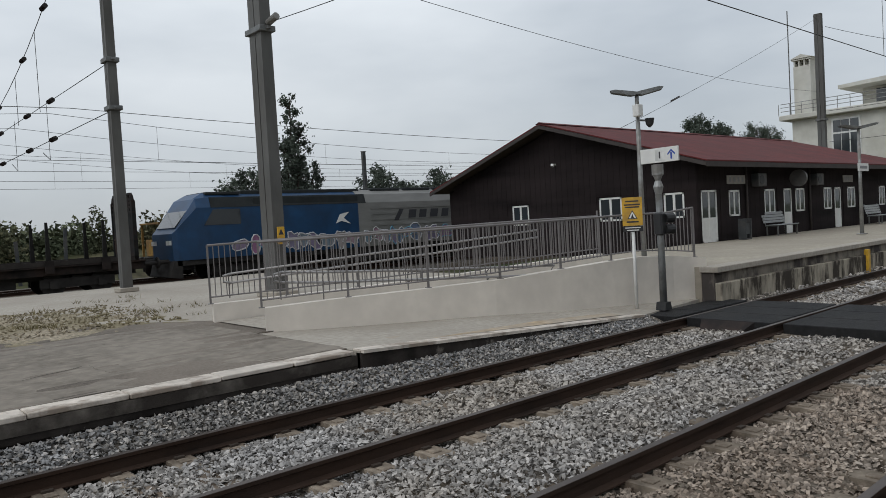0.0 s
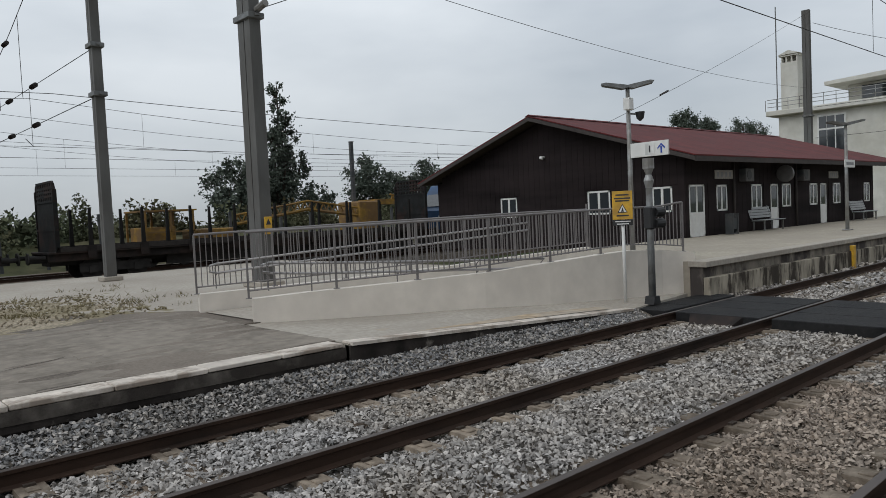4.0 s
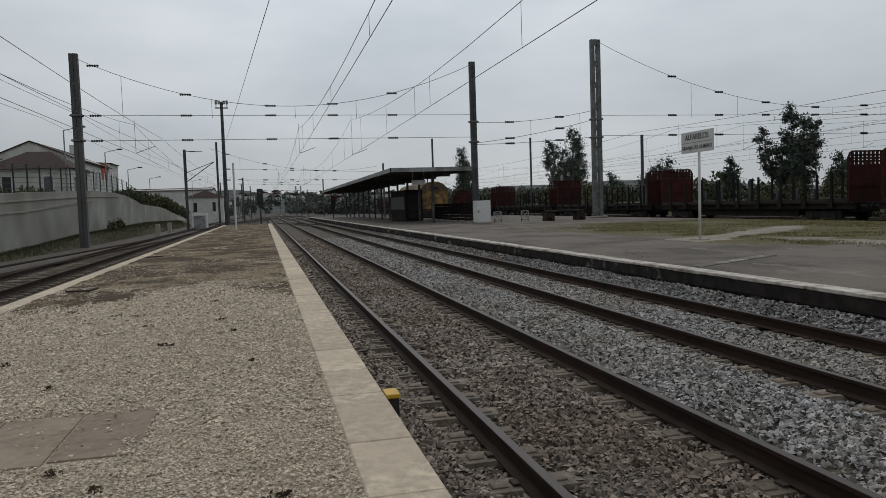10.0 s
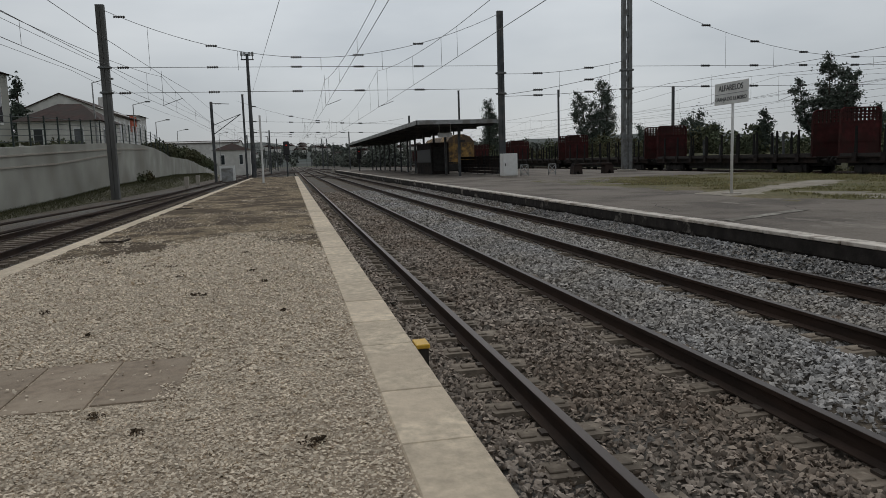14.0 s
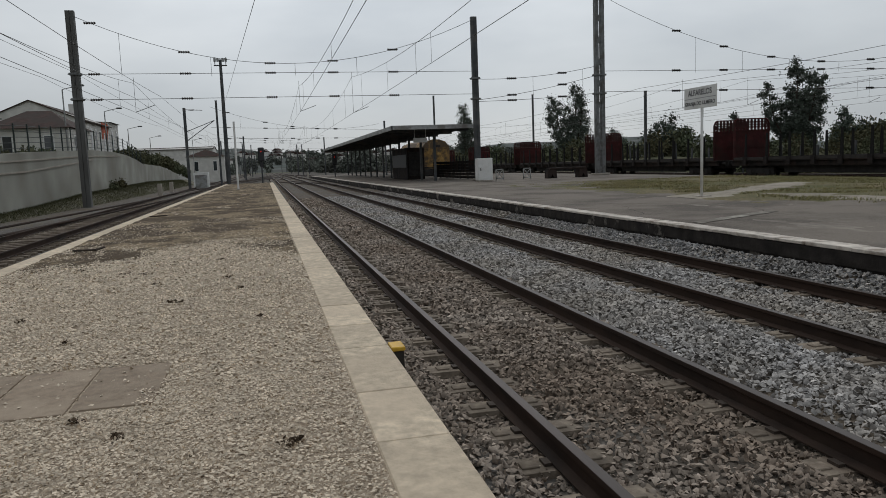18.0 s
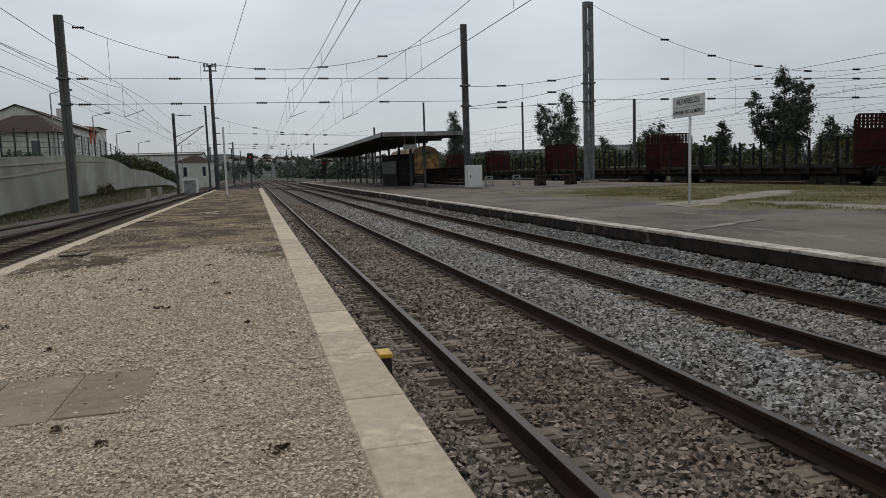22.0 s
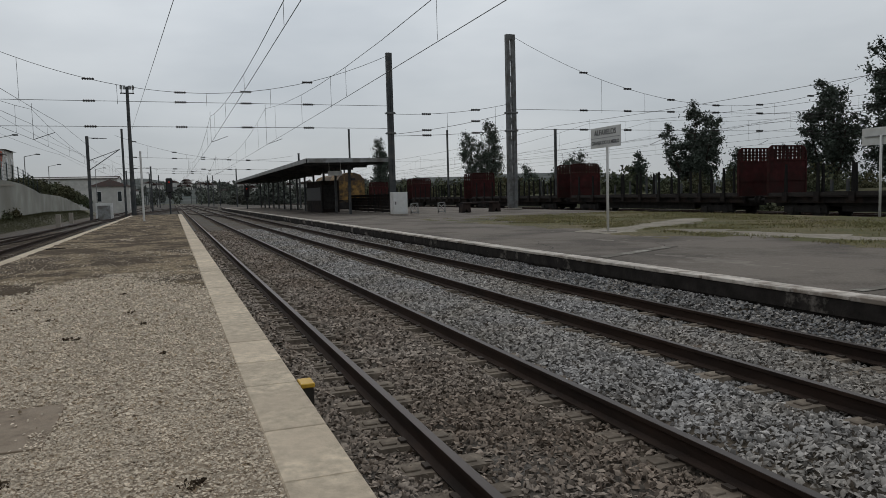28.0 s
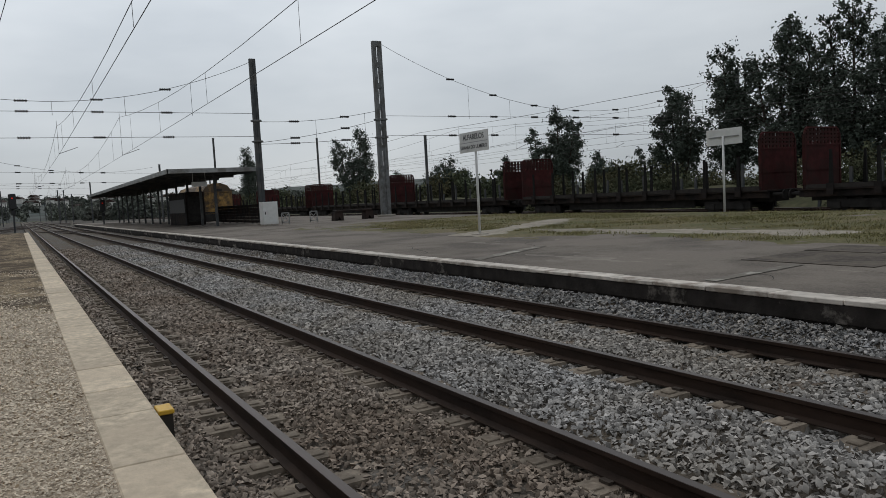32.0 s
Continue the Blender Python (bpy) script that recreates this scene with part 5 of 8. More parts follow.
# ---- masts and overhead lines ----
def portal_mast(x, y, z, h, wx, wy, label, material=M_mast, collars=(), plate=True, slot=0.47):
    """Two tall channels, tied by batten plates, with clamp collars."""
    t = thing("portal_mast", label, "catenary mast", pose(x, y, z), "portal masts")
    cw = wy * slot
    for sgn in (-1, 1):
        yy = sgn * (wy / 2 - cw / 2)
        part("column", Shape().add([(a * wx / 2 * k, yy + b * cw / 2, zz) for zz, k in ((0, 1.0), (h, 0.82)) for a, b in ((-1, -1), (1, -1), (1, 1), (-1, 1))], [(3, 2, 1, 0), (4, 5, 6, 7), (0, 1, 5, 4), (1, 2, 6, 5), (2, 3, 7, 6), (3, 0, 4, 7)]), material, t)
    part("web", Shape().box(-wx * 0.30, wx * 0.30, -wy * 0.2, wy * 0.2, 0.0, h - 0.02), material, t) if slot > 0.4 else None
    n = max(4, int(h / 1.5))
    for k in range(n):
        zz = 0.5 + (h - 0.7) * k / (n - 1)
        part("batten", Shape().box(-wx * 0.36, wx * 0.36, -wy / 2 + cw, wy / 2 - cw, zz - 0.22, zz + 0.22), material, t)
    for zz in collars:
        part("collar", Shape().box(-wx / 2 - 0.06, wx / 2 + 0.06, -wy / 2 - 0.10, wy / 2 + 0.10, zz - 0.07, zz + 0.07, c=0.01).box(-0.05, 0.05, -wy / 2 - 0.2, wy / 2 + 0.2, zz - 0.03, zz + 0.03), M_steel, t)
    if plate:
        part("foot", Shape().box(-wx, wx, -wy * 0.85, wy * 0.85, 0, 0.14, c=0.02), M_newconc, t, "concrete foot block")
    return t


portal_mast(8.75, 15.0, FZ, 14.5, 0.32, 0.62, "tall grey portal mast of two joined columns beside the ramp", collars=(6.75,))
portal_mast(7.4, 22.5, FZ, 14.5, 0.30, 0.35, "tall weathered grey portal mast on a concrete foot in the yard", collars=(5.89, 7.41))
portal_mast(-54.3, 13.91, FZ, 12.05, 0.33, 0.44, "tall dark steel portal mast beside the white cabinet", M_mast_dark, (6.08, 7.58))
portal_mast(-54.3, 23.99, FZ, 13.9, 0.38, 0.78, "tall slotted steel portal mast standing on the platform", M_steel, (6.32, 7.74), slot=0.38)
portal_mast(-54.3, -13.5, -0.4, 13.0, 0.48, 0.53, "tall brown portal mast beside the siding", M_mast, (7.3, 8.95))
portal_mast(60.0, 21.3, BED, 17.2, 0.42, 0.55, "tall grey portal mast behind the station roof", collars=(6.6, 9.0))
portal_mast(7.4, 73.0, BED, 15.2, 0.4, 0.6, "distant dark portal mast across the yard", M_mast_dark)
portal_mast(-53.7, 66.5, BED, 14.3, 0.4, 0.6, "distant grey portal mast in front of the poplars", M_mast_dark)
for x, y, h in ((36.5, 50, 9.2), (-111, -7.9, 12.45), (-149.94, -5.4, 9), (-169.98, -10.75, 9), (-127.76, 18.93, 10.0), (-128, 27.93, 14.2), (-189.8, 13.4, 10), (-126.56, 45.92, 14.0), (-169.63, 36.25, 11), (-229.94, -5.3, 10), (-239.83, 10.27, 10), (-86.6, 46.0, 10.55)):
    t = thing("line_pole", "plain dark steel pole of the overhead line", "catenary mast", pose(x, y, BED), "line poles")
    part("shaft", Shape().box(-0.14, 0.14, -0.14, 0.14, 0, h), M_mast_dark, t)
    part("foot", Shape().box(-0.4, 0.4, -0.4, 0.4, 0, 0.3), M_newconc, t)
    part("cap", Shape().box(-0.18, 0.18, -0.18, 0.18, h, h + 0.05), M_steel, t)


def sag(p, q, d, n=14):
    p, q = Vector(p), Vector(q)
    return [p.lerp(q, i / n) - Vector((0, 0, 4 * d * (i / n) * (1 - i / n))) for i in range(n + 1)]


def insulator(parent, p, along, r=0.10, L=0.75):
    a = Vector(along).normalized()
    s = Shape()
    n = 5
    for k in range(n):
        c = Vector(p) + a * (L * ((k + 0.5) / n - 0.5))
        s.tube(c - a * 0.05, c + a * 0.05, r, r * 0.55, n=8)
    s.tube(Vector(p) - a * L / 2, Vector(p) + a * L / 2, 0.035, n=6)
    part("insulator", s, M_insul, parent, "dark ribbed insulator")


def cross_span(p, q, heights, dips, ys, label):
    """Cross wires between two masts: one sagging carrier and level wires, with insulators and droppers."""
    t = thing("cross_span", label, "overhead line", group="cross spans")
    dirn = Vector((q[0] - p[0], q[1] - p[1], 0))
    for (za, zb), d in zip(heights, dips):
        a, b = Vector((p[0], p[1], za)), Vector((q[0], q[1], zb))
        w = sag(a, b, d, 24)
        part("wire", Shape().rope(w, 0.016, 4), M_wire, t)
        for y in ys:
            f = (y - p[1]) / (q[1] - p[1])
            c = a.lerp(b, f) - Vector((0, 0, 4 * d * f * (1 - f)))
            insulator(t, c, dirn)
    (za, zb), d = heights[0], dips[0]
    for y in ys:
        f = (y + 1.7 - p[1]) / (q[1] - p[1])
        if 0 < f < 1:
            x = p[0] + (q[0] - p[0]) * f
            top = za + (zb - za) * f - 4 * d * f * (1 - f)
            part("dropper", Shape().tube((x, y + 1.7, top), (x, y + 1.7, heights[1][0] - 0.2), 0.012, n=4), M_wire, t)
    return t


cross_span((-54.3, -13.5), (-54.3, 13.91), [(12.35, 12.3), (8.54, 8.54), (6.87, 6.87)], [3.15, 0.0, 0.0], (-12.35, -6.6, -0.95, 3.4, 7.75), "cross wires with brown insulators spanning the platform tracks")
cross_span((-54.3, 23.99), (-53.7, 66.5), [(14.3, 14.2), (8.46, 8.4), (6.87, 6.8)], [5.2, 0.0, 0.0], (30.65, 34.9, 39.3, 44.1, 49, 55), "cross wires with insulators spanning the freight yard")
cross_span((-54.3, 13.91), (-54.3, 23.99), [(7.95, 8.9), (6.4, 8.2), (6.3, 6.8)], [0.3, 0.2, 0.1], (16.8, 20.9), "short tie wires between two portal masts")
cross_span((7.4, 22.5), (7.4, 73.0), [(14.6, 14.2), (7.8, 7.7), (6.27, 6.25)], [6.0, 0.0, 0.0], (30.1, 34.2, 40.0, 45.3, 52), "cross wires with round insulators above the freight yard")
cross_span((60.0, 20.8), (60.0, -14.0), [(15.5, 12.0), (9.0, 9.0), (6.6, 6.6)], [3.5, 0.0, 0.0], (12.0, 6.8, 2.8, -1.2), "cross wires beyond the station building")
cross_span((-110.97, -8.8), (-127.77, 17.93), [(11.0, 9), (8.1, 8.0), (6.5, 6.6)], [1.8, 0.0, 0.0], (-6.5, -1.2, 2.9, 6.9, 10), "distant cross wires with insulators")
cross_span((-169.98, -10.75), (-189.8, 13.4), [(10.0, 10), (8.1, 8.0), (6.5, 6.6)], [1.5, 0.0, 0.0], (-6.5, -1.2, 2.9, 6.9), "far cross wires at the station throat")


def catenary(yc, xs, zc, zm, label, stag=0.2, r=0.010, dip=0.62, tilt=0.0):
    t = thing("catenary_line", label, "overhead line", group="catenary lines")
    sup = [(x, yc + stag * (-1) ** i) for i, x in enumerate(xs)]
    dr = []

    def cz(x):
        return zc + tilt * max(-60, min(60, x))

    for (xa, ya), (xb, yb) in zip(sup, sup[1:]):
        part("contact_wire", Shape().rope(sag((xa, ya, cz(xa)), (xb, yb, cz(xb)), 0.04, 6), r, 5), M_wire, t)
        m = sag((xa, ya, zm), (xb, yb, zm), (zm - zc) * dip, 12)
        part("carrier_wire", Shape().rope(m, r, 5), M_wire, t)
        for p in m[1:-1:2]:
            f = (p.x - xa) / (xb - xa)
            dr.append(((p.x, p.y, p.z), (p.x, ya + (yb - ya) * f, cz(xa) + (cz(xb) - cz(xa)) * f)))
    for x, y in sup:
        part("hanger", Shape().tube((x, y, cz(x)), (x, y, zm + 0.35), 0.010, n=4), M_wire, t)
        part("steady_arm", Shape().tube((x, y, cz(x) + 0.02), (x, y + 1.1, cz(x) + 0.42), 0.018, n=5), M_wire, t)
    for a, b in dr:
        part("dropper", Shape().tube(a, b, 0.006, n=4), M_wire, t)
    return t


XS = (160, 110, 60, 7.4, -54.3, -115, -180, -250)
catenary(T1, XS, 5.82, 7.6, "contact and carrier wires over the near platform track", 0.1, dip=0.72)
catenary(T2, XS, 5.66, 8.2, "contact and carrier wires over the second platform track", 0.1, dip=0.59)
catenary(TS, (60, 7.4, -48, -115, -180, -250), 5.5, 7.2, "contact and carrier wires over the siding", 0.3)
for yc, z in ((-10.05, 7.0), (-8.3, 7.0), (-13.6, 8.7), (-15.6, 8.4)):
    t = thing("feeder_wire", "dark wire along the siding and the retaining wall", "overhead line", group="feeder wires")
    for a, b in zip((60, 7.4, -54.3, -111), (7.4, -54.3, -111, -180)):
        part("wire", Shape().rope(sag((a, yc, z), (b, yc, z), 0.35, 10), 0.012, 4), M_wire, t)
for yc, zc, zm in ((31, 5.5, 7.4), (37, 5.6, 7.6), (43, 5.6, 7.6), (49, 5.6, 7.6)):
    catenary(yc, (160, 110, 60, 7.4, -54.3, -115, -180, -250), zc, zm, "contact and carrier wires over a freight track", 0.25)
for yc, z in ((27.5, 7.1), (56.0, 8.6)):
    t = thing("feeder_wire", "single dark feeder wire along the yard", "overhead line", group="feeder wires")
    for a, b in zip((160, 60, 7.4, -54.3, -115), (60, 7.4, -54.3, -115, -200)):
        part("wire", Shape().rope(sag((a, yc, z), (b, yc, z), 0.5, 10), 0.012, 4), M_wire, t)
t = thing("anchor_wire", "long dark anchor wire running down to a distant mast", "overhead line")
part("wire", Shape().rope(sag((20, 1.23, 5.94), (-111, -6.57, 11.87), 0.0, 12), 0.012, 4), M_wire, t)
t = thing("anchor_wire", "dark anchor wire with an insulator rising above the station roof", "overhead line")
part("wire", Shape().rope(sag((8.75, 14.9, 9.2), (60, 21.4, 10.6), 0.7, 16), 0.010, 5), M_wire, t)
t = thing("anchor_wire", "dark wire from the mast over the platform roof", "overhead line")
part("wire", Shape().rope(sag((60, 21.4, 16.3), (26, 16.4, 5.6), 0.2, 16), 0.010, 5), M_wire, t)
insulator(t, (32.1, 17.3, 7.45), (34, 5, 10.7), 0.05, 1.1)
t = thing("pull_off_wire", "pull-off wire with a white insulator fixed to the mast", "overhead line")
part("wire", Shape().rope(sag((8.75, 14.75, 7.3), (9.3, 4.7, 6.9), 0.05, 6), 0.010, 5), M_wire, t)
part("insulator", Shape().tube((8.78, 14.6, 7.3), (8.8, 14.2, 7.38), 0.09, n=10), M_steel_light, t, "pale ribbed insulator")

t = thing("mast_plate", "small yellow warning plate strapped to the portal mast", "sign", pose(8.75, 14.62, FZ + 1.55))
part("panel", Shape().box(-0.10, 0.10, -0.03, 0.0, -0.22, 0.22, c=0.005), M_yellow, t)
part("text_bar", Shape().box(-0.07, 0.07, -0.034, -0.031, -0.17, -0.09), M_print, t)
part("flash", Shape().prism([(-0.07, 0.02), (0.07, 0.02), (0.0, 0.17)], -0.034, -0.031, "y"), M_print, t)

# bracket mast left of the platform, with stay
t = thing("bracket_mast", "dark steel mast with a wire bracket beside the siding", "catenary mast", pose(-99.98, -11.23, BED))
part("shaft", Shape().box(-0.17, 0.17, -0.17, 0.17, 0, 10.6), M_mast_dark, t)
part("arm", Shape().tube((0, 0, 6.4), (0, 3.6, 9.0), 0.05), M_mast_dark, t)
part("arm", Shape().tube((0, 0, 7.6), (0, 3.6, 9.0), 0.04), M_mast_dark, t)
part("stay", Shape().tube((0, 0, 10.4), (0, 2.2, 10.3), 0.04), M_mast_dark, t)
insulator(t, (0, 0.9, 10.35), (0, 1, 0))

# floodlight pole and twin lighting tower
t = thing("floodlight_pole", "tall dark lattice floodlight pole with lamps on its head frame", "floodlight", pose(-111, -6.9, BED))
part("shaft", Shape().tube((0, 0, 0), (0, 0, 18.2), 0.34, 0.2, n=10), M_mast_dark, t)
part("head_frame", Shape().box(-0.1, 0.1, -0.9, 0.9, 17.3, 17.45).box(-0.05, 0.05, -0.8, -0.7, 17.4, 18.5).box(-0.05, 0.05, 0.7, 0.8, 17.4, 18.5), M_mast_dark, t)
for yy in (-0.75, -0.35, 0.35, 0.75):
    part("flood_lamp", Shape().box(-0.12, 0.25, yy - 0.16, yy + 0.16, 17.9, 18.4, c=0.03), M_steel_light, t)
t = thing("lighting_tower", "tall lighting tower of two dark poles with a crossbar of lamps", "floodlight", pose(8.95, 60, BED))
for dx in (-0.42, 0.42):
    part("pole", Shape().tube((dx * 1.5, 0, 0), (dx, 0, 17.6), 0.22, 0.16, n=8), M_mast_dark, t)
part("crossbar", Shape().box(-1.2, 1.2, -0.1, 0.1, 16.2, 16.4).box(-1.2, 1.2, -0.1, 0.1, 17.1, 17.25), M_mast_dark, t)
for dx in (-1.0, -0.6, 0.6, 1.0):
    part("flood_lamp", Shape().box(dx - 0.18, dx + 0.18, -0.3, 0.1, 17.3, 17.7, c=0.04), M_mast_dark, t)
part("lightning_frame", Shape().tube((-0.42, 0, 17.6), (-0.42, 0, 19.4), 0.04, n=5).tube((0.42, 0, 17.6), (0.42, 0, 19.4), 0.04, n=5).tube((-0.42, 0, 19.4), (0.42, 0, 19.4), 0.04, n=5), M_steel_light, t)
t = thing("lattice_pylon", "slender grey lattice pylon with a short crossarm", "pylon", pose(-25.1, 70, BED))
for a, b in ((-1, -1), (1, -1), (1, 1), (-1, 1)):
    part("leg", Shape().tube((a * 0.75, b * 0.75, 0), (a * 0.18, b * 0.18, 18.8), 0.06, 0.04, n=4), M_steel, t)
for k in range(15):
    z0, z1 = 18.0 * k / 15, 18.0 * (k + 1) / 15
    w0_, w1_ = 0.75 - 0.57 * z0 / 18.8, 0.75 - 0.57 * z1 / 18.8
    br = Shape()
    for sgn in (-1, 1):
        br.tube((-w0_, sgn * w0_, z0), (w1_, sgn * w1_, z1), 0.035, n=4).tube((sgn * w0_, -w0_, z0), (sgn * w1_, w1_, z1), 0.035, n=4)
    part("brace", br, M_steel, t)
part("crossarm", Shape().box(-1.5, 1.5, -0.08, 0.08, 17.3, 17.5).tube((0, 0, 18.6), (0, 0, 19.9), 0.05, n=5), M_steel, t)

# ---- station signs ----
t = thing("station_name_sign", "white station name board on a thin white post", "sign", pose(-21.9, 11.82, FZ))
part("post", Shape().tube((0, 0, 0), (0, 0, 3.5), 0.045, n=10), M_white, t, smooth=True)
part("foot", Shape().box(-0.22, 0.22, -0.22, 0.22, 0, 0.05, c=0.01), M_newconc, t)
part("board", Shape().box(-0.88, 0.88, -0.085, -0.05, 2.82, 3.50, c=0.008), M_white, t)
part("divider", Shape().box(-0.86, 0.86, -0.09, -0.086, 3.135, 3.15), M_print_grey, t)
writing("ALFARELOS", 0.25, M_print, t, pose(0, -0.088, 3.315, 90), bold=0.004)
writing("GRANJA DO ULMEIRO", 0.165, M_print, t, pose(0, -0.088, 2.98, 90), bold=0.003)
t = thing("station_name_sign", "white sign board seen from its plain back on a white post", "sign", pose(-23.27, 26.0, FZ + 0.1))
part("post", Shape().tube((0, 0, -0.2), (0, 0, 3.3), 0.05, n=10), M_white, t, smooth=True)
part("board", Shape().box(-0.95, 0.95, 0.05, 0.09, 2.9, 3.62, c=0.008), M_white, t)
part("batten", Shape().box(-0.8, 0.8, 0.02, 0.05, 3.22, 3.28), M_steel_light, t)

# wayfinding totem
t = thing("information_totem", "tall white wayfinding totem with arrows, on a steel plinth", "sign", pose(0.37, 10.55, FZ, 0, 0, -13.5))
nseg = 10
arc = [(-0.49 + 0.98 * i / nseg, -0.07 - 0.055 * math.sin(math.pi * i / nseg)) for i in range(nseg + 1)]
part("panel", Shape().prism(arc + [(0.49, 0.07), (-0.49, 0.07)], 0.13, 2.20, "z"), M_white, t)
part("plinth", Shape().box(-0.52, 0.52, -0.16, 0.12, 0.0, 0.04, c=0.008).box(-0.40, 0.40, -0.07, 0.07, 0.04, 0.13), M_steel_light, t, "brushed steel plinth")


def on_panel(x, z, dy=0.012):
    i = (x + 0.49) / 0.98
    return pose(x, -0.07 - 0.055 * math.sin(math.pi * i) - dy + 0.006, z, 90)


def arrow(parent, m, size, material, turn=0):
    s = Shape()
    k = size
    r = Matrix.Rotation(radians(turn), 4, 'Z')
    s.prism([(-0.09 * k, -0.5 * k), (0.09 * k, -0.5 * k), (0.09 * k, 0.18 * k), (-0.09 * k, 0.18 * k)], 0, 0.003, "z", r)
    s.prism([(-0.42 * k, 0.08 * k), (0, 0.5 * k), (0.42 * k, 0.08 * k), (0.42 * k, -0.12 * k), (0, 0.3 * k), (-0.42 * k, -0.12 * k)], 0, 0.003, "z", r)
    part("arrow", s, material, parent, m=m)


writing("Saída", 0.075, M_print, t, on_panel(0.12, 2.10), bold=0.001)
writing("Exit", 0.05, M_print_grey, t, on_panel(0.07, 2.03))
arrow(t, on_panel(0.36, 2.09), 0.075, M_print, -135)
arrow(t, on_panel(-0.36, 1.90), 0.085, M_print, 0)
for txt, x, z in (("4", -0.20, 1.90), ("5", -0.05, 1.91), ("1", 0.22, 1.78), ("2", 0.09, 1.64), ("3", 0.23, 1.645)):
    part("number_frame", Shape().box(-0.055, 0.055, -0.062, 0.062, 0, 0.002), mat("number_frame_grey", (0.55, 0.55, 0.54), 0.5, bump=0), t, m=on_panel(x, z, 0.010))
    writing(txt, 0.105, M_print, t, on_panel(x, z - 0.005, 0.014), "number", bold=0.001)
arrow(t, on_panel(0.35, 1.79), 0.085, M_print, -45)
arrow(t, on_panel(0.36, 1.65), 0.085, M_print, -135)
for k, z in enumerate((1.50, 1.36, 1.22)):
    arrow(t, on_panel(0.37, z), 0.085, M_print, -90)
    part("pictogram", Shape().prism([(-0.02, -0.045), (0.0, -0.01), (0.025, -0.045), (0.035, -0.04), (0.015, 0.0), (0.03, 0.02), (0.005, 0.045), (-0.02, 0.02), (-0.012, 0.0), (-0.032, -0.04)], 0, 0.003, "z"), M_print, t, m=on_panel(-0.19, z - 0.01))
    part("text_bar", Shape().box(-0.12, 0.12 + 0.04 * (k == 1), -0.014, 0.014, 0, 0.002), M_print, t, m=on_panel(0.01, z + 0.02))
    part("text_bar", Shape().box(-0.07, 0.07, -0.009, 0.009, 0, 0.002), M_print_grey, t, m=on_panel(-0.03, z - 0.025))
part("emblem", Shape().prism([(-0.055, -0.055), (0.055, -0.055), (0.055, 0.055), (-0.055, 0.055)], 0, 0.002, "z"), M_teal, t, "teal square emblem", m=on_panel(-0.19, 0.50))
part("emblem_stroke", Shape().prism([(-0.05, -0.055), (0.02, -0.01), (0.03, 0.05), (0.01, 0.05), (0.0, 0.0), (-0.055, -0.04)], 0, 0.003, "z"), M_white, t, m=on_panel(-0.19, 0.50, 0.014))
part("text_bar", Shape().box(-0.17, 0.17, -0.013, 0.013, 0, 0.002), M_print_grey, t, m=on_panel(-0.07, 0.405))

# lamp on the ramp, with camera and hanging platform sign
def platform_lamp(x, y, z, h, label):
    t = thing("platform_lamp", label, "street lamp", pose(x, y, z), "platform lamps")
    part("pole", Shape().tube((0, 0, 0), (0, 0, h), 0.07, 0.05, n=12), M_steel_light, t, smooth=True)
    part("foot", Shape().box(-0.15, 0.15, -0.15, 0.15, 0, 0.03, c=0.006), M_steel_light, t)
    for sgn in (-1, 1):
        hd = part("lamp_head", Shape().prism([(0.0, -0.03), (0.12, -0.07), (0.62, -0.02), (0.66, 0.03), (0.55, 0.06), (0.1, 0.04), (0.0, 0.03)], -0.13, 0.13, "y", pose(0, 0, h - 0.03, 0, -7, 0 if sgn > 0 else 180)), M_steel, t, "flat grey lamp head", m=pose(0, 0, 0, 0, 0, -50))
    return t


t = platform_lamp(15.8, 8.7, 0.72, 4.35, "galvanised lamp post with two flat heads, a camera and a sign")
part("junction_box", Shape().box(-0.22, -0.02, -0.18, 0.0, 3.72, 4.02, c=0.01), M_white, t)
part("camera_arm", Shape().tube((0, 0, 3.65), (0.22, -0.2, 3.62), 0.025), M_steel, t)
part("dome_camera", Shape().tube((0.22, -0.2, 3.68), (0.22, -0.2, 3.52), 0.12, 0.09, n=12).tube((0.22, -0.2, 3.52), (0.22, -0.2, 3.45), 0.09, 0.02, n=12), M_black, t)
sb = part("sign_panel", Shape().box(-0.03, 0.03, -1.10, -0.02, 2.52, 2.88, c=0.006), M_white, t, "white hanging sign")
part("number_frame", Shape().box(-0.036, -0.031, -0.73, -0.47, 2.56, 2.84).box(-0.038, -0.036, -0.715, -0.485, 2.575, 2.825), mat("frame_print", (0.62, 0.62, 0.6), 0.5, bump=0), sb)
writing("1", 0.22, M_print, sb, pose(-0.041, -0.60, 2.69, 90, 0, -90), "number", bold=0.009)
arrow(sb, pose(-0.036, -0.92, 2.70, 90, 0, -90), 0.24, M_blue, 0)
platform_lamp(29.0, 8.1, HZ, 3.95, "galvanised platform lamp with two flat heads")
t = thing("platform_sign", "small white name sign fixed to the lamp post", "sign", pose(29.0, 8.0, HZ + 2.45))
part("panel", Shape().box(-0.5, 0.5, -0.03, 0.0, -0.14, 0.14, c=0.005), M_white, t)
part("text_bar", Shape().box(-0.36, 0.36, -0.035, -0.031, -0.05, 0.05), M_print_grey, t)

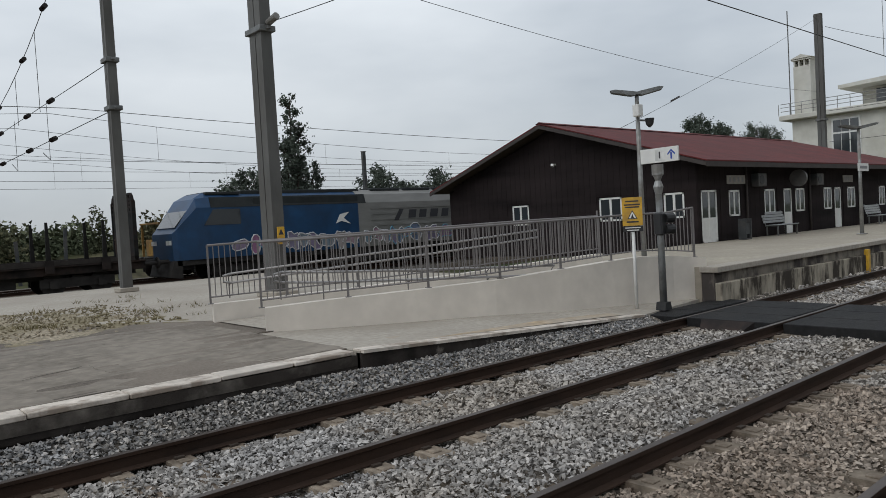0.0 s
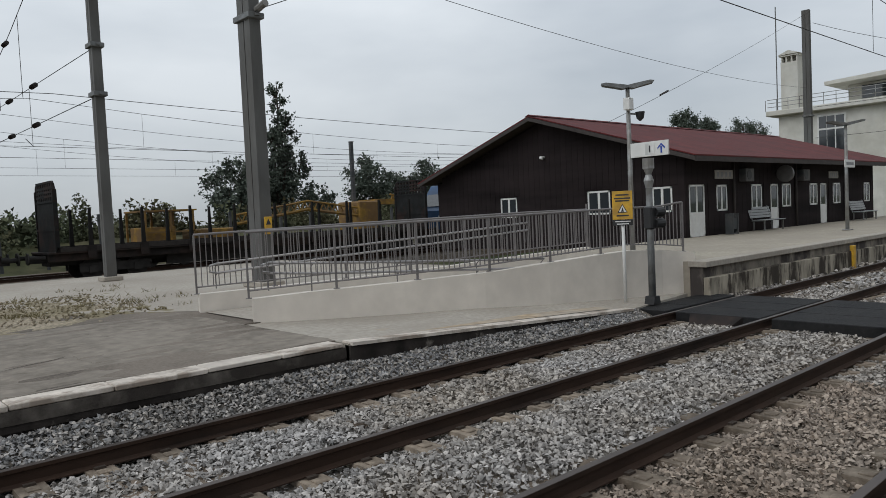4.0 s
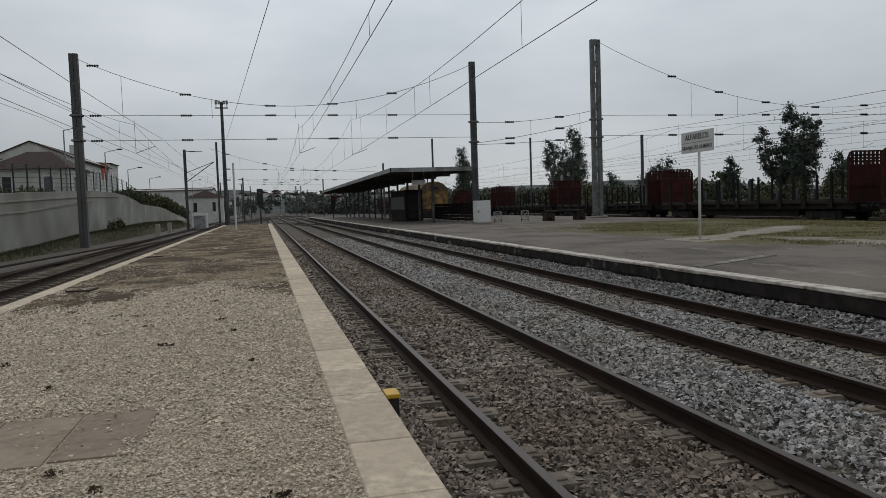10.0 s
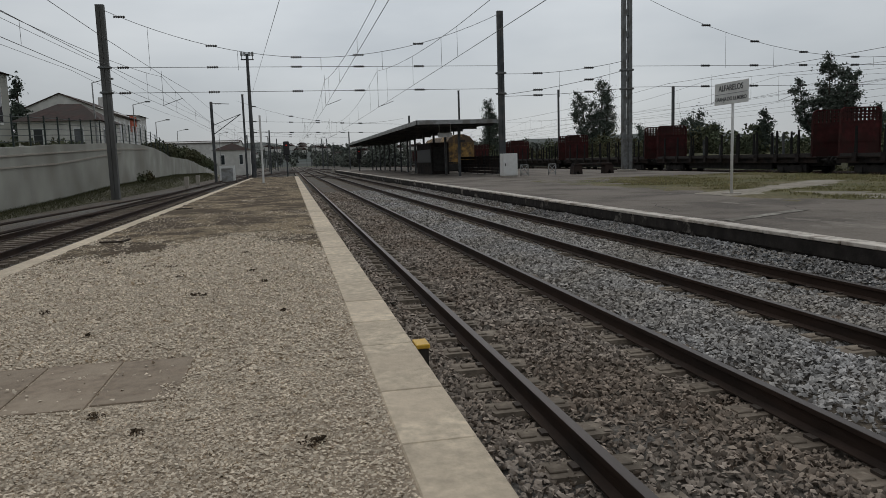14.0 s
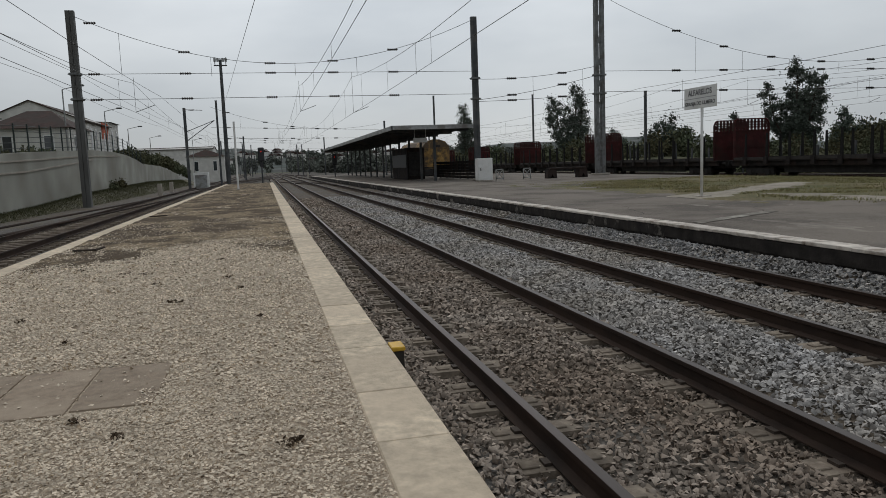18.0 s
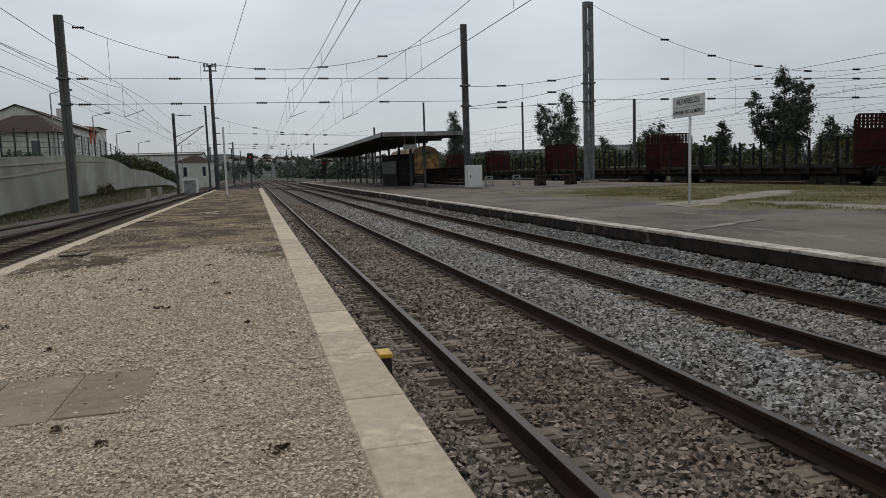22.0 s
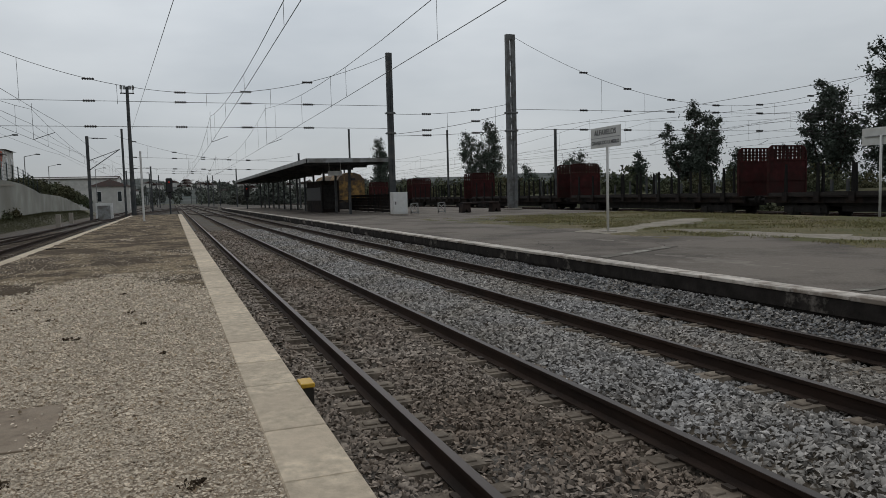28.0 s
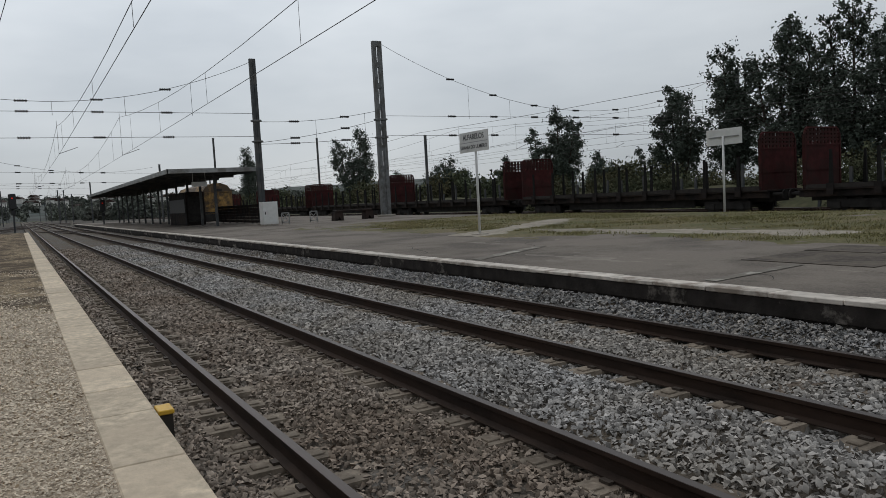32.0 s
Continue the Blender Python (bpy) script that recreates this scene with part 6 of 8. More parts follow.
t = thing("warning_sign", "yellow warning sign with a triangle on a thin white post", "sign", pose(12.45, 6.72, 0.05, 0, 0, -57))
part("post", Shape().tube((0, 0, 0), (0, 0, 2.1), 0.035, n=10), M_white, t, smooth=True)
part("panel", Shape().box(-0.20, 0.20, -0.06, -0.04, 1.72, 2.30, c=0.004), M_yellow, t)
part("black_panel", Shape().box(-0.20, 0.20, -0.06, -0.04, 1.60, 1.715, c=0.004), M_black, t)
part("triangle", Shape().prism([(-0.10, 1.86), (0.10, 1.86), (0.0, 2.04)], -0.064, -0.061, "y"), M_print, t)
part("triangle_field", Shape().prism([(-0.075, 1.875), (0.075, 1.875), (0.0, 2.01)], -0.067, -0.064, "y"), M_white, t)
part("flash", Shape().prism([(-0.03, 1.88), (0.03, 1.88), (0.0, 1.97)], -0.070, -0.067, "y"), M_print, t)
for z, w in ((2.22, 0.13), (2.15, 0.16), (2.10, 0.14), (1.80, 0.12)):
    part("text_bar", Shape().box(-w, w, -0.064, -0.061, z - 0.014, z + 0.014), M_print, t)
for z, w in ((1.68, 0.15), (1.63, 0.12)):
    part("text_bar", Shape().box(-w, w, -0.064, -0.061, z - 0.01, z + 0.01), M_white, t)

t = thing("crossing_signal", "dark grey crossing signal post with a bell and hooded lamps", "signal", pose(12.75, 6.28, 0.03))
part("pole", Shape().tube((0, 0, 0), (0, 0, 2.35), 0.075, 0.065, n=12), M_steel, t, smooth=True)
part("foot", Shape().prism([(-0.13, 0), (0.13, 0), (0.085, 0.16), (-0.085, 0.16)], -0.11, 0.11, "y"), M_black, t)
part("bell", Shape().tube((0, 0, 2.35), (0, 0, 2.5), 0.065, 0.10, n=12).tube((0, 0, 2.5), (0, 0, 2.62), 0.10, 0.06, n=12).tube((0, 0, 2.62), (0, 0, 2.74), 0.05, 0.10, n=12).tube((0, 0, 2.74), (0, 0, 2.95), 0.115, n=12), M_steel_light, t, "grey bell housing")
part("lamp_box", Shape().box(-0.10, 0.08, -0.10, 0.10, 1.52, 1.98, c=0.03), M_black, t)
for z in (1.63, 1.86):
    part("lamp_hood", Shape().tube((0.05, -0.08, z), (0.24, -0.14, z), 0.095, 0.105, n=12), M_black, t)
t = thing("edge_post", "short yellow steel post at the raised platform edge", "post", pose(23.2, 6.0, 0.0))
part("post", Shape().box(-0.09, 0.09, -0.06, 0.06, -0.2, 0.55, c=0.01), M_yellow, t)
M_darkyellow = mat("dark_yellow_paint", (0.10, 0.065, 0.02), 0.8, var=0.3, scale=8, bump=0.1, second=(0.03, 0.024, 0.018), sscale=4, samt=0.6)
t = thing("edge_bracket", "yellow painted steel bracket below the platform edge", "bracket", pose(-6.70, -0.87, 0.0))
part("plate", Shape().box(-0.10, 0.10, -0.07, 0.04, 0.36, 0.395, c=0.006), M_yellow, t)
part("stem", Shape().box(-0.09, 0.085, -0.07, 0.03, -0.24, 0.36), M_darkyellow, t, "dark stem under the yellow plate")

# benches, air units and signs on the station front
M_benchsteel = mat("brushed_bench_steel", (0.40, 0.41, 0.42), 0.42, 0.6, var=0.1, scale=6, bump=0.03)


def bench(x, y, turn):
    t = thing("platform_bench", "galvanised steel platform bench with a leaning slatted back", "bench", pose(x, y, HZ, 0, 0, turn), "platform benches")
    for k in range(5):
        part("seat_slat", Shape().box(-0.9, 0.9, -0.30 + 0.11 * k, -0.21 + 0.11 * k, 0.42, 0.445, c=0.006), M_benchsteel, t)
    for k in range(4):
        part("back_slat", Shape().box(-0.9, 0.9, 0.30 + 0.035 * k, 0.325 + 0.035 * k, 0.52 + 0.115 * k, 0.62 + 0.115 * k, c=0.006), M_benchsteel, t)
    for sx in (-0.78, 0.78):
        part("leg", Shape().box(sx - 0.02, sx + 0.02, -0.26, -0.21, 0.0, 0.42).box(sx - 0.02, sx + 0.02, 0.20, 0.25, 0.0, 0.42).box(sx - 0.02, sx + 0.02, -0.28, 0.3, 0.38, 0.42).tube((sx, 0.27, 0.4), (sx, 0.45, 1.02), 0.022, n=6), M_steel, t)


bench(30.2, 11.55, -3)
bench(40.6, 11.2, -3)
# bin takes a dark material to stand in for shade below the overhang
t = thing("litter_bin", "small grey litter bin on the platform", "bin", pose(26.9, 11.5, HZ))
part("frame", Shape().box(-0.2, 0.2, -0.15, 0.15, 0.0, 0.04).box(-0.22, -0.18, -0.16, 0.16, 0, 0.8).box(0.18, 0.22, -0.16, 0.16, 0, 0.8), M_mast_dark, t)
part("bucket", Shape().box(-0.15, 0.15, -0.12, 0.12, 0.2, 0.62), M_mast_dark, t)
# unit cases are coloured dark for the shade of the deep eaves
for x in (28.9, 34.6):
    t = thing("air_unit", "air conditioning unit on the dark wall, eave shade in its colour", "air conditioner", pose(x, BY0, 3.05), "air units")
    part("case", Shape().box(-0.36, 0.36, -0.34, -0.03, -0.26, 0.26, c=0.02), M_mast_dark, t)
    part("fan_grille", Shape().tube((-0.08, -0.345, 0), (-0.08, -0.355, 0), 0.2, n=16), M_black, t)
for x, w in ((27.3, 0.78), (38.6, 0.6)):
    t = thing("wall_sign", "faded pale sign fixed to the dark station wall", "sign", pose(x, BY0 - 0.03, 3.08), "wall signs")
    part("panel", Shape().box(-w, w, -0.04, 0.0, -0.17, 0.17, c=0.006), mat("faded_panel", (0.30, 0.28, 0.25), 0.7), t)
    for k in range(4):
        part("symbol_bar", Shape().box(-w * 0.8 + k * w * 0.42, -w * 0.8 + k * w * 0.42 + 0.14, -0.045, -0.041, -0.09, 0.09), M_print_grey, t)
t = thing("wall_clock", "round two-faced station clock on a bracket", "clock", pose(32.0, BY0 - 0.45, 3.1))
part("case", Shape().tube((-0.07, 0, 0), (0.07, 0, 0), 0.36, n=24), mat("clock_case", (0.10, 0.095, 0.09), 0.5), t, smooth=False)
part("bracket", Shape().box(-0.03, 0.03, 0.3, 0.45, -0.03, 0.03), M_black, t)
for x in (28.0, 34.0):
    t = thing("downpipe", "dark downpipe on the station wall", "pipe", pose(x, BY0 - 0.09, HZ), "downpipes")
    part("pipe", Shape().tube((0, 0, 0), (0, 0, 2.9), 0.05, n=8), M_fascia, t, smooth=True)

# ---- white signal box beyond the station ----
sbx = thing("signal_box_building", "cream white signal box with a roof terrace and chimney tower", "building", pose(66, 0, 0), kind="structure")
M_cream = mat("cream_render", (0.62, 0.61, 0.56), 0.85, var=0.06, scale=1.2, bump=0.05, second=(0.5, 0.48, 0.42), sscale=0.4, samt=0.3, sharp=0.3)
part("wall", Shape().box(0, 14, 16.75, 26.1, BED, 9.3), M_cream, sbx)
part("terrace_slab", Shape().box(-0.8, 15, 15.9, 26.9, 9.3, 9.75, c=0.05), M_cream, sbx)
part("upper_cabin", Shape().box(3.5, 13, 14.9, 21.5, 9.75, 11.6), M_cream, sbx)
part("cabin_roof", Shape().prism([(12.0, 11.9), (22.6, 11.55), (22.6, 11.85), (12.0, 12.35)], 1.0, 15, "x"), M_cream, sbx)
part("cabin_window", Shape().box(3.4, 3.5, 15.3, 17.4, 10.2, 11.4).box(3.4, 3.5, 18.2, 20.4, 10.3, 11.4), M_glass, sbx)
ch = part("chimney", Shape().box(0.4, 1.9, 24.55, 26.0, 9.75, 14.0), M_cream, sbx, "pale square chimney tower")
part("chimney_cap", Shape().box(0.3, 2.0, 24.45, 26.1, 14.5, 14.65).prism([(24.3, 14.65), (26.2, 14.65), (25.25, 15.0)], 0.2, 2.1, "x"), M_cream, ch)
for yy in (24.6, 25.05, 25.5, 25.9):
    part("chimney_pier", Shape().box(0.4, 1.9, yy - 0.06, yy + 0.06, 14.0, 14.5), M_cream, ch)
part("aerial", Shape().tube((0.3, 26.3, 9.7), (0.3, 26.3, 19), 0.05, n=5), M_steel, sbx)
for yy in [16.2 + 0.98 * k for k in range(12)]:
    part("terrace_post", Shape().tube((-0.6, yy, 9.75), (-0.6, yy, 10.75), 0.03, n=5), M_steel_light, sbx)
for zz in (10.1, 10.45, 10.75):
    part("terrace_rail", Shape().tube((-0.6, 16.1, zz), (-0.6, 26.8, zz), 0.03, n=5).tube((-0.6, 16.1, zz), (14.5, 16.1, zz), 0.03, n=5), M_steel_light, sbx)
wn_ = part("window", Shape().box(-0.06, 0.02, 20.55, 22.85, 5.4, 8.95), M_white, sbx)
for a, b in ((20.7, 21.35), (21.45, 22.05), (22.1, 22.7)):
    part("pane", Shape().box(-0.08, -0.03, a, b, 7.8, 8.8), M_glass, wn_)
    part("pane", Shape().box(-0.08, -0.03, a, b, 5.5, 7.65), M_glass, wn_)
for xx, zz, ww, hh in ((1.2, 7.2, 0.9, 0.9), (2.4, 7.2, 0.9, 0.9), (1.2, 2.0, 0.9, 2.1), (2.4, 2.0, 0.9, 2.1), (6, 6.5, 1.5, 1.6), (9, 6.5, 1.5, 1.6)):
    w_ = part("window", Shape().box(xx - 0.05, xx + ww + 0.05, 16.68, 16.76, zz - 0.05, zz + hh + 0.05), M_white, sbx)
    part("pane", Shape().box(xx + 0.05, xx + ww - 0.05, 16.66, 16.70, zz + 0.05, zz + hh - 0.05), M_glass, w_)
part("drain_pipe", Shape().tube((-0.1, 16.9, 0), (-0.1, 16.9, 9.2), 0.06, n=6), M_steel_light, sbx)

# ---- transformer tower behind the freight yard ----
tw = thing("transformer_tower", "tall white rendered tower with stacked windows and a blue door", "building", pose(-10.46, 47, BED + 1.27))
part("wall", Shape().box(-2.1, 2.1, 0, 3.4, -0.9, 6.05), M_white, tw)
part("cornice", Shape().box(-2.2, 2.2, -0.1, 3.5, 5.8, 6.15), M_white, tw)
part("roof", Shape().prism([(-2.25, 6.15), (2.25, 6.15), (1.9, 6.4), (-1.9, 6.4)], -0.15, 3.55, "y"), M_fascia, tw)
for z0, z1 in ((4.5, 5.65), (3.0, 4.3), (2.35, 2.9)):
    part("window", Shape().box(-0.30, 0.05, -0.03, 0.05, z0, z1), M_glass, tw)
for z in (4.38, 2.95):
    part("window_sill", Shape().box(-0.4, 0.15, -0.08, 0.05, z, z + 0.05), M_white, tw)
part("door", Shape().box(-0.6, 0.6, -0.05, 0.05, 0.1, 2.0), mat("blue_door", (0.02, 0.06, 0.16), 0.6), tw, "dark blue door")
part("door_canopy", Shape().box(-0.75, 0.75, -0.3, 0.05, 2.05, 2.15), M_white, tw)

# ---- platform canopy ----
cn = thing("platform_canopy", "long flat canopy on dark steel posts along the platform", "shelter", pose(0, 0.45, FZ + 0.07), kind="structure")
part("roof", Shape().box(-121, -55.6, 7.25, 13.9, 4.0, 4.14), M_ldark, cn)
part("fascia", Shape().box(-121, -55.5, 7.18, 7.26, 3.92, 4.24), M_steel_light, cn, "pale grey metal fascia")
part("fascia", Shape().box(-55.6, -55.5, 7.18, 13.95, 3.92, 4.24), M_steel_light, cn, "pale grey metal fascia")
x = -58.0
while x > -121:
    for yy in (11.0,):
        part("post", Shape().box(x - 0.09, x + 0.09, yy - 0.09, yy + 0.09, -0.07, 4.0), M_mast_dark, cn)
    part("beam", Shape().box(x - 0.06, x + 0.06, 7.4, 13.8, 3.82, 4.0), M_mast_dark, cn)
    x -= 5.2
part("hanging_sign", Shape().box(-57.5, -57.4, 9.2, 10.3, 3.0, 3.35).tube((-57.45, 9.3, 3.35), (-57.45, 9.3, 4.0), 0.02, n=5).tube((-57.45, 10.2, 3.35), (-57.45, 10.2, 4.0), 0.02, n=5), M_white, cn, "white hanging sign")
t = thing("waiting_shelter", "dark waiting booth under the platform canopy", "shelter", pose(-71, 11.75, FZ))
part("wall", Shape().box(-4, 4, -0.8, 0.8, 0, 2.9, c=0.03), M_deck, t)
part("window_band", Shape().box(-3.6, 3.6, -0.84, -0.78, 1.1, 2.3), M_black, t)
part("end_panel", Shape().box(4.0, 4.04, -0.66, 0.66, 0.3, 2.5, c=0.01), M_under, t)
t = thing("board_fence", "low dark board fence along the back of the platform", "fence", pose(-57, 14.45, FZ))
for k in range(7):
    part("post", Shape().box(-0.06, 0.06, -0.06, 0.06, 0, 1.55), M_mast_dark, t, m=pose(-2.4 * k, 0.06, 0))
for k in range(6):
    part("board", Shape().box(-14.6, 0.1, -0.03, 0.0, 0.06 + 0.245 * k, 0.28 + 0.245 * k), M_deck, t)
t = thing("equipment_cabinet", "white steel equipment cabinet beside the mast", "cabinet", pose(-50.1, 13.1, FZ))
part("body", Shape().box(-0.4, 0.4, -0.52, 0.52, 0.1, 1.62, c=0.02), M_white, t)
part("plinth", Shape().box(-0.38, 0.38, -0.5, 0.5, 0.0, 0.1), M_newconc, t)
part("door", Shape().box(0.40, 0.415, -0.46, 0.46, 0.2, 1.5), M_white, t)
part("handle", Shape().box(0.415, 0.44, -0.38, -0.33, 0.75, 0.95), M_black, t)
t = thing("platform_slab_seat", "low brown concrete seat on arched supports", "bench", pose(-50.75, 19.75, FZ))
part("slab", Shape().box(-0.4, 0.4, -1.6, 1.2, 0.62, 0.75, c=0.02), M_deck, t)
for yy in (-1.4, 1.0):
    part("support", Shape().prism([(yy - 0.35, 0), (yy - 0.15, 0), (yy, 0.3), (yy + 0.15, 0), (yy + 0.35, 0), (yy + 0.3, 0.62), (yy - 0.3, 0.62)], -0.35, 0.35, "x"), M_deck, t)
for yy in (14.7, 16.8):
    t = thing("lattice_guard", "small pale perforated guard plate on the platform", "guard", pose(-51.5, yy, FZ), "guard plates")
    part("plate", Shape().box(-0.03, 0.03, -0.3, 0.3, 0.1, 0.16).box(-0.03, 0.03, -0.3, 0.3, 0.75, 0.82).box(-0.03, 0.03, -0.3, -0.24, 0, 0.82).box(-0.03, 0.03, 0.24, 0.3, 0, 0.82), M_steel_light, t)
    part("lattice", Shape().tube((0, -0.27, 0.13), (0, 0.27, 0.78), 0.025, n=4).tube((0, 0.27, 0.13), (0, -0.27, 0.78), 0.025, n=4), M_steel_light, t)

# ---- parked yellow machines ----
t = thing("yellow_inspection_car", "parked yellow rail inspection car with a rounded roof", "rail vehicle", pose(-80.5, 16.85, 0))
part("body", Shape().prism([(-1.55, 1.2), (1.55, 1.2), (1.55, 3.6), (1.1, 4.2), (0.4, 4.45), (-0.4, 4.45), (-1.1, 4.2), (-1.55, 3.6)], -14, 0, "x"), M_yellow_car, t)
part("end_door", Shape().box(0.0, 0.04, -0.92, -0.02, 1.4, 3.4), M_yellow_car, t)
part("end_door", Shape().box(0.0, 0.04, 0.02, 0.92, 1.4, 3.4), M_yellow_car, t)
part("end_window", Shape().box(0.0, 0.05, -0.3, 0.5, 3.62, 3.84), M_under, t)
part("roof_rib", Shape().box(0.0, 0.07, -1.3, 1.3, 3.46, 3.54), M_yellow_car, t)
part("underframe", Shape().box(-14, 0.2, -1.4, 1.4, 0.5, 1.2), M_under, t)
part("stripe", Shape().box(0.0, 0.03, -1.5, 1.5, 1.25, 1.45), M_under, t)
bogie(t, -2.5)
bogie(t, -11.5)
track("track_stub", 16.85, -140, -80.2, (-82, -81), "short stub track behind the canopy", M_railtop, False)

t = thing("track_machine", "parked yellow track-laying machine with a long low boom", "rail vehicle", pose(0, 37.0, 0))
part("chassis", Shape().box(12.6, 44, -1.35, 1.35, 0.75, 1.15), M_under, t)
for xx in (13.4, 14.7, 15.9):
    for yy in (-1.35, 1.35):
        part("cab_post", Shape().box(xx - 0.05, xx + 0.05, yy - 0.05, yy + 0.05, 1.15, 2.85), M_yellow_worn, t)
part("cab_roof", Shape().box(13.3, 16.1, -1.42, 1.42, 2.85, 2.93), M_yellow_worn, t)
part("cab", Shape().box(13.5, 15.0, -1.2, 1.2, 1.15, 2.05, c=0.03), M_yellow_worn, t)
part("guard_rail", Shape().box(13.4, 15.95, -1.4, -1.36, 1.75, 1.82), M_yellow_worn, t)
part("engine_hood", Shape().box(16.3, 18.4, -1.2, 1.2, 1.15, 1.85, c=0.06), M_yellow_worn, t)


def boom(p, q, r=0.10):
    p, q = Vector(p), Vector(q)
    b = part("boom", Shape().tube(p, q, r, n=6).tube(p + Vector((0, 0, 0.5)), q + Vector((0, 0, 0.5)), r * 0.7, n=6), M_yellow_worn, t)
    n = 10
    for k in range(n):
        part("lattice_bar", Shape().tube(p.lerp(q, k / n), p.lerp(q, (k + 0.5) / n) + Vector((0, 0, 0.5)), 0.05, n=4).tube(p.lerp(q, (k + 0.5) / n) + Vector((0, 0, 0.5)), p.lerp(q, (k + 1) / n), 0.05, n=4), M_yellow_worn, b)


boom((18.4, -1.0, 2.0), (23.2, -1.0, 2.7))
boom((23.2, -1.0, 2.7), (27.5, -1.0, 2.1))
boom((29.5, -1.0, 3.0), (33.2, -1.0, 1.9))
boom((34.2, -1.0, 1.8), (37.0, -1.0, 3.0))
part("turret", Shape().box(26.8, 28.4, -1.2, 1.2, 1.2, 3.1, c=0.08), M_yellow_worn, t)
part("frame", Shape().box(28.4, 31.0, -1.1, 1.1, 2.85, 3.2), M_yellow_worn, t)
part("end_frame", Shape().box(36.8, 37.2, -1.1, 1.1, 1.2, 3.3), M_yellow_worn, t)
for x in (14.6, 22, 29, 36, 42):
    bogie(t, x)

# ---- signals and posts down the line ----
def rail_signal(x, y, z, h, label):
    t = thing("rail_signal", label, "signal", pose(x, y, z), "rail signals")
    part("post", Shape().tube((0, 0, 0), (0, 0, h), 0.09, n=8), M_mast_dark, t)
    part("head", Shape().box(0.0, 0.25, -0.35, 0.35, h - 1.6, h, c=0.1), M_black, t)
    part("red_lamp", Shape().tube((0.25, 0, h - 0.45), (0.28, 0, h - 0.45), 0.08, n=12), M_signal_red, t, "lit red lamp")
    part("marker", Shape().box(0.05, 0.15, -0.2, 0.2, h - 2.2, h - 1.7), M_black, t)


rail_signal(-88, -2.07, BED, 5.0, "dark railway signal showing red at the platform end")
rail_signal(-108, 8.15, FZ, 3.3, "dark railway signal showing red beside the canopy")
t = thing("marker_pole", "thin white pole standing on the platform", "pole", pose(-58.5, -3.83, PZ))
part("pole", Shape().tube((0, 0, 0), (0, 0, 5.1), 0.075, n=8), M_white, t)
part("foot", Shape().box(-0.15, 0.15, -0.15, 0.15, 0, 0.04), M_newconc, t)
t = thing("relay_cabinet", "grey concrete relay cabinet by the siding", "cabinet", pose(-96.97, -9.5, BED))
part("body", Shape().box(-0.8, 0.8, -0.9, 0.9, 0, 2.4, c=0.03), M_white, t)
part("door", Shape().box(0.8, 0.83, -0.7, 0.7, 0.2, 2.1), M_steel_light, t)
for x, y in ((-75, -11.6), (-160, 7.2), (-86, -11.85)):
    t = thing("marker_stone", "short pale concrete marker post beside the track", "post", pose(x, y, BED), "marker posts")
    part("post", Shape().box(-0.2, 0.2, -0.2, 0.2, 0, 1.5, c=0.03), M_newconc, t)

# ---- retaining wall and houses above it ----
s = Shape()
wt = [(-20, 2.3), (-40.8, 3.03), (-50.5, 3.44), (-66, 3.96), (-76, 4.02), (-82, 3.85), (-87.6, 3.44), (-94.6, 2.72), (-94.7, -0.3)]
s.prism([(x, BED) for x, z in wt[::-1]] + [(x, z) for x, z in wt], -16.05, -15.45, "y")
solid("retaining_wall", s, M_retwall, "tall grey-green rendered retaining wall beside the siding", "wall", "structure")
s = Shape()
for line in ([(-20, 1.9), (-40.5, 2.61), (-49, 2.92), (-63.5, 3.41), (-78, 3.68)], [(-20, 1.5), (-40.3, 2.03), (-48.8, 2.25), (-63.4, 3.0), (-66, 3.2)]):
    s.prism([(x, z - 0.05) for x, z in line[::-1]] + [(x, z + 0.04) for x, z in line], -15.45, -15.37, "y")
solid("wall_band", s, M_newconc, "projecting bands along the retaining wall", "wall", "structure")
s = Shape()
s.prism([(-138, BED), (-95, BED), (-95, 3.2), (-115, 2.9), (-138, 1.5)], -16.9, -16.5, "y")
solid("ramp_wall_far", s, M_retwall, "stained low wall beside the sloping path", "wall", "structure")
s = Shape()
s.prism([(-16.6, BED), (-16.6, 2.5), (-60, 4.5), (-160, 10), (-160, BED)], -98, 40, "x")
solid("upper_terrace", s, M_ground, "raised ground of the street above the retaining wall", "ground", "structure")
fc = thing("wire_fence", "dark green mesh fence on top of the retaining wall", "fence", pose(0, -15.75, 0))
x = -30
while x > -95:
    zt = np.interp(-x, [-a for a, b in wt], [b for a, b in wt])
    part("fence_post", Shape().box(x - 0.04, x + 0.04, -0.04, 0.04, zt - 0.1, zt + 1.7), M_fence, fc)
    x -= 2.6
for k in range(5):
    part("fence_wire", Shape().rope([(a, 0, b + 0.25 + 0.33 * k) for a, b in wt[:8]], 0.018, 4), M_fence, fc)


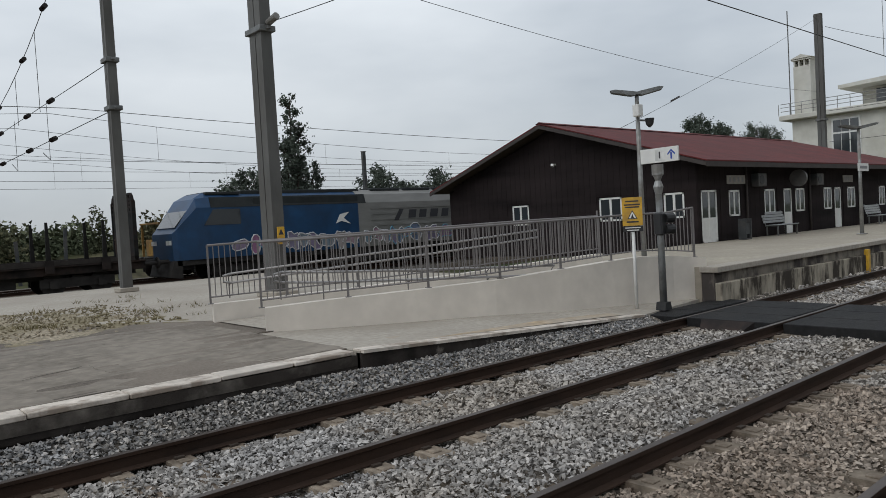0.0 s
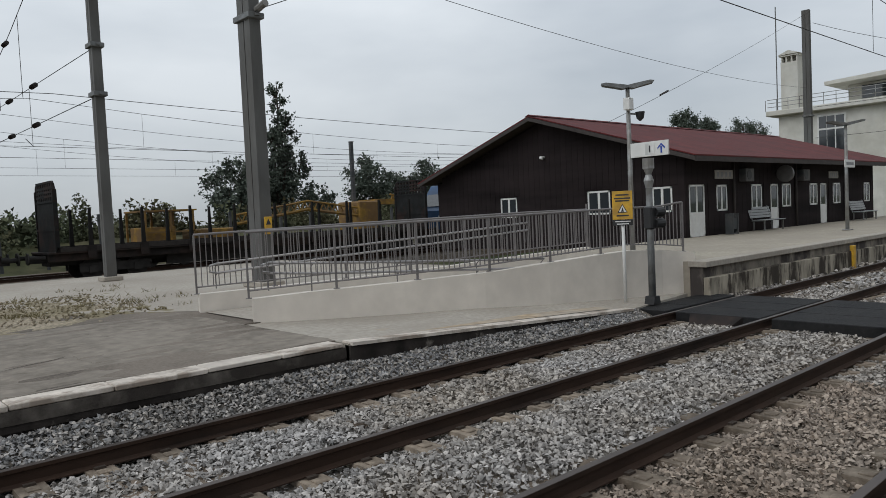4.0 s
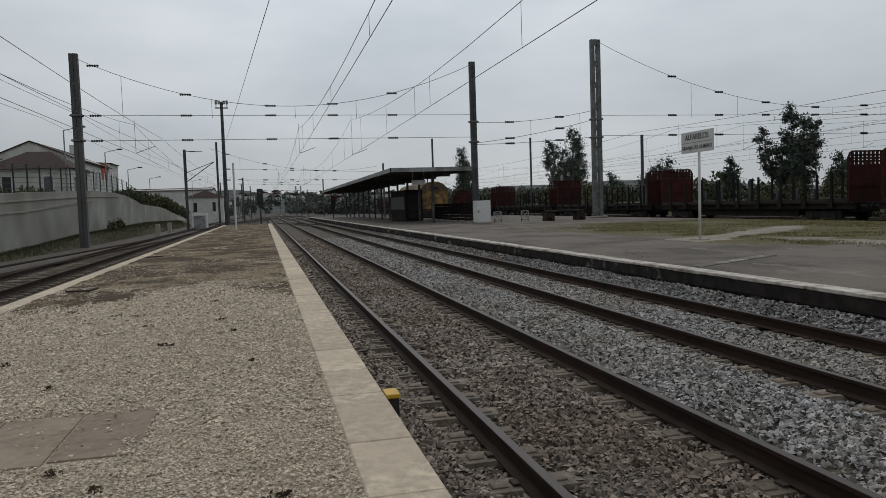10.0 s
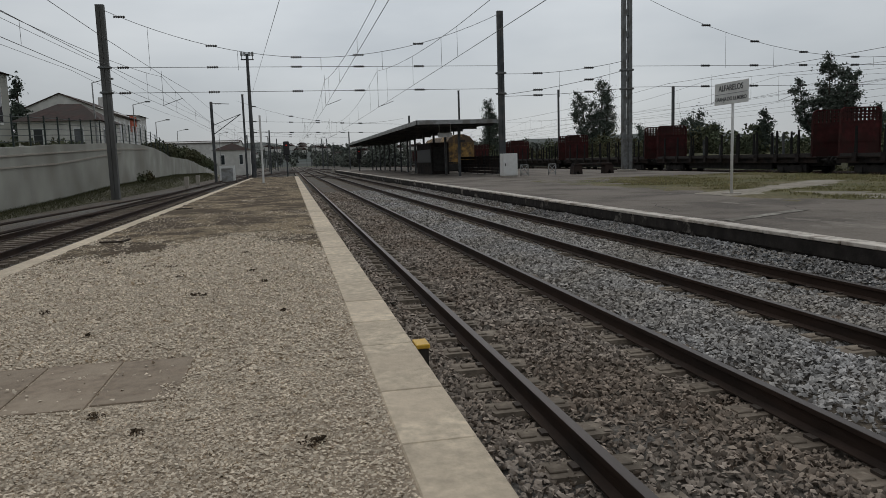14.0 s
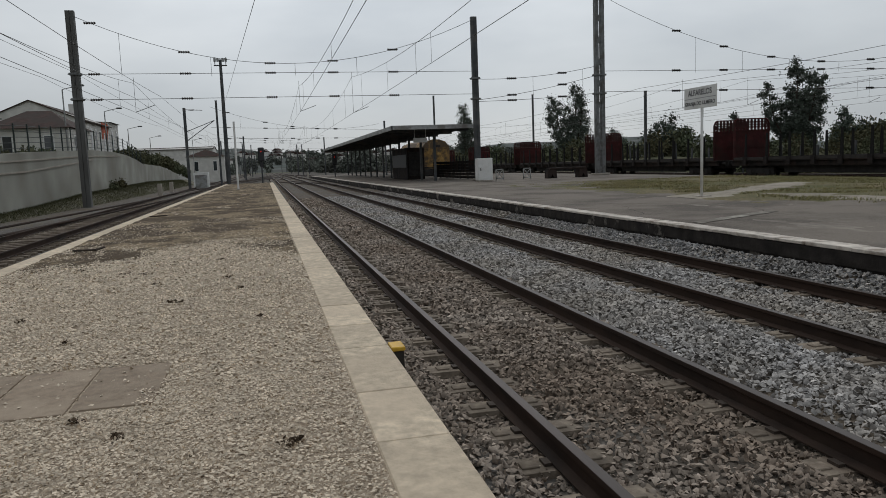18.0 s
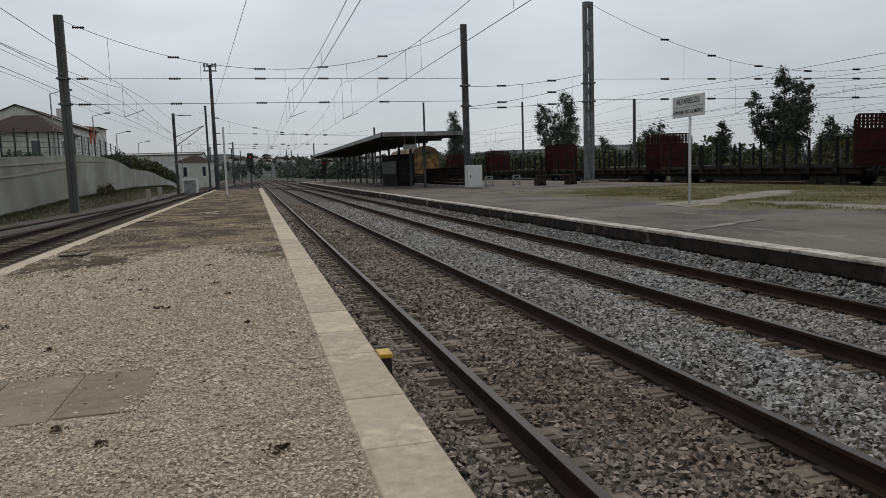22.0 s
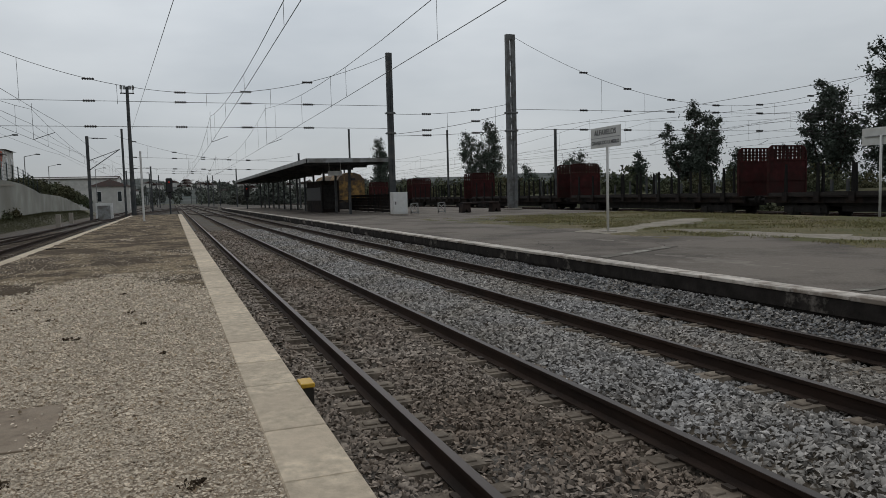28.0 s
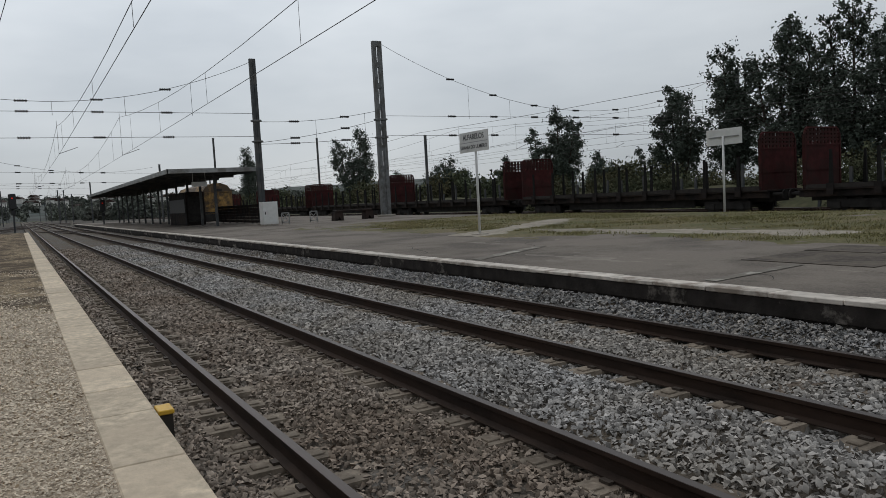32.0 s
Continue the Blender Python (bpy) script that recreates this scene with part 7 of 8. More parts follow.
def house(x0, x1, y0, y1, z0, ze, zr, label, wallm=M_housewall, hip=0.0, along="x", wins=4):
    t = thing("house", label, "house", group="houses above the wall")
    o = 0.35
    ym, xm = (y0 + y1) / 2, (x0 + x1) / 2
    if hip:
        part("wall", Shape().box(x0, x1, y0, y1, z0, ze), wallm, t)
    elif along == "x":
        part("wall", Shape().prism([(y0, z0), (y1, z0), (y1, ze), (ym, zr - 0.12), (y0, ze)], x0, x1, "x"), wallm, t)
    else:
        part("wall", Shape().prism([(x0, z0), (x1, z0), (x1, ze), (xm, zr - 0.12), (x0, ze)], y0, y1, "y"), wallm, t)
    if not hip:
        for sg in (-1, 1):
            if along == "x":
                e_, m_ = (y0 - o if sg < 0 else y1 + o), ym
                part("roof", Shape().add([(x, y, z + dz) for dz in (0, -0.1) for x, y, z in ((x0 - 0.2, e_, ze - 0.2), (x1 + 0.2, e_, ze - 0.2), (x1 + 0.2, m_, zr), (x0 - 0.2, m_, zr))], [(0, 1, 2, 3), (7, 6, 5, 4), (0, 4, 5, 1), (1, 5, 6, 2), (2, 6, 7, 3), (3, 7, 4, 0)]), M_tile, t, "weathered clay tile roof")
            else:
                e_, m_ = (x0 - o if sg < 0 else x1 + o), xm
                part("roof", Shape().add([(x, y, z + dz) for dz in (0, -0.1) for x, y, z in ((e_, y0 - 0.2, ze - 0.2), (e_, y1 + 0.2, ze - 0.2), (m_, y1 + 0.2, zr), (m_, y0 - 0.2, zr))], [(0, 1, 2, 3), (7, 6, 5, 4), (0, 4, 5, 1), (1, 5, 6, 2), (2, 6, 7, 3), (3, 7, 4, 0)]), M_tile, t, "weathered clay tile roof")
    elif along == "x":
        ym = (y0 + y1) / 2
        v = [(x0 - o, y0 - o, ze), (x1 + o, y0 - o, ze), (x1 + o, y1 + o, ze), (x0 - o, y1 + o, ze), (x0 - o + hip, ym, zr), (x1 + o - hip, ym, zr)]
        f = [(0, 1, 5, 4), (2, 3, 4, 5), (1, 2, 5), (3, 0, 4), (0, 3, 2, 1)]
    else:
        xm = (x0 + x1) / 2
        v = [(x0 - o, y0 - o, ze), (x1 + o, y0 - o, ze), (x1 + o, y1 + o, ze), (x0 - o, y1 + o, ze), (xm, y0 - o + hip, zr), (xm, y1 + o - hip, zr)]
        f = [(1, 2, 5, 4), (3, 0, 4, 5), (0, 1, 4), (2, 3, 5), (0, 3, 2, 1)]
    if hip:
        part("roof", Shape().add(v, f), M_tile, t, "weathered clay tile roof")
    for k in range(wins):
        xx = x0 + (x1 - x0) * (k + 0.5) / wins
        w = part("window", Shape().box(xx - 0.42, xx + 0.42, y1, y1 + 0.06, z0 + (ze - z0) * 0.45, z0 + (ze - z0) * 0.85), M_white, t)
        part("pane", Shape().box(xx - 0.33, xx + 0.33, y1 + 0.05, y1 + 0.08, z0 + (ze - z0) * 0.48, z0 + (ze - z0) * 0.82), M_glass, w)
    for k in range(2):
        yy = y0 + (y1 - y0) * (k + 0.5) / 2
        w = part("window", Shape().box(x1, x1 + 0.06, yy - 0.42, yy + 0.42, z0 + (ze - z0) * 0.45, z0 + (ze - z0) * 0.85), M_white, t)
        part("pane", Shape().box(x1 + 0.05, x1 + 0.08, yy - 0.33, yy + 0.33, z0 + (ze - z0) * 0.48, z0 + (ze - z0) * 0.82), M_glass, w)
    if wins > 5:
        part("chimney", Shape().box(x0 + 1.5, x0 + 2.2, (y0 + y1) / 2 + 0.6, (y0 + y1) / 2 + 1.2, ze, zr + 0.7), wallm, t)
    return t


house(-75.2, -67.6, -23.55, -17.35, 2.2, 5.92, 7.62, "white house with a dark hipped tile roof", hip=2.5, along="y", wins=2)
house(-99.5, -84, -29.1, -20.2, 2.2, 7.95, 9.8, "long white gabled row house with a reddish tile roof", hip=0.0, wins=7)
house(-105.4, -99.6, -28.0, -20.2, 2.2, 8.4, 8.7, "narrow white house with a flat parapet", hip=0.3, wins=2)
house(-63.5, -55, -29.58, -22.58, 2.2, 9.2, 9.5, "tall beige house at the street above the wall", wallm=M_retwall, hip=0.3, wins=2)
house(-215, -200, -34.47, -14.47, BED, 8.0, 8.6, "long pale building beyond the street", hip=0.0, along="y", wins=3)
house(-170, -158, -17.0, -9.7, BED, 4.95, 6.5, "pinkish white house with a brown hipped tile roof by the line", hip=3.2, wins=3)
t = thing("banner", "orange banner hanging on the row house", "banner", pose(-96.8, -20.19, 6.9))
part("cloth", Shape().box(-1.8, 1.8, 0.02, 0.06, -0.7, 1.2), M_orange, t)
for x, y, h, b in ((-67.53, -17.52, 9.0, 2.3), (-83.03, -17.41, 8.4, 2.3), (-101.04, -18.27, 7.6, BED), (-125.04, -19.09, 7.5, BED), (-150.01, -14.9, 8, BED), (-43.04, -18.71, 7.0, 2.3)):
    t = thing("street_lamp", "slim grey street lamp with a bent arm", "street lamp", pose(x, y, b), "street lamps")
    part("pole", Shape().tube((0, 0, 0), (0, 0, h - b), 0.08, 0.05, n=6), M_steel_light, t)
    part("arm", Shape().tube((0, 0, h - b), (0.6, 1.4, h - b + 0.25), 0.035, n=5), M_steel_light, t)
    part("lamp_head", Shape().box(0.4, 0.8, 1.3, 1.8, h - b + 0.18, h - b + 0.32, c=0.03), M_steel, t)

# ---- trees and bushes ----
def leafage(clumps, n, size, seed):
    """Many small leaves, gathered in uneven clumps (x, y, z, radius, height)."""
    r = np.random.default_rng(seed)
    C = np.array(clumps)
    w = C[:, 3] ** 2.0
    k = r.choice(len(C), n, p=w / w.sum())
    d = r.normal(size=(n, 3))
    d /= np.linalg.norm(d, axis=1)[:, None]
    d *= np.minimum(1.5, np.abs(r.normal(0.45, 0.36, (n, 1)))) * (0.85 + 0.3 * r.random((len(C), 1))[k] + 0.22 * np.sin(6 * d[:, :1] + 5 * d[:, 2:] + 3.0 * k[:, None]))
    p = C[k, :3] + d * np.stack([C[k, 3], C[k, 3], C[k, 4]], 1)
    a = r.normal(size=(n, 3))
    a /= np.linalg.norm(a, axis=1)[:, None]
    b = np.cross(a, r.normal(size=(n, 3)))
    b /= np.linalg.norm(b, axis=1)[:, None]
    s = size * r.uniform(0.55, 1.35, (n, 1))
    v = np.stack([p - a * s, p + b * s * 1.1, p + a * s], 1)
    return v.reshape(-1, 3), np.arange(3 * n).reshape(-1, 3)


def tree(x, y, h, w, label, seed, kind="round", leaders=(), base=BED, n=9000, size=0.13, low=None):
    """A trunk that forks into leaders (sideways reach, height, spread), each hung with twigs and clumps of leaves."""
    r = random.Random(seed)
    t = thing("tree", label, "tree", pose(x, y, base), "trees behind the yard")
    tr = Shape()
    low = (0.16 if kind == "poplar" else 0.27) if low is None else low
    if not leaders:
        m = 3 if kind == "poplar" else 6
        leaders = [(0.0, h, w * (0.62 if kind == "poplar" else 0.5))]
        for i in range(m):
            q = 6.28 * (i + r.uniform(0.1, 0.8)) / m
            leaders.append((w * (0.17 if kind == "poplar" else 0.30) * math.cos(q), h * (r.uniform(0.68, 0.93) if kind == "poplar" else r.uniform(0.62, 0.92)), w * r.uniform(0.36, 0.5)))
    clumps = []
    fork = Vector((0, 0, h * r.uniform(0.08, 0.14)))
    tr.tube((0, 0, -0.3), fork, 0.026 * h, 0.021 * h, n=8)
    for i, (dx, top, spread) in enumerate(leaders):
        dy = r.uniform(-0.22, 0.22) * w
        end = Vector((dx * 0.94, dy, top * 1.03 + 0.25))
        bow = Vector((dx * r.uniform(0.1, 0.3), dy * 0.2, 0))
        line = [fork.lerp(end, f) + bow * math.sin(math.pi * f) for f in (0, 0.25, 0.5, 0.75, 0.96)]
        rad = [0.015 * h, 0.011 * h, 0.008 * h, 0.005 * h, 0.002 * h]
        for a, b, ra, rb in zip(line, line[1:], rad, rad[1:]):
            tr.tube(a, b, ra, rb, n=6)
        m = max(10, int((top * (1 - low)) * (1.9 + 0.55 * spread)))
        for k in range(m):
            f = low + (1.0 - low) * (k + r.random()) / m
            u = (f - low) / (1 - low)
            prof = 0.30 + 0.70 * math.sin(math.pi * min(1.0, 0.24 + 0.72 * u)) ** 0.8
            g = f * 4
            j = min(3, int(g))
            c0 = line[j].lerp(line[j + 1], min(1.0, g - j))
            q, reach = r.uniform(0, 6.28), spread * 0.64 * prof * r.random() ** 0.55
            c = c0 + Vector((math.cos(q) * reach, math.sin(q) * reach * 0.8, r.uniform(-0.3, 0.4)))
            tr.tube(line[j].lerp(line[j + 1], max(0.0, g - j - 0.3)), c, 0.0035 * h, 0.0012 * h, n=4)
            s = (0.38 + 0.165 * spread) * r.uniform(0.45, 1.25) * (0.6 + 0.4 * prof)
            clumps.append((c.x, c.y, c.z, s, s * r.uniform(0.8, 1.35)))
    part("trunk", tr, M_bark, t)
    v, f = leafage(clumps, n, size, seed)
    part("crown", quads("crown", v, f, M_leaf), None, t)
    return t


for i, (x, y, h, w, k, lb, ld) in enumerate((
        (-54.5, 58.4, 12.2, 6.4, "round", "bushy dark green tree at the edge of the poplars", ((-1.0, 12.2, 2.6), (1.0, 11.2, 3.0), (-2.2, 9.6, 2.4), (2.2, 9.2, 2.6), (0, 8.0, 3.4))),
        (-47.9, 58.4, 14.7, 6.6, "poplar", "tall poplar with dense dark leaves", ((-0.3, 14.7, 3.4), (1.6, 13.2, 3.2), (-1.9, 12.6, 2.8), (0.5, 10.0, 4.2))),
        (-42.1, 58.4, 16.5, 7.2, "poplar", "tall broad poplar in the dense row", ((0.1, 16.5, 3.4), (1.5, 15.0, 3.0), (-1.7, 15.0, 3.4), (-2.6, 12.6, 2.8), (2.0, 11.4, 3.4))),
        (-36.0, 58.4, 15.9, 9.4, "poplar", "tall spreading poplar in the dense row", ((-2.2, 15.6, 2.8), (0.2, 15.9, 3.6), (2.2, 14.2, 3.6), (3.4, 11.6, 2.8), (-3.0, 11.8, 3.2), (5.0, 8.3, 2.4), (1.0, 10.0, 4.0))),
        (-26.2, 58.4, 12.3, 7.6, "round", "round dark tree standing alone", ((-0.4, 12.3, 3.4), (1.5, 11.6, 3.2), (-2.2, 11.2, 2.8), (2.9, 9.6, 2.4), (-3.0, 8.4, 2.2), (0.6, 9.0, 4.0))),
        (-16.7, 58.4, 13.3, 7.0, "round", "spreading dark tree behind the white tower", ((-0.6, 13.2, 3.2), (1.2, 12.0, 3.0), (-2.4, 11.2, 2.6), (-3.2, 8.2, 2.4), (2.0, 9.2, 3.2))),
        (-11.9, 58.4, 15.0, 3.8, "poplar", "tall narrow poplar behind the white tower", ((0, 15.0, 2.8), (0.7, 13.2, 2.2), (-0.8, 12.4, 2.2))),
        (-9.5, 59, 14.4, 3.6, "poplar", "slim leafy poplar beside the tower", ((-0.2, 14.4, 2.2), (0.6, 11.4, 2.6), (1.2, 8.6, 3.0))),
        (-7.3, 58.4, 13.8, 3.0, "poplar", "slender tree with a bare lower stem", ((1.7, 13.8, 1.6), (1.2, 12.4, 2.2), (2.1, 11.8, 1.7))),
        (-5.6, 59, 8.0, 4.6, "round", "low bushy tree under the slender one", ()),
        (2.6, 58.4, 17.2, 5.2, "poplar", "tall upright poplar standing alone", ((-0.3, 17.2, 2.6), (-1.0, 14.4, 2.4), (1.1, 13.6, 2.4), (2.0, 10.6, 2.0), (-1.2, 9.4, 2.4), (0.8, 8.6, 3.2))),
        (33.8, 58, 15.4, 5.6, "poplar", "slender ragged poplar behind the freight track", ((0, 15.2, 1.7), (0.6, 12.4, 2.2), (-2.4, 9.4, 2.2), (3.4, 9.0, 1.6), (-1.0, 10.6, 2.2), (-3.2, 7.0, 3.0), (1.4, 8.4, 2.4))),
        (29.2, 57, 7.8, 6.0, "round", "low broad tree beside the ragged poplar", ()),
        (38.0, 58, 6.0, 3.6, "round", "low bushy tree beside the ragged poplar", ()),
        (45.4, 58, 8.6, 7.4, "round", "round bushy tree near the station", ()),
        (50.6, 58, 8.2, 7.0, "round", "round bushy tree near the station", ()),
        (-74.3, 58.4, 12.2, 9.0, "round", "lone spreading dark tree beyond the train", ((-0.4, 12.2, 3.4), (2.2, 10.4, 2.8), (-2.8, 10.0, 2.4), (4.0, 8.4, 2.2), (-4.0, 7.6, 2.0), (0.4, 8.2, 5.0))),
        (-67.2, 58.4, 6.6, 3.4, "round", "thin ragged tree above the bushes", ()),
        (-65.0, 58.4, 5.3, 4.6, "round", "small rounded tree in the bushes", ()),
        (-61.9, 58.4, 4.8, 3.8, "round", "small rounded tree in the bushes", ()),
        (-85.1, 58.4, 7.2, 3.0, "poplar", "thin ragged tree with few leaves", ()),
        (-102.3, 58.4, 7.8, 9.0, "round", "low dark tree beyond the train", ()),
        (-139.5, 59, 16.2, 13.5, "round", "large rounded tree beyond the yard", ((1.5, 16.2, 5.0), (-3.0, 14.4, 4.6), (5.0, 13.0, 3.6), (-6.0, 12.0, 3.0), (0, 10.5, 6.5))),
        (-218, 58.4, 19.6, 9.5, "round", "distant rounded tree beyond the canopy", ()),
        (-124, 60.9, 6.6, 8, "round", "small distant tree in the bushes", ()),
        (115.4, 64, 17.9, 7.3, "round", "dark pine crown behind the station roof", ((0, 17.9, 4.5), (2.1, 17.4, 3.9), (-2.1, 17.5, 3.9))),
        (126.0, 64, 17.3, 8.1, "round", "dark pine crown behind the station roof", ((0, 17.3, 5.0), (2.4, 16.8, 4.3), (-2.4, 16.9, 4.3))),
        (141.0, 64, 17.7, 11.1, "round", "dark pine crown behind the station roof", ((0, 17.7, 6.8), (3.2, 17.2, 5.9), (-3.2, 17.3, 5.9))),
        (-78, -26.7, 11.2, 3.0, "poplar", "dark conifer behind the hipped house", ()))):
    tree(x, y, h, w, lb, 100 + i, k, ld, n=int(min(24000, max(1800, 185 * w * h))), size=0.155)
for i, (x, y, h) in enumerate(((-59.1, 57.4, 6.2), (-57.6, 57.4, 6.4), (-55.9, 57.4, 6.3))):
    tree(x, y, h, 1.7, "small dark cypress in the hedge", 300 + i, "poplar", ((0, h, 1.3), (0.1, h * 0.8, 1.2)), n=3400, size=0.11, low=0.05)


def hedge(name, x0, x1, y0, y1, h, n, seed, label, size=0.24, base=None, leaves=None, more=1):
    """Rounded shrubs of uneven size standing close, each a heap of leaves."""
    r = np.random.default_rng(seed)
    nb = more * int((x1 - x0) / (0.42 * h)) + 6
    bx, by = r.uniform(x0, x1, nb), r.uniform(y0, y1, nb)
    bh = h * r.uniform(0.5, 1.08, nb)
    bw = h * r.uniform(0.32, 0.6, nb)
    k = r.integers(0, nb, n)
    d = r.normal(size=(n, 3))
    d /= np.linalg.norm(d, axis=1)[:, None]
    d *= r.random((n, 1)) ** 0.33 * (1 + 0.25 * np.sin(7 * d[:, :1] + 5 * d[:, 2:] + k[:, None]))
    gz = BED if base is None else np.interp(bx, base[0], base[1])[k]
    p = np.stack([bx[k] + d[:, 0] * bw[k], by[k] + d[:, 1] * bw[k] * 0.8, gz + bh[k] * (0.42 + 0.56 * d[:, 2])], 1)
    a = r.normal(size=(n, 3))
    a /= np.linalg.norm(a, axis=1)[:, None]
    b = np.cross(a, r.normal(size=(n, 3)))
    b /= np.linalg.norm(b, axis=1)[:, None]
    s = size * r.uniform(0.5, 1.4, (n, 1))
    v = np.stack([p - a * s, p + b * s * 1.4, p + a * s], 1).reshape(-1, 3)
    return tagged(new(name, quads(name, v, np.arange(3 * n).reshape(-1, 3), leaves or M_bush)), label, "bushes", kind="stuff")


hedge("bushes_1", -70, 12, 48, 56, 4.6, 150000, 1, "dense dark green bushes behind the freight tracks", 0.125, more=2)
hedge("bushes_2", -230, -70, 50, 60, 5.6, 56000, 2, "distant dark bushes behind the freight yard", 0.27)
hedge("bushes_3", 12, 90, 50, 56, 4.6, 100000, 3, "bushes behind the parked machine and station", 0.125)
hedge("bushes_4", -172, -88, -18.0, -17.0, 1.6, 16000, 4, "dark clipped hedge descending beyond the retaining wall", 0.16, ([-175, -160, -125, -90], [0.5, 1.3, 3.2, 3.5]))
hedge("bushes_5", -78, -72, -15.7, -15.2, 0.9, 1200, 5, "weeds and shrubs at the foot of the wall", 0.12, ([-93, -61], [0.8, 0.4]))
hedge("bushes_8", -64, -38, -19.0, -17.2, 1.3, 5000, 9, "dark shrubs behind the mesh fence", 0.14, ([-64, -38], [2.9, 2.4]))
hedge("bushes_6", -560, -230, 16, 110, 8.0, 48000, 6, "far woodland beyond the station throat", 0.6, leaves=M_farwood, more=2)
hedge("bushes_7", -560, -230, -90, -20, 8, 36000, 7, "far trees behind the town", 0.65, leaves=M_farwood, more=2)
hedge("bushes_9", -880, -560, -260, 260, 7, 45000, 11, "trees scattered over the far hillside, haze mixed into their colour", 1.3, ([-900, -560], [19, -0.6]), leaves=M_farwood, more=7)
hedge("bushes_10", 6, 36, 50, 54, 4.3, 18000, 12, "bushes behind the parked machine", 0.19)
for i, (x0, x1, h) in enumerate(((-30, -14, 1.6), (-70, -34, 1.4))):
    hedge("lineside_weeds", x0, x1, 44.5, 46.5, h, 6000, 20 + i, "brown lineside weeds", 0.15)

loose_cover("yard_bank", -260, 130, 43.6, 64, 160, 24, lambda x, y: BED - 0.25 + 2.1 * np.clip((y - 43.6) / 5.0, 0, 1) ** 1.2, [(60, 6, 0.25), (150, 20, 0.18)], 51, mat("brown_bank_grass", (0.075, 0.066, 0.04), 0.95, var=0.4, scale=1.2, bump=0.8, bscale=4, second=(0.06, 0.065, 0.03), sscale=0.25, samt=0.5, sharp=0.3), "rough bank of brown grass behind the freight yard", "ground")
# concrete fence posts behind the yard
fn = thing("post_fence", "row of dark leaning concrete fence posts behind the yard", "fence", pose(0, 45.5, BED))
for k in range(46):
    x = -90 + 2.9 * k + rng.uniform(-0.9, 0.9)
    part("post", Shape().box(-0.09, 0.09, -0.08, 0.08, 0, rng.uniform(2.6, 3.9)), M_mast_dark, fn, m=pose(x, 0, 0, rng.uniform(-3, 3), rng.uniform(-3, 3), 0))

# far hills and town
s = Shape()
hp_ = [(-900, -700 + 1400 * i / 40, 20 + 5 * math.sin(i * 0.4 + 0.5) + 2.5 * math.sin(i * 1.1) + 1.2 * math.sin(i * 3.7)) for i in range(41)]
s.add([(-560, y, BED - 1) for x, y, z in hp_] + hp_ + [(x - 260, y, z * 1.25) for x, y, z in hp_], [(i, i + 1, 42 + i, 41 + i) for i in range(40)] + [(41 + i, 42 + i, 83 + i, 82 + i) for i in range(40)])
solid("far_hills", s, M_hill, "wooded hills on the horizon, haze mixed into their colour", "hills", "structure")
r = random.Random(9)
for k in range(60):
    x, y = -r.uniform(600, 860), r.uniform(-150, 150)
    w, d, hh = r.uniform(5, 10), r.uniform(6, 9), r.uniform(5, 8)
    t = thing("town_house", "distant pale house with a tiled roof", "house", pose(x, y, BED + (-x - 560) * 0.056, 0, 0, r.uniform(-40, 40)), "distant town houses")
    part("wall", Shape().box(-d / 2, d / 2, -w / 2, w / 2, -2, hh), M_housewall, t)
    part("roof", Shape().prism([(-w / 2 - 0.4, hh), (w / 2 + 0.4, hh), (0, hh + 2.4)], -d / 2 - 0.4, d / 2 + 0.4, "x"), M_tile, t)
for k in range(14):
    x, y = -200 - 22 * k, (-7.0, 8.8, -13, 14)[k % 4] + r.uniform(-1, 1)
    t = thing("line_pole", "distant dark pole of the overhead line", "catenary mast", pose(x, y, BED), "line poles")
    part("shaft", Shape().box(-0.14, 0.14, -0.14, 0.14, 0, 9.5), M_mast_dark, t)
    part("arm", Shape().tube((0, 0, 8.0), (0, -2.5 if y > 0 else 2.5, 7.6), 0.05, n=5), M_mast_dark, t)
t = thing("turnout_track", "rails of a turnout leaving the siding", "railway track", kind="structure")
for dy in (-GAUGE, GAUGE):
    pts = []
    for k in range(17):
        f = k / 16
        pts.append((-64 + 50 * f, TS + dy - 2.6 * f * f * (3 - 2 * f), -0.035))
    part("rail", Shape().rope(pts, 0.05, 6), M_rail, t)
# turnouts joining the tracks at the throat
for i, (ya, yb, xa, xb) in enumerate(((T1, T2, -120, -175), (TS, T1, -100, -190), (T2, 9.0, -125, -190), (-5.0, T2, -108, -215), (T2, T1, -78, -118), (TS, -5.0, -70, -120), (-5.0, T1, -150, -230), (9.0, T1, -180, -270))):
    t = thing("turnout_track", "curving crossover rails at the station throat", "railway track", kind="structure")
    for dy in (-GAUGE, GAUGE):
        pts = [(xa + (xb - xa) * k / 10, ya + dy + (yb - ya) * (3 * (k / 10) ** 2 - 2 * (k / 10) ** 3), -0.05) for k in range(11)]
        part("rail", Shape().rope(pts, 0.06, 4), M_rail, t)

# ---- loose details on the island platform ----
for pts in (((-16.1, -5.47), (-16.05, -5.05), (-16.5, -4.99)), ((-26.7, -5.6), (-26.85, -5.35), (-27.0, -5.1))):
    solid("fallen_stick", Shape().rope([(x, y, PZ + 0.03) for x, y in pts], 0.022, 5), M_bark, "thin dark stick lying on the soil", "stick")
for x0, x1, y0, y1 in ((-6.82, -5.74, -4.55, -3.62), (-6.82, -5.75, -3.60, -3.11), (-6.79, -5.80, -3.09, -2.60)):
    solid("platform_cover", Shape().box(x0, x1, y0, y1, PZ - 0.03, PZ + 0.001, c=0.003), M_cover, "brown concrete cover slab let into the platform", "cover", "structure")
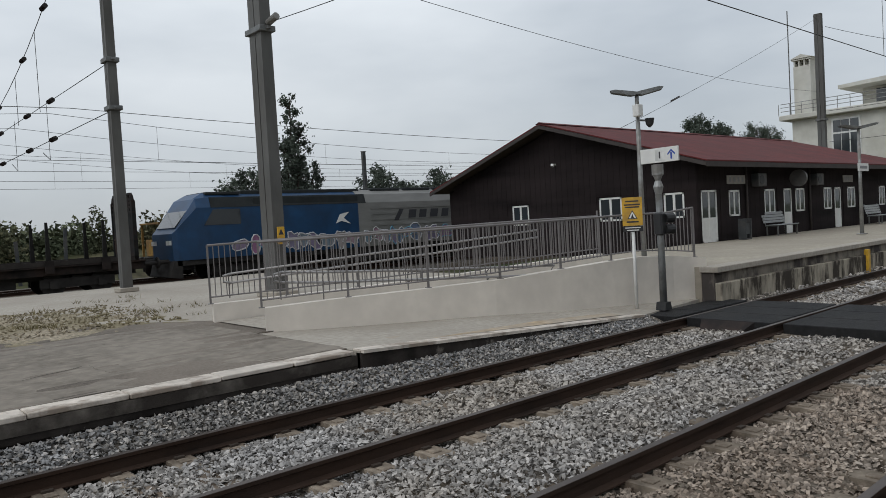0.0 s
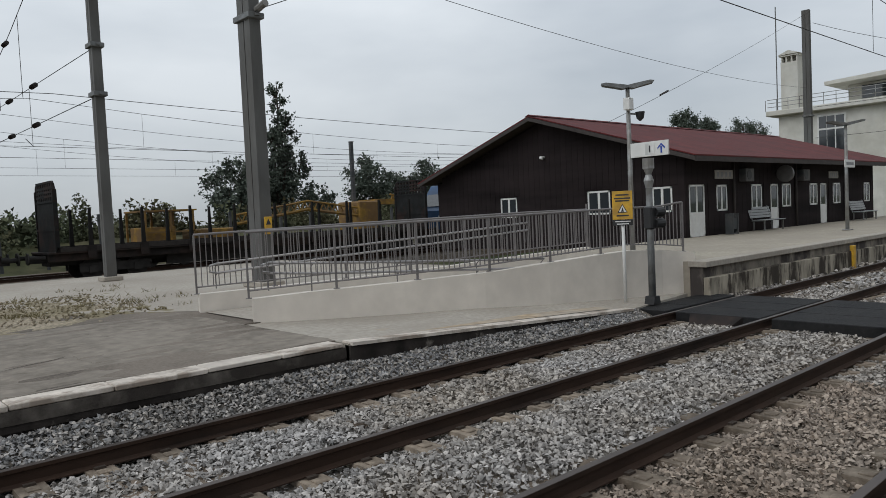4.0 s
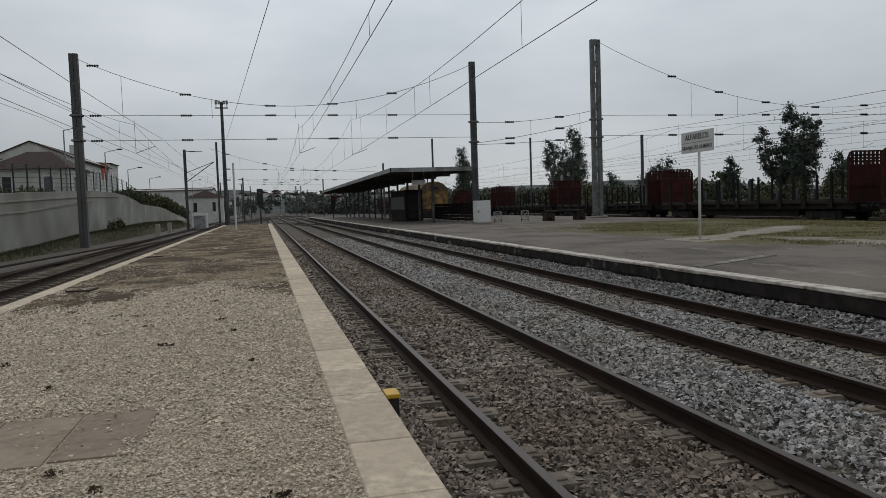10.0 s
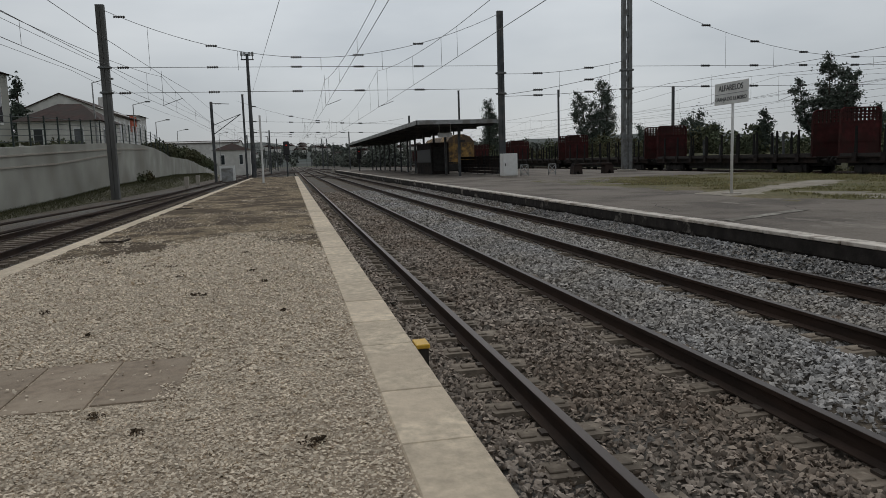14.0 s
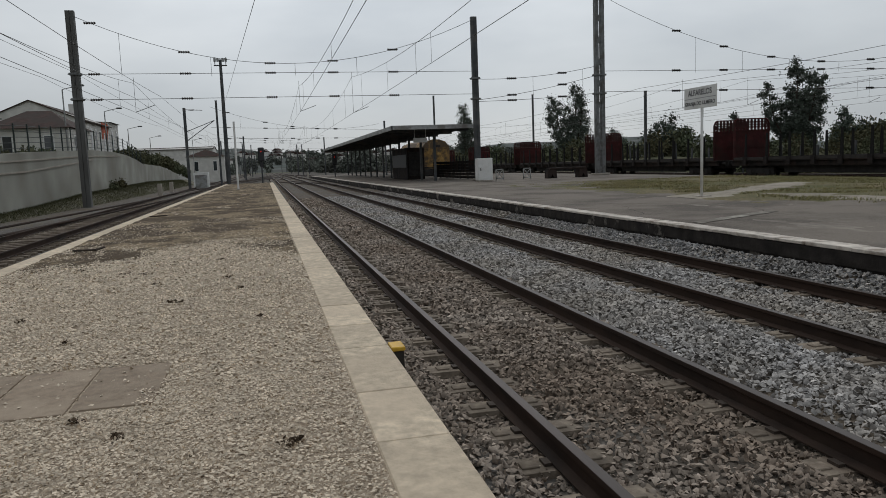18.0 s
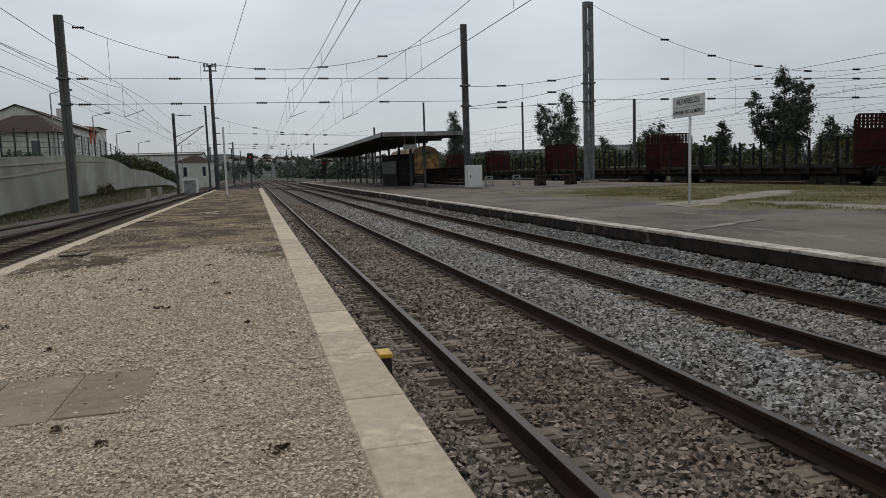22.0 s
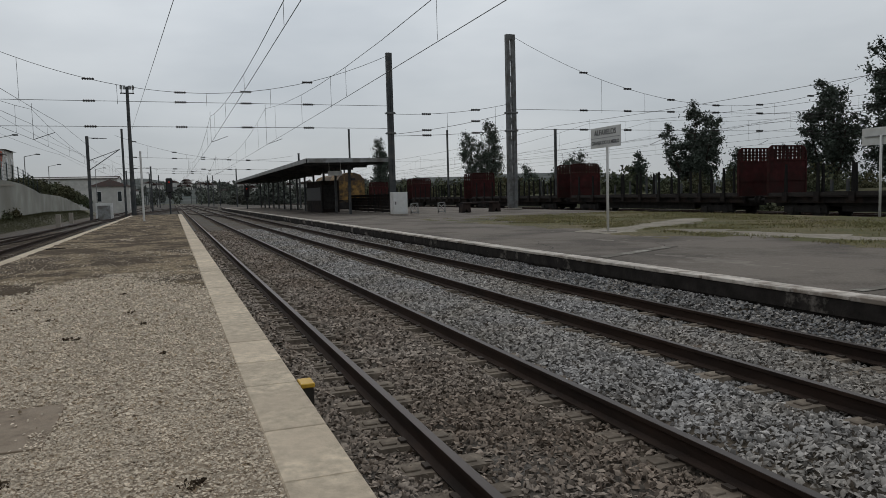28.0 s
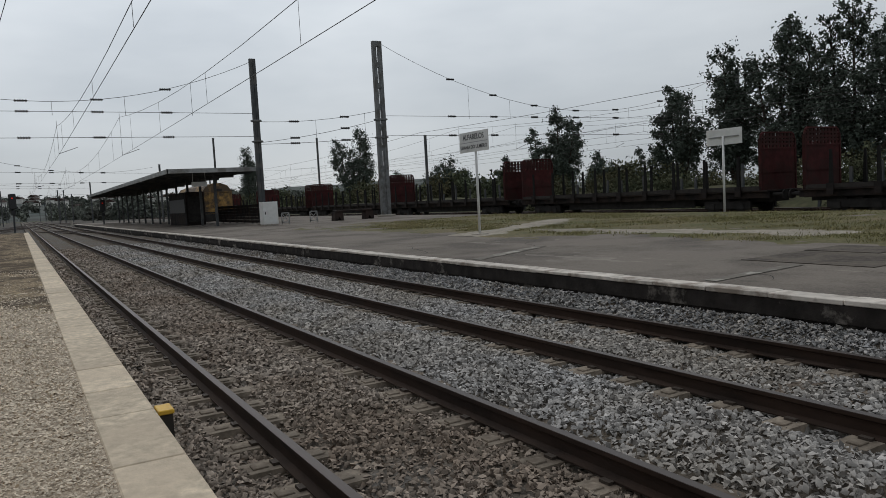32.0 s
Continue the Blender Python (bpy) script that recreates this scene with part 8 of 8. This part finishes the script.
def soil_level(x, y):
    edge = np.interp(y, [-5.5, -4.3, -3.65, -2.9, -2.0, -1.4], [-13.4, -13.9, -15.6, -16.2, -14.2, -13.6])
    f = np.clip((edge - x) / 0.6, -1.2, 1)
    g = np.clip((y + 5.5) / 0.8, -1, 1)
    return PZ - 0.018 + 0.024 * f + 0.006 * g - np.clip((-19 - x) / 10, 0, 1) * 0.006


loose_cover("soil_patch", -84, -10.5, -5.72, -1.37, 460, 56, soil_level, [(24, 4, 0.009), (90, 16, 0.012), (230, 34, 0.011), (440, 54, 0.007)], 8, M_moss, "dark mossy soil spread over the platform surface", "soil")


def clump(x, y, w, seed, label="small dry clump of leaves and dirt on the platform"):
    r = np.random.default_rng(seed)
    n = 34
    p = np.stack([x + r.normal(0, w, n), y + r.normal(0, w * 0.7, n), PZ + 0.004 + 0.02 * r.random(n)], 1)
    a = r.normal(size=(n, 3)) * np.array([1, 1, 0.4])
    a /= np.linalg.norm(a, axis=1)[:, None]
    b = np.cross(a, r.normal(size=(n, 3)))
    b /= np.linalg.norm(b, axis=1)[:, None]
    s = 0.013 * r.uniform(0.5, 1.6, (n, 1))
    v = np.stack([p - a * s, p - b * s * 0.5, p + a * s, p + b * s * 0.5], 1).reshape(-1, 3)
    ob = new("leaf_litter", quads("leaf_litter", v, np.arange(4 * n).reshape(-1, 4), M_litter))
    return tagged(ob, label, "leaf litter", kind="stuff")


M_litter = mat("dry_litter", (0.075, 0.053, 0.034), 0.95, bump=0, island=0.4)
for i, (x, y, w) in enumerate(((-4.79, -1.79, 0.035), (-4.83, -1.74, 0.02), (-9.53, -2.94, 0.06), (-9.45, -2.82, 0.04), (-12.25, -3.9, 0.06), (-12.1, -3.6, 0.05), (-8.3, -1.95, 0.02), (-10.2, -2.2, 0.03), (-11.0, -3.3, 0.04), (-11.2, -2.4, 0.05), (-5.55, -3.0, 0.03), (-5.2, -2.7, 0.025), (-7.8, -3.6, 0.025), (-9.0, -4.3, 0.03), (-13.0, -4.6, 0.08), (-13.2, -5.3, 0.12), (-13.3, -2.6, 0.05))):
    clump(x, y, w, 40 + i)


def pebbles(x, y):
    return PZ - 0.006 + 0.0 * x


M_pebble = mat("pebble", (0.63, 0.53, 0.41), 0.9, var=0.2, bump=0, island=0.27)
COVERS = [(-6.84, -5.73, -4.57, -2.72), (-6.84, -6.1, -2.8, -2.6)]
scatter_stones("platform_gravel_1", -6.2, -2.6, -5.7, -1.36, 62000, 0.0135, pebbles, M_pebble, "pale flat gravel bedded in the platform surface", COVERS, True)
scatter_stones("platform_gravel_2", -10.5, -6.2, -5.7, -1.36, 40000, 0.018, pebbles, M_pebble, "pale flat gravel bedded in the platform surface", COVERS, True)
scatter_stones("platform_gravel_3", -17, -10.5, -5.7, -1.36, 24000, 0.025, pebbles, M_pebble, "pale flat gravel bedded in the platform surface", flat=True)
scatter_stones("platform_gravel_5", -24, -15, -5.7, -1.36, 4500, 0.022, lambda x, y: PZ + 0.004 + 0 * x, M_pebble, "sparse gravel lying in the dark soil", flat=True)
scatter_stones("platform_gravel_4", -2.6, 4, -5.7, -1.36, 9000, 0.03, pebbles, M_pebble, "pale flat gravel bedded in the platform surface", flat=True)
scatter_stones("cover_grit", -6.82, -5.74, -4.55, -2.6, 130, 0.018, lambda x, y: PZ + 0.006 + 0 * x, M_pebble, "loose gravel scattered over the covers", flat=True)
# ---- edge stones, one by one ----
ed = thing("island_edge", "row of pale limestone edge slabs along the island platform", "platform edge", kind="structure")
xs = [-8.55, -7.55, -6.70, -5.54, -4.67]
while xs[-1] < 30:
    xs.append(xs[-1] + 1.0 + rng.uniform(-0.12, 0.12))
while xs[0] > -84:
    xs.insert(0, max(-84.0, xs[0] - (1.0 if xs[0] > -40 else 2.0) - rng.uniform(-0.12, 0.12)))
for a, b in zip(xs, xs[1:]):
    dz = rng.uniform(-0.004, 0.004)
    part("edge_slab", Shape().box(a + 0.004, b - 0.004, PY1 - 0.40, PY1, PZ - 0.16, PZ + dz, c=0.008), M_edge, ed)
xs = [-84.0]
while xs[-1] < 20:
    xs.append(xs[-1] + 2.0)
for a, b in zip(xs, xs[1:]):
    part("edge_slab", Shape().box(a + 0.004, b - 0.004, PY0, PY0 + 0.31, PZ - 0.12, PZ, c=0.008), M_edge, ed)
ed = thing("far_edge", "row of whitewashed edge stones along the far platform", "platform edge", kind="structure")
xs = [5.1, 4.2, 3.25, 2.22, 1.24, 0.39, -0.39, -1.25, -2.2, -3.17, -4.07]
while xs[-1] > -134:
    xs.append(xs[-1] - (0.93 if xs[-1] > -40 else 2.0) + rng.uniform(-0.06, 0.06))
for b, a in zip(xs, xs[1:]):
    dz = rng.uniform(-0.004, 0.004)
    part("edge_stone", Shape().box(a + 0.005, b - 0.005, FY + rng.uniform(-0.01, 0.01), FY + 0.34, FZ - 0.052 - rng.uniform(0.0, 0.012), FZ + dz, c=0.009), M_edge_white, ed)


def motions():
    for ob, x0 in TRAIN:
        walk(ob, [(t, pose(x0 + d, TT, 0)) for t, d in STEPS])
    # wheels roll with the distance run
    far = STEPS[-1][1]
    for ob, x0 in TRAIN:
        for w in ob.children_recursive:
            if w.name.startswith("wheelset"):
                p = w.matrix_basis.translation.copy()
                n = math.ceil(far / (p.z * 1.2))
                run = [far * k / n for k in range(n + 1)]
                when = np.interp(run, [d for t, d in STEPS], [t for t, d in STEPS])
                walk(w, [(float(t), pose(p.x, p.y, p.z, 0, math.degrees(d / p.z), 0)) for t, d in zip(when, run)])


motions()
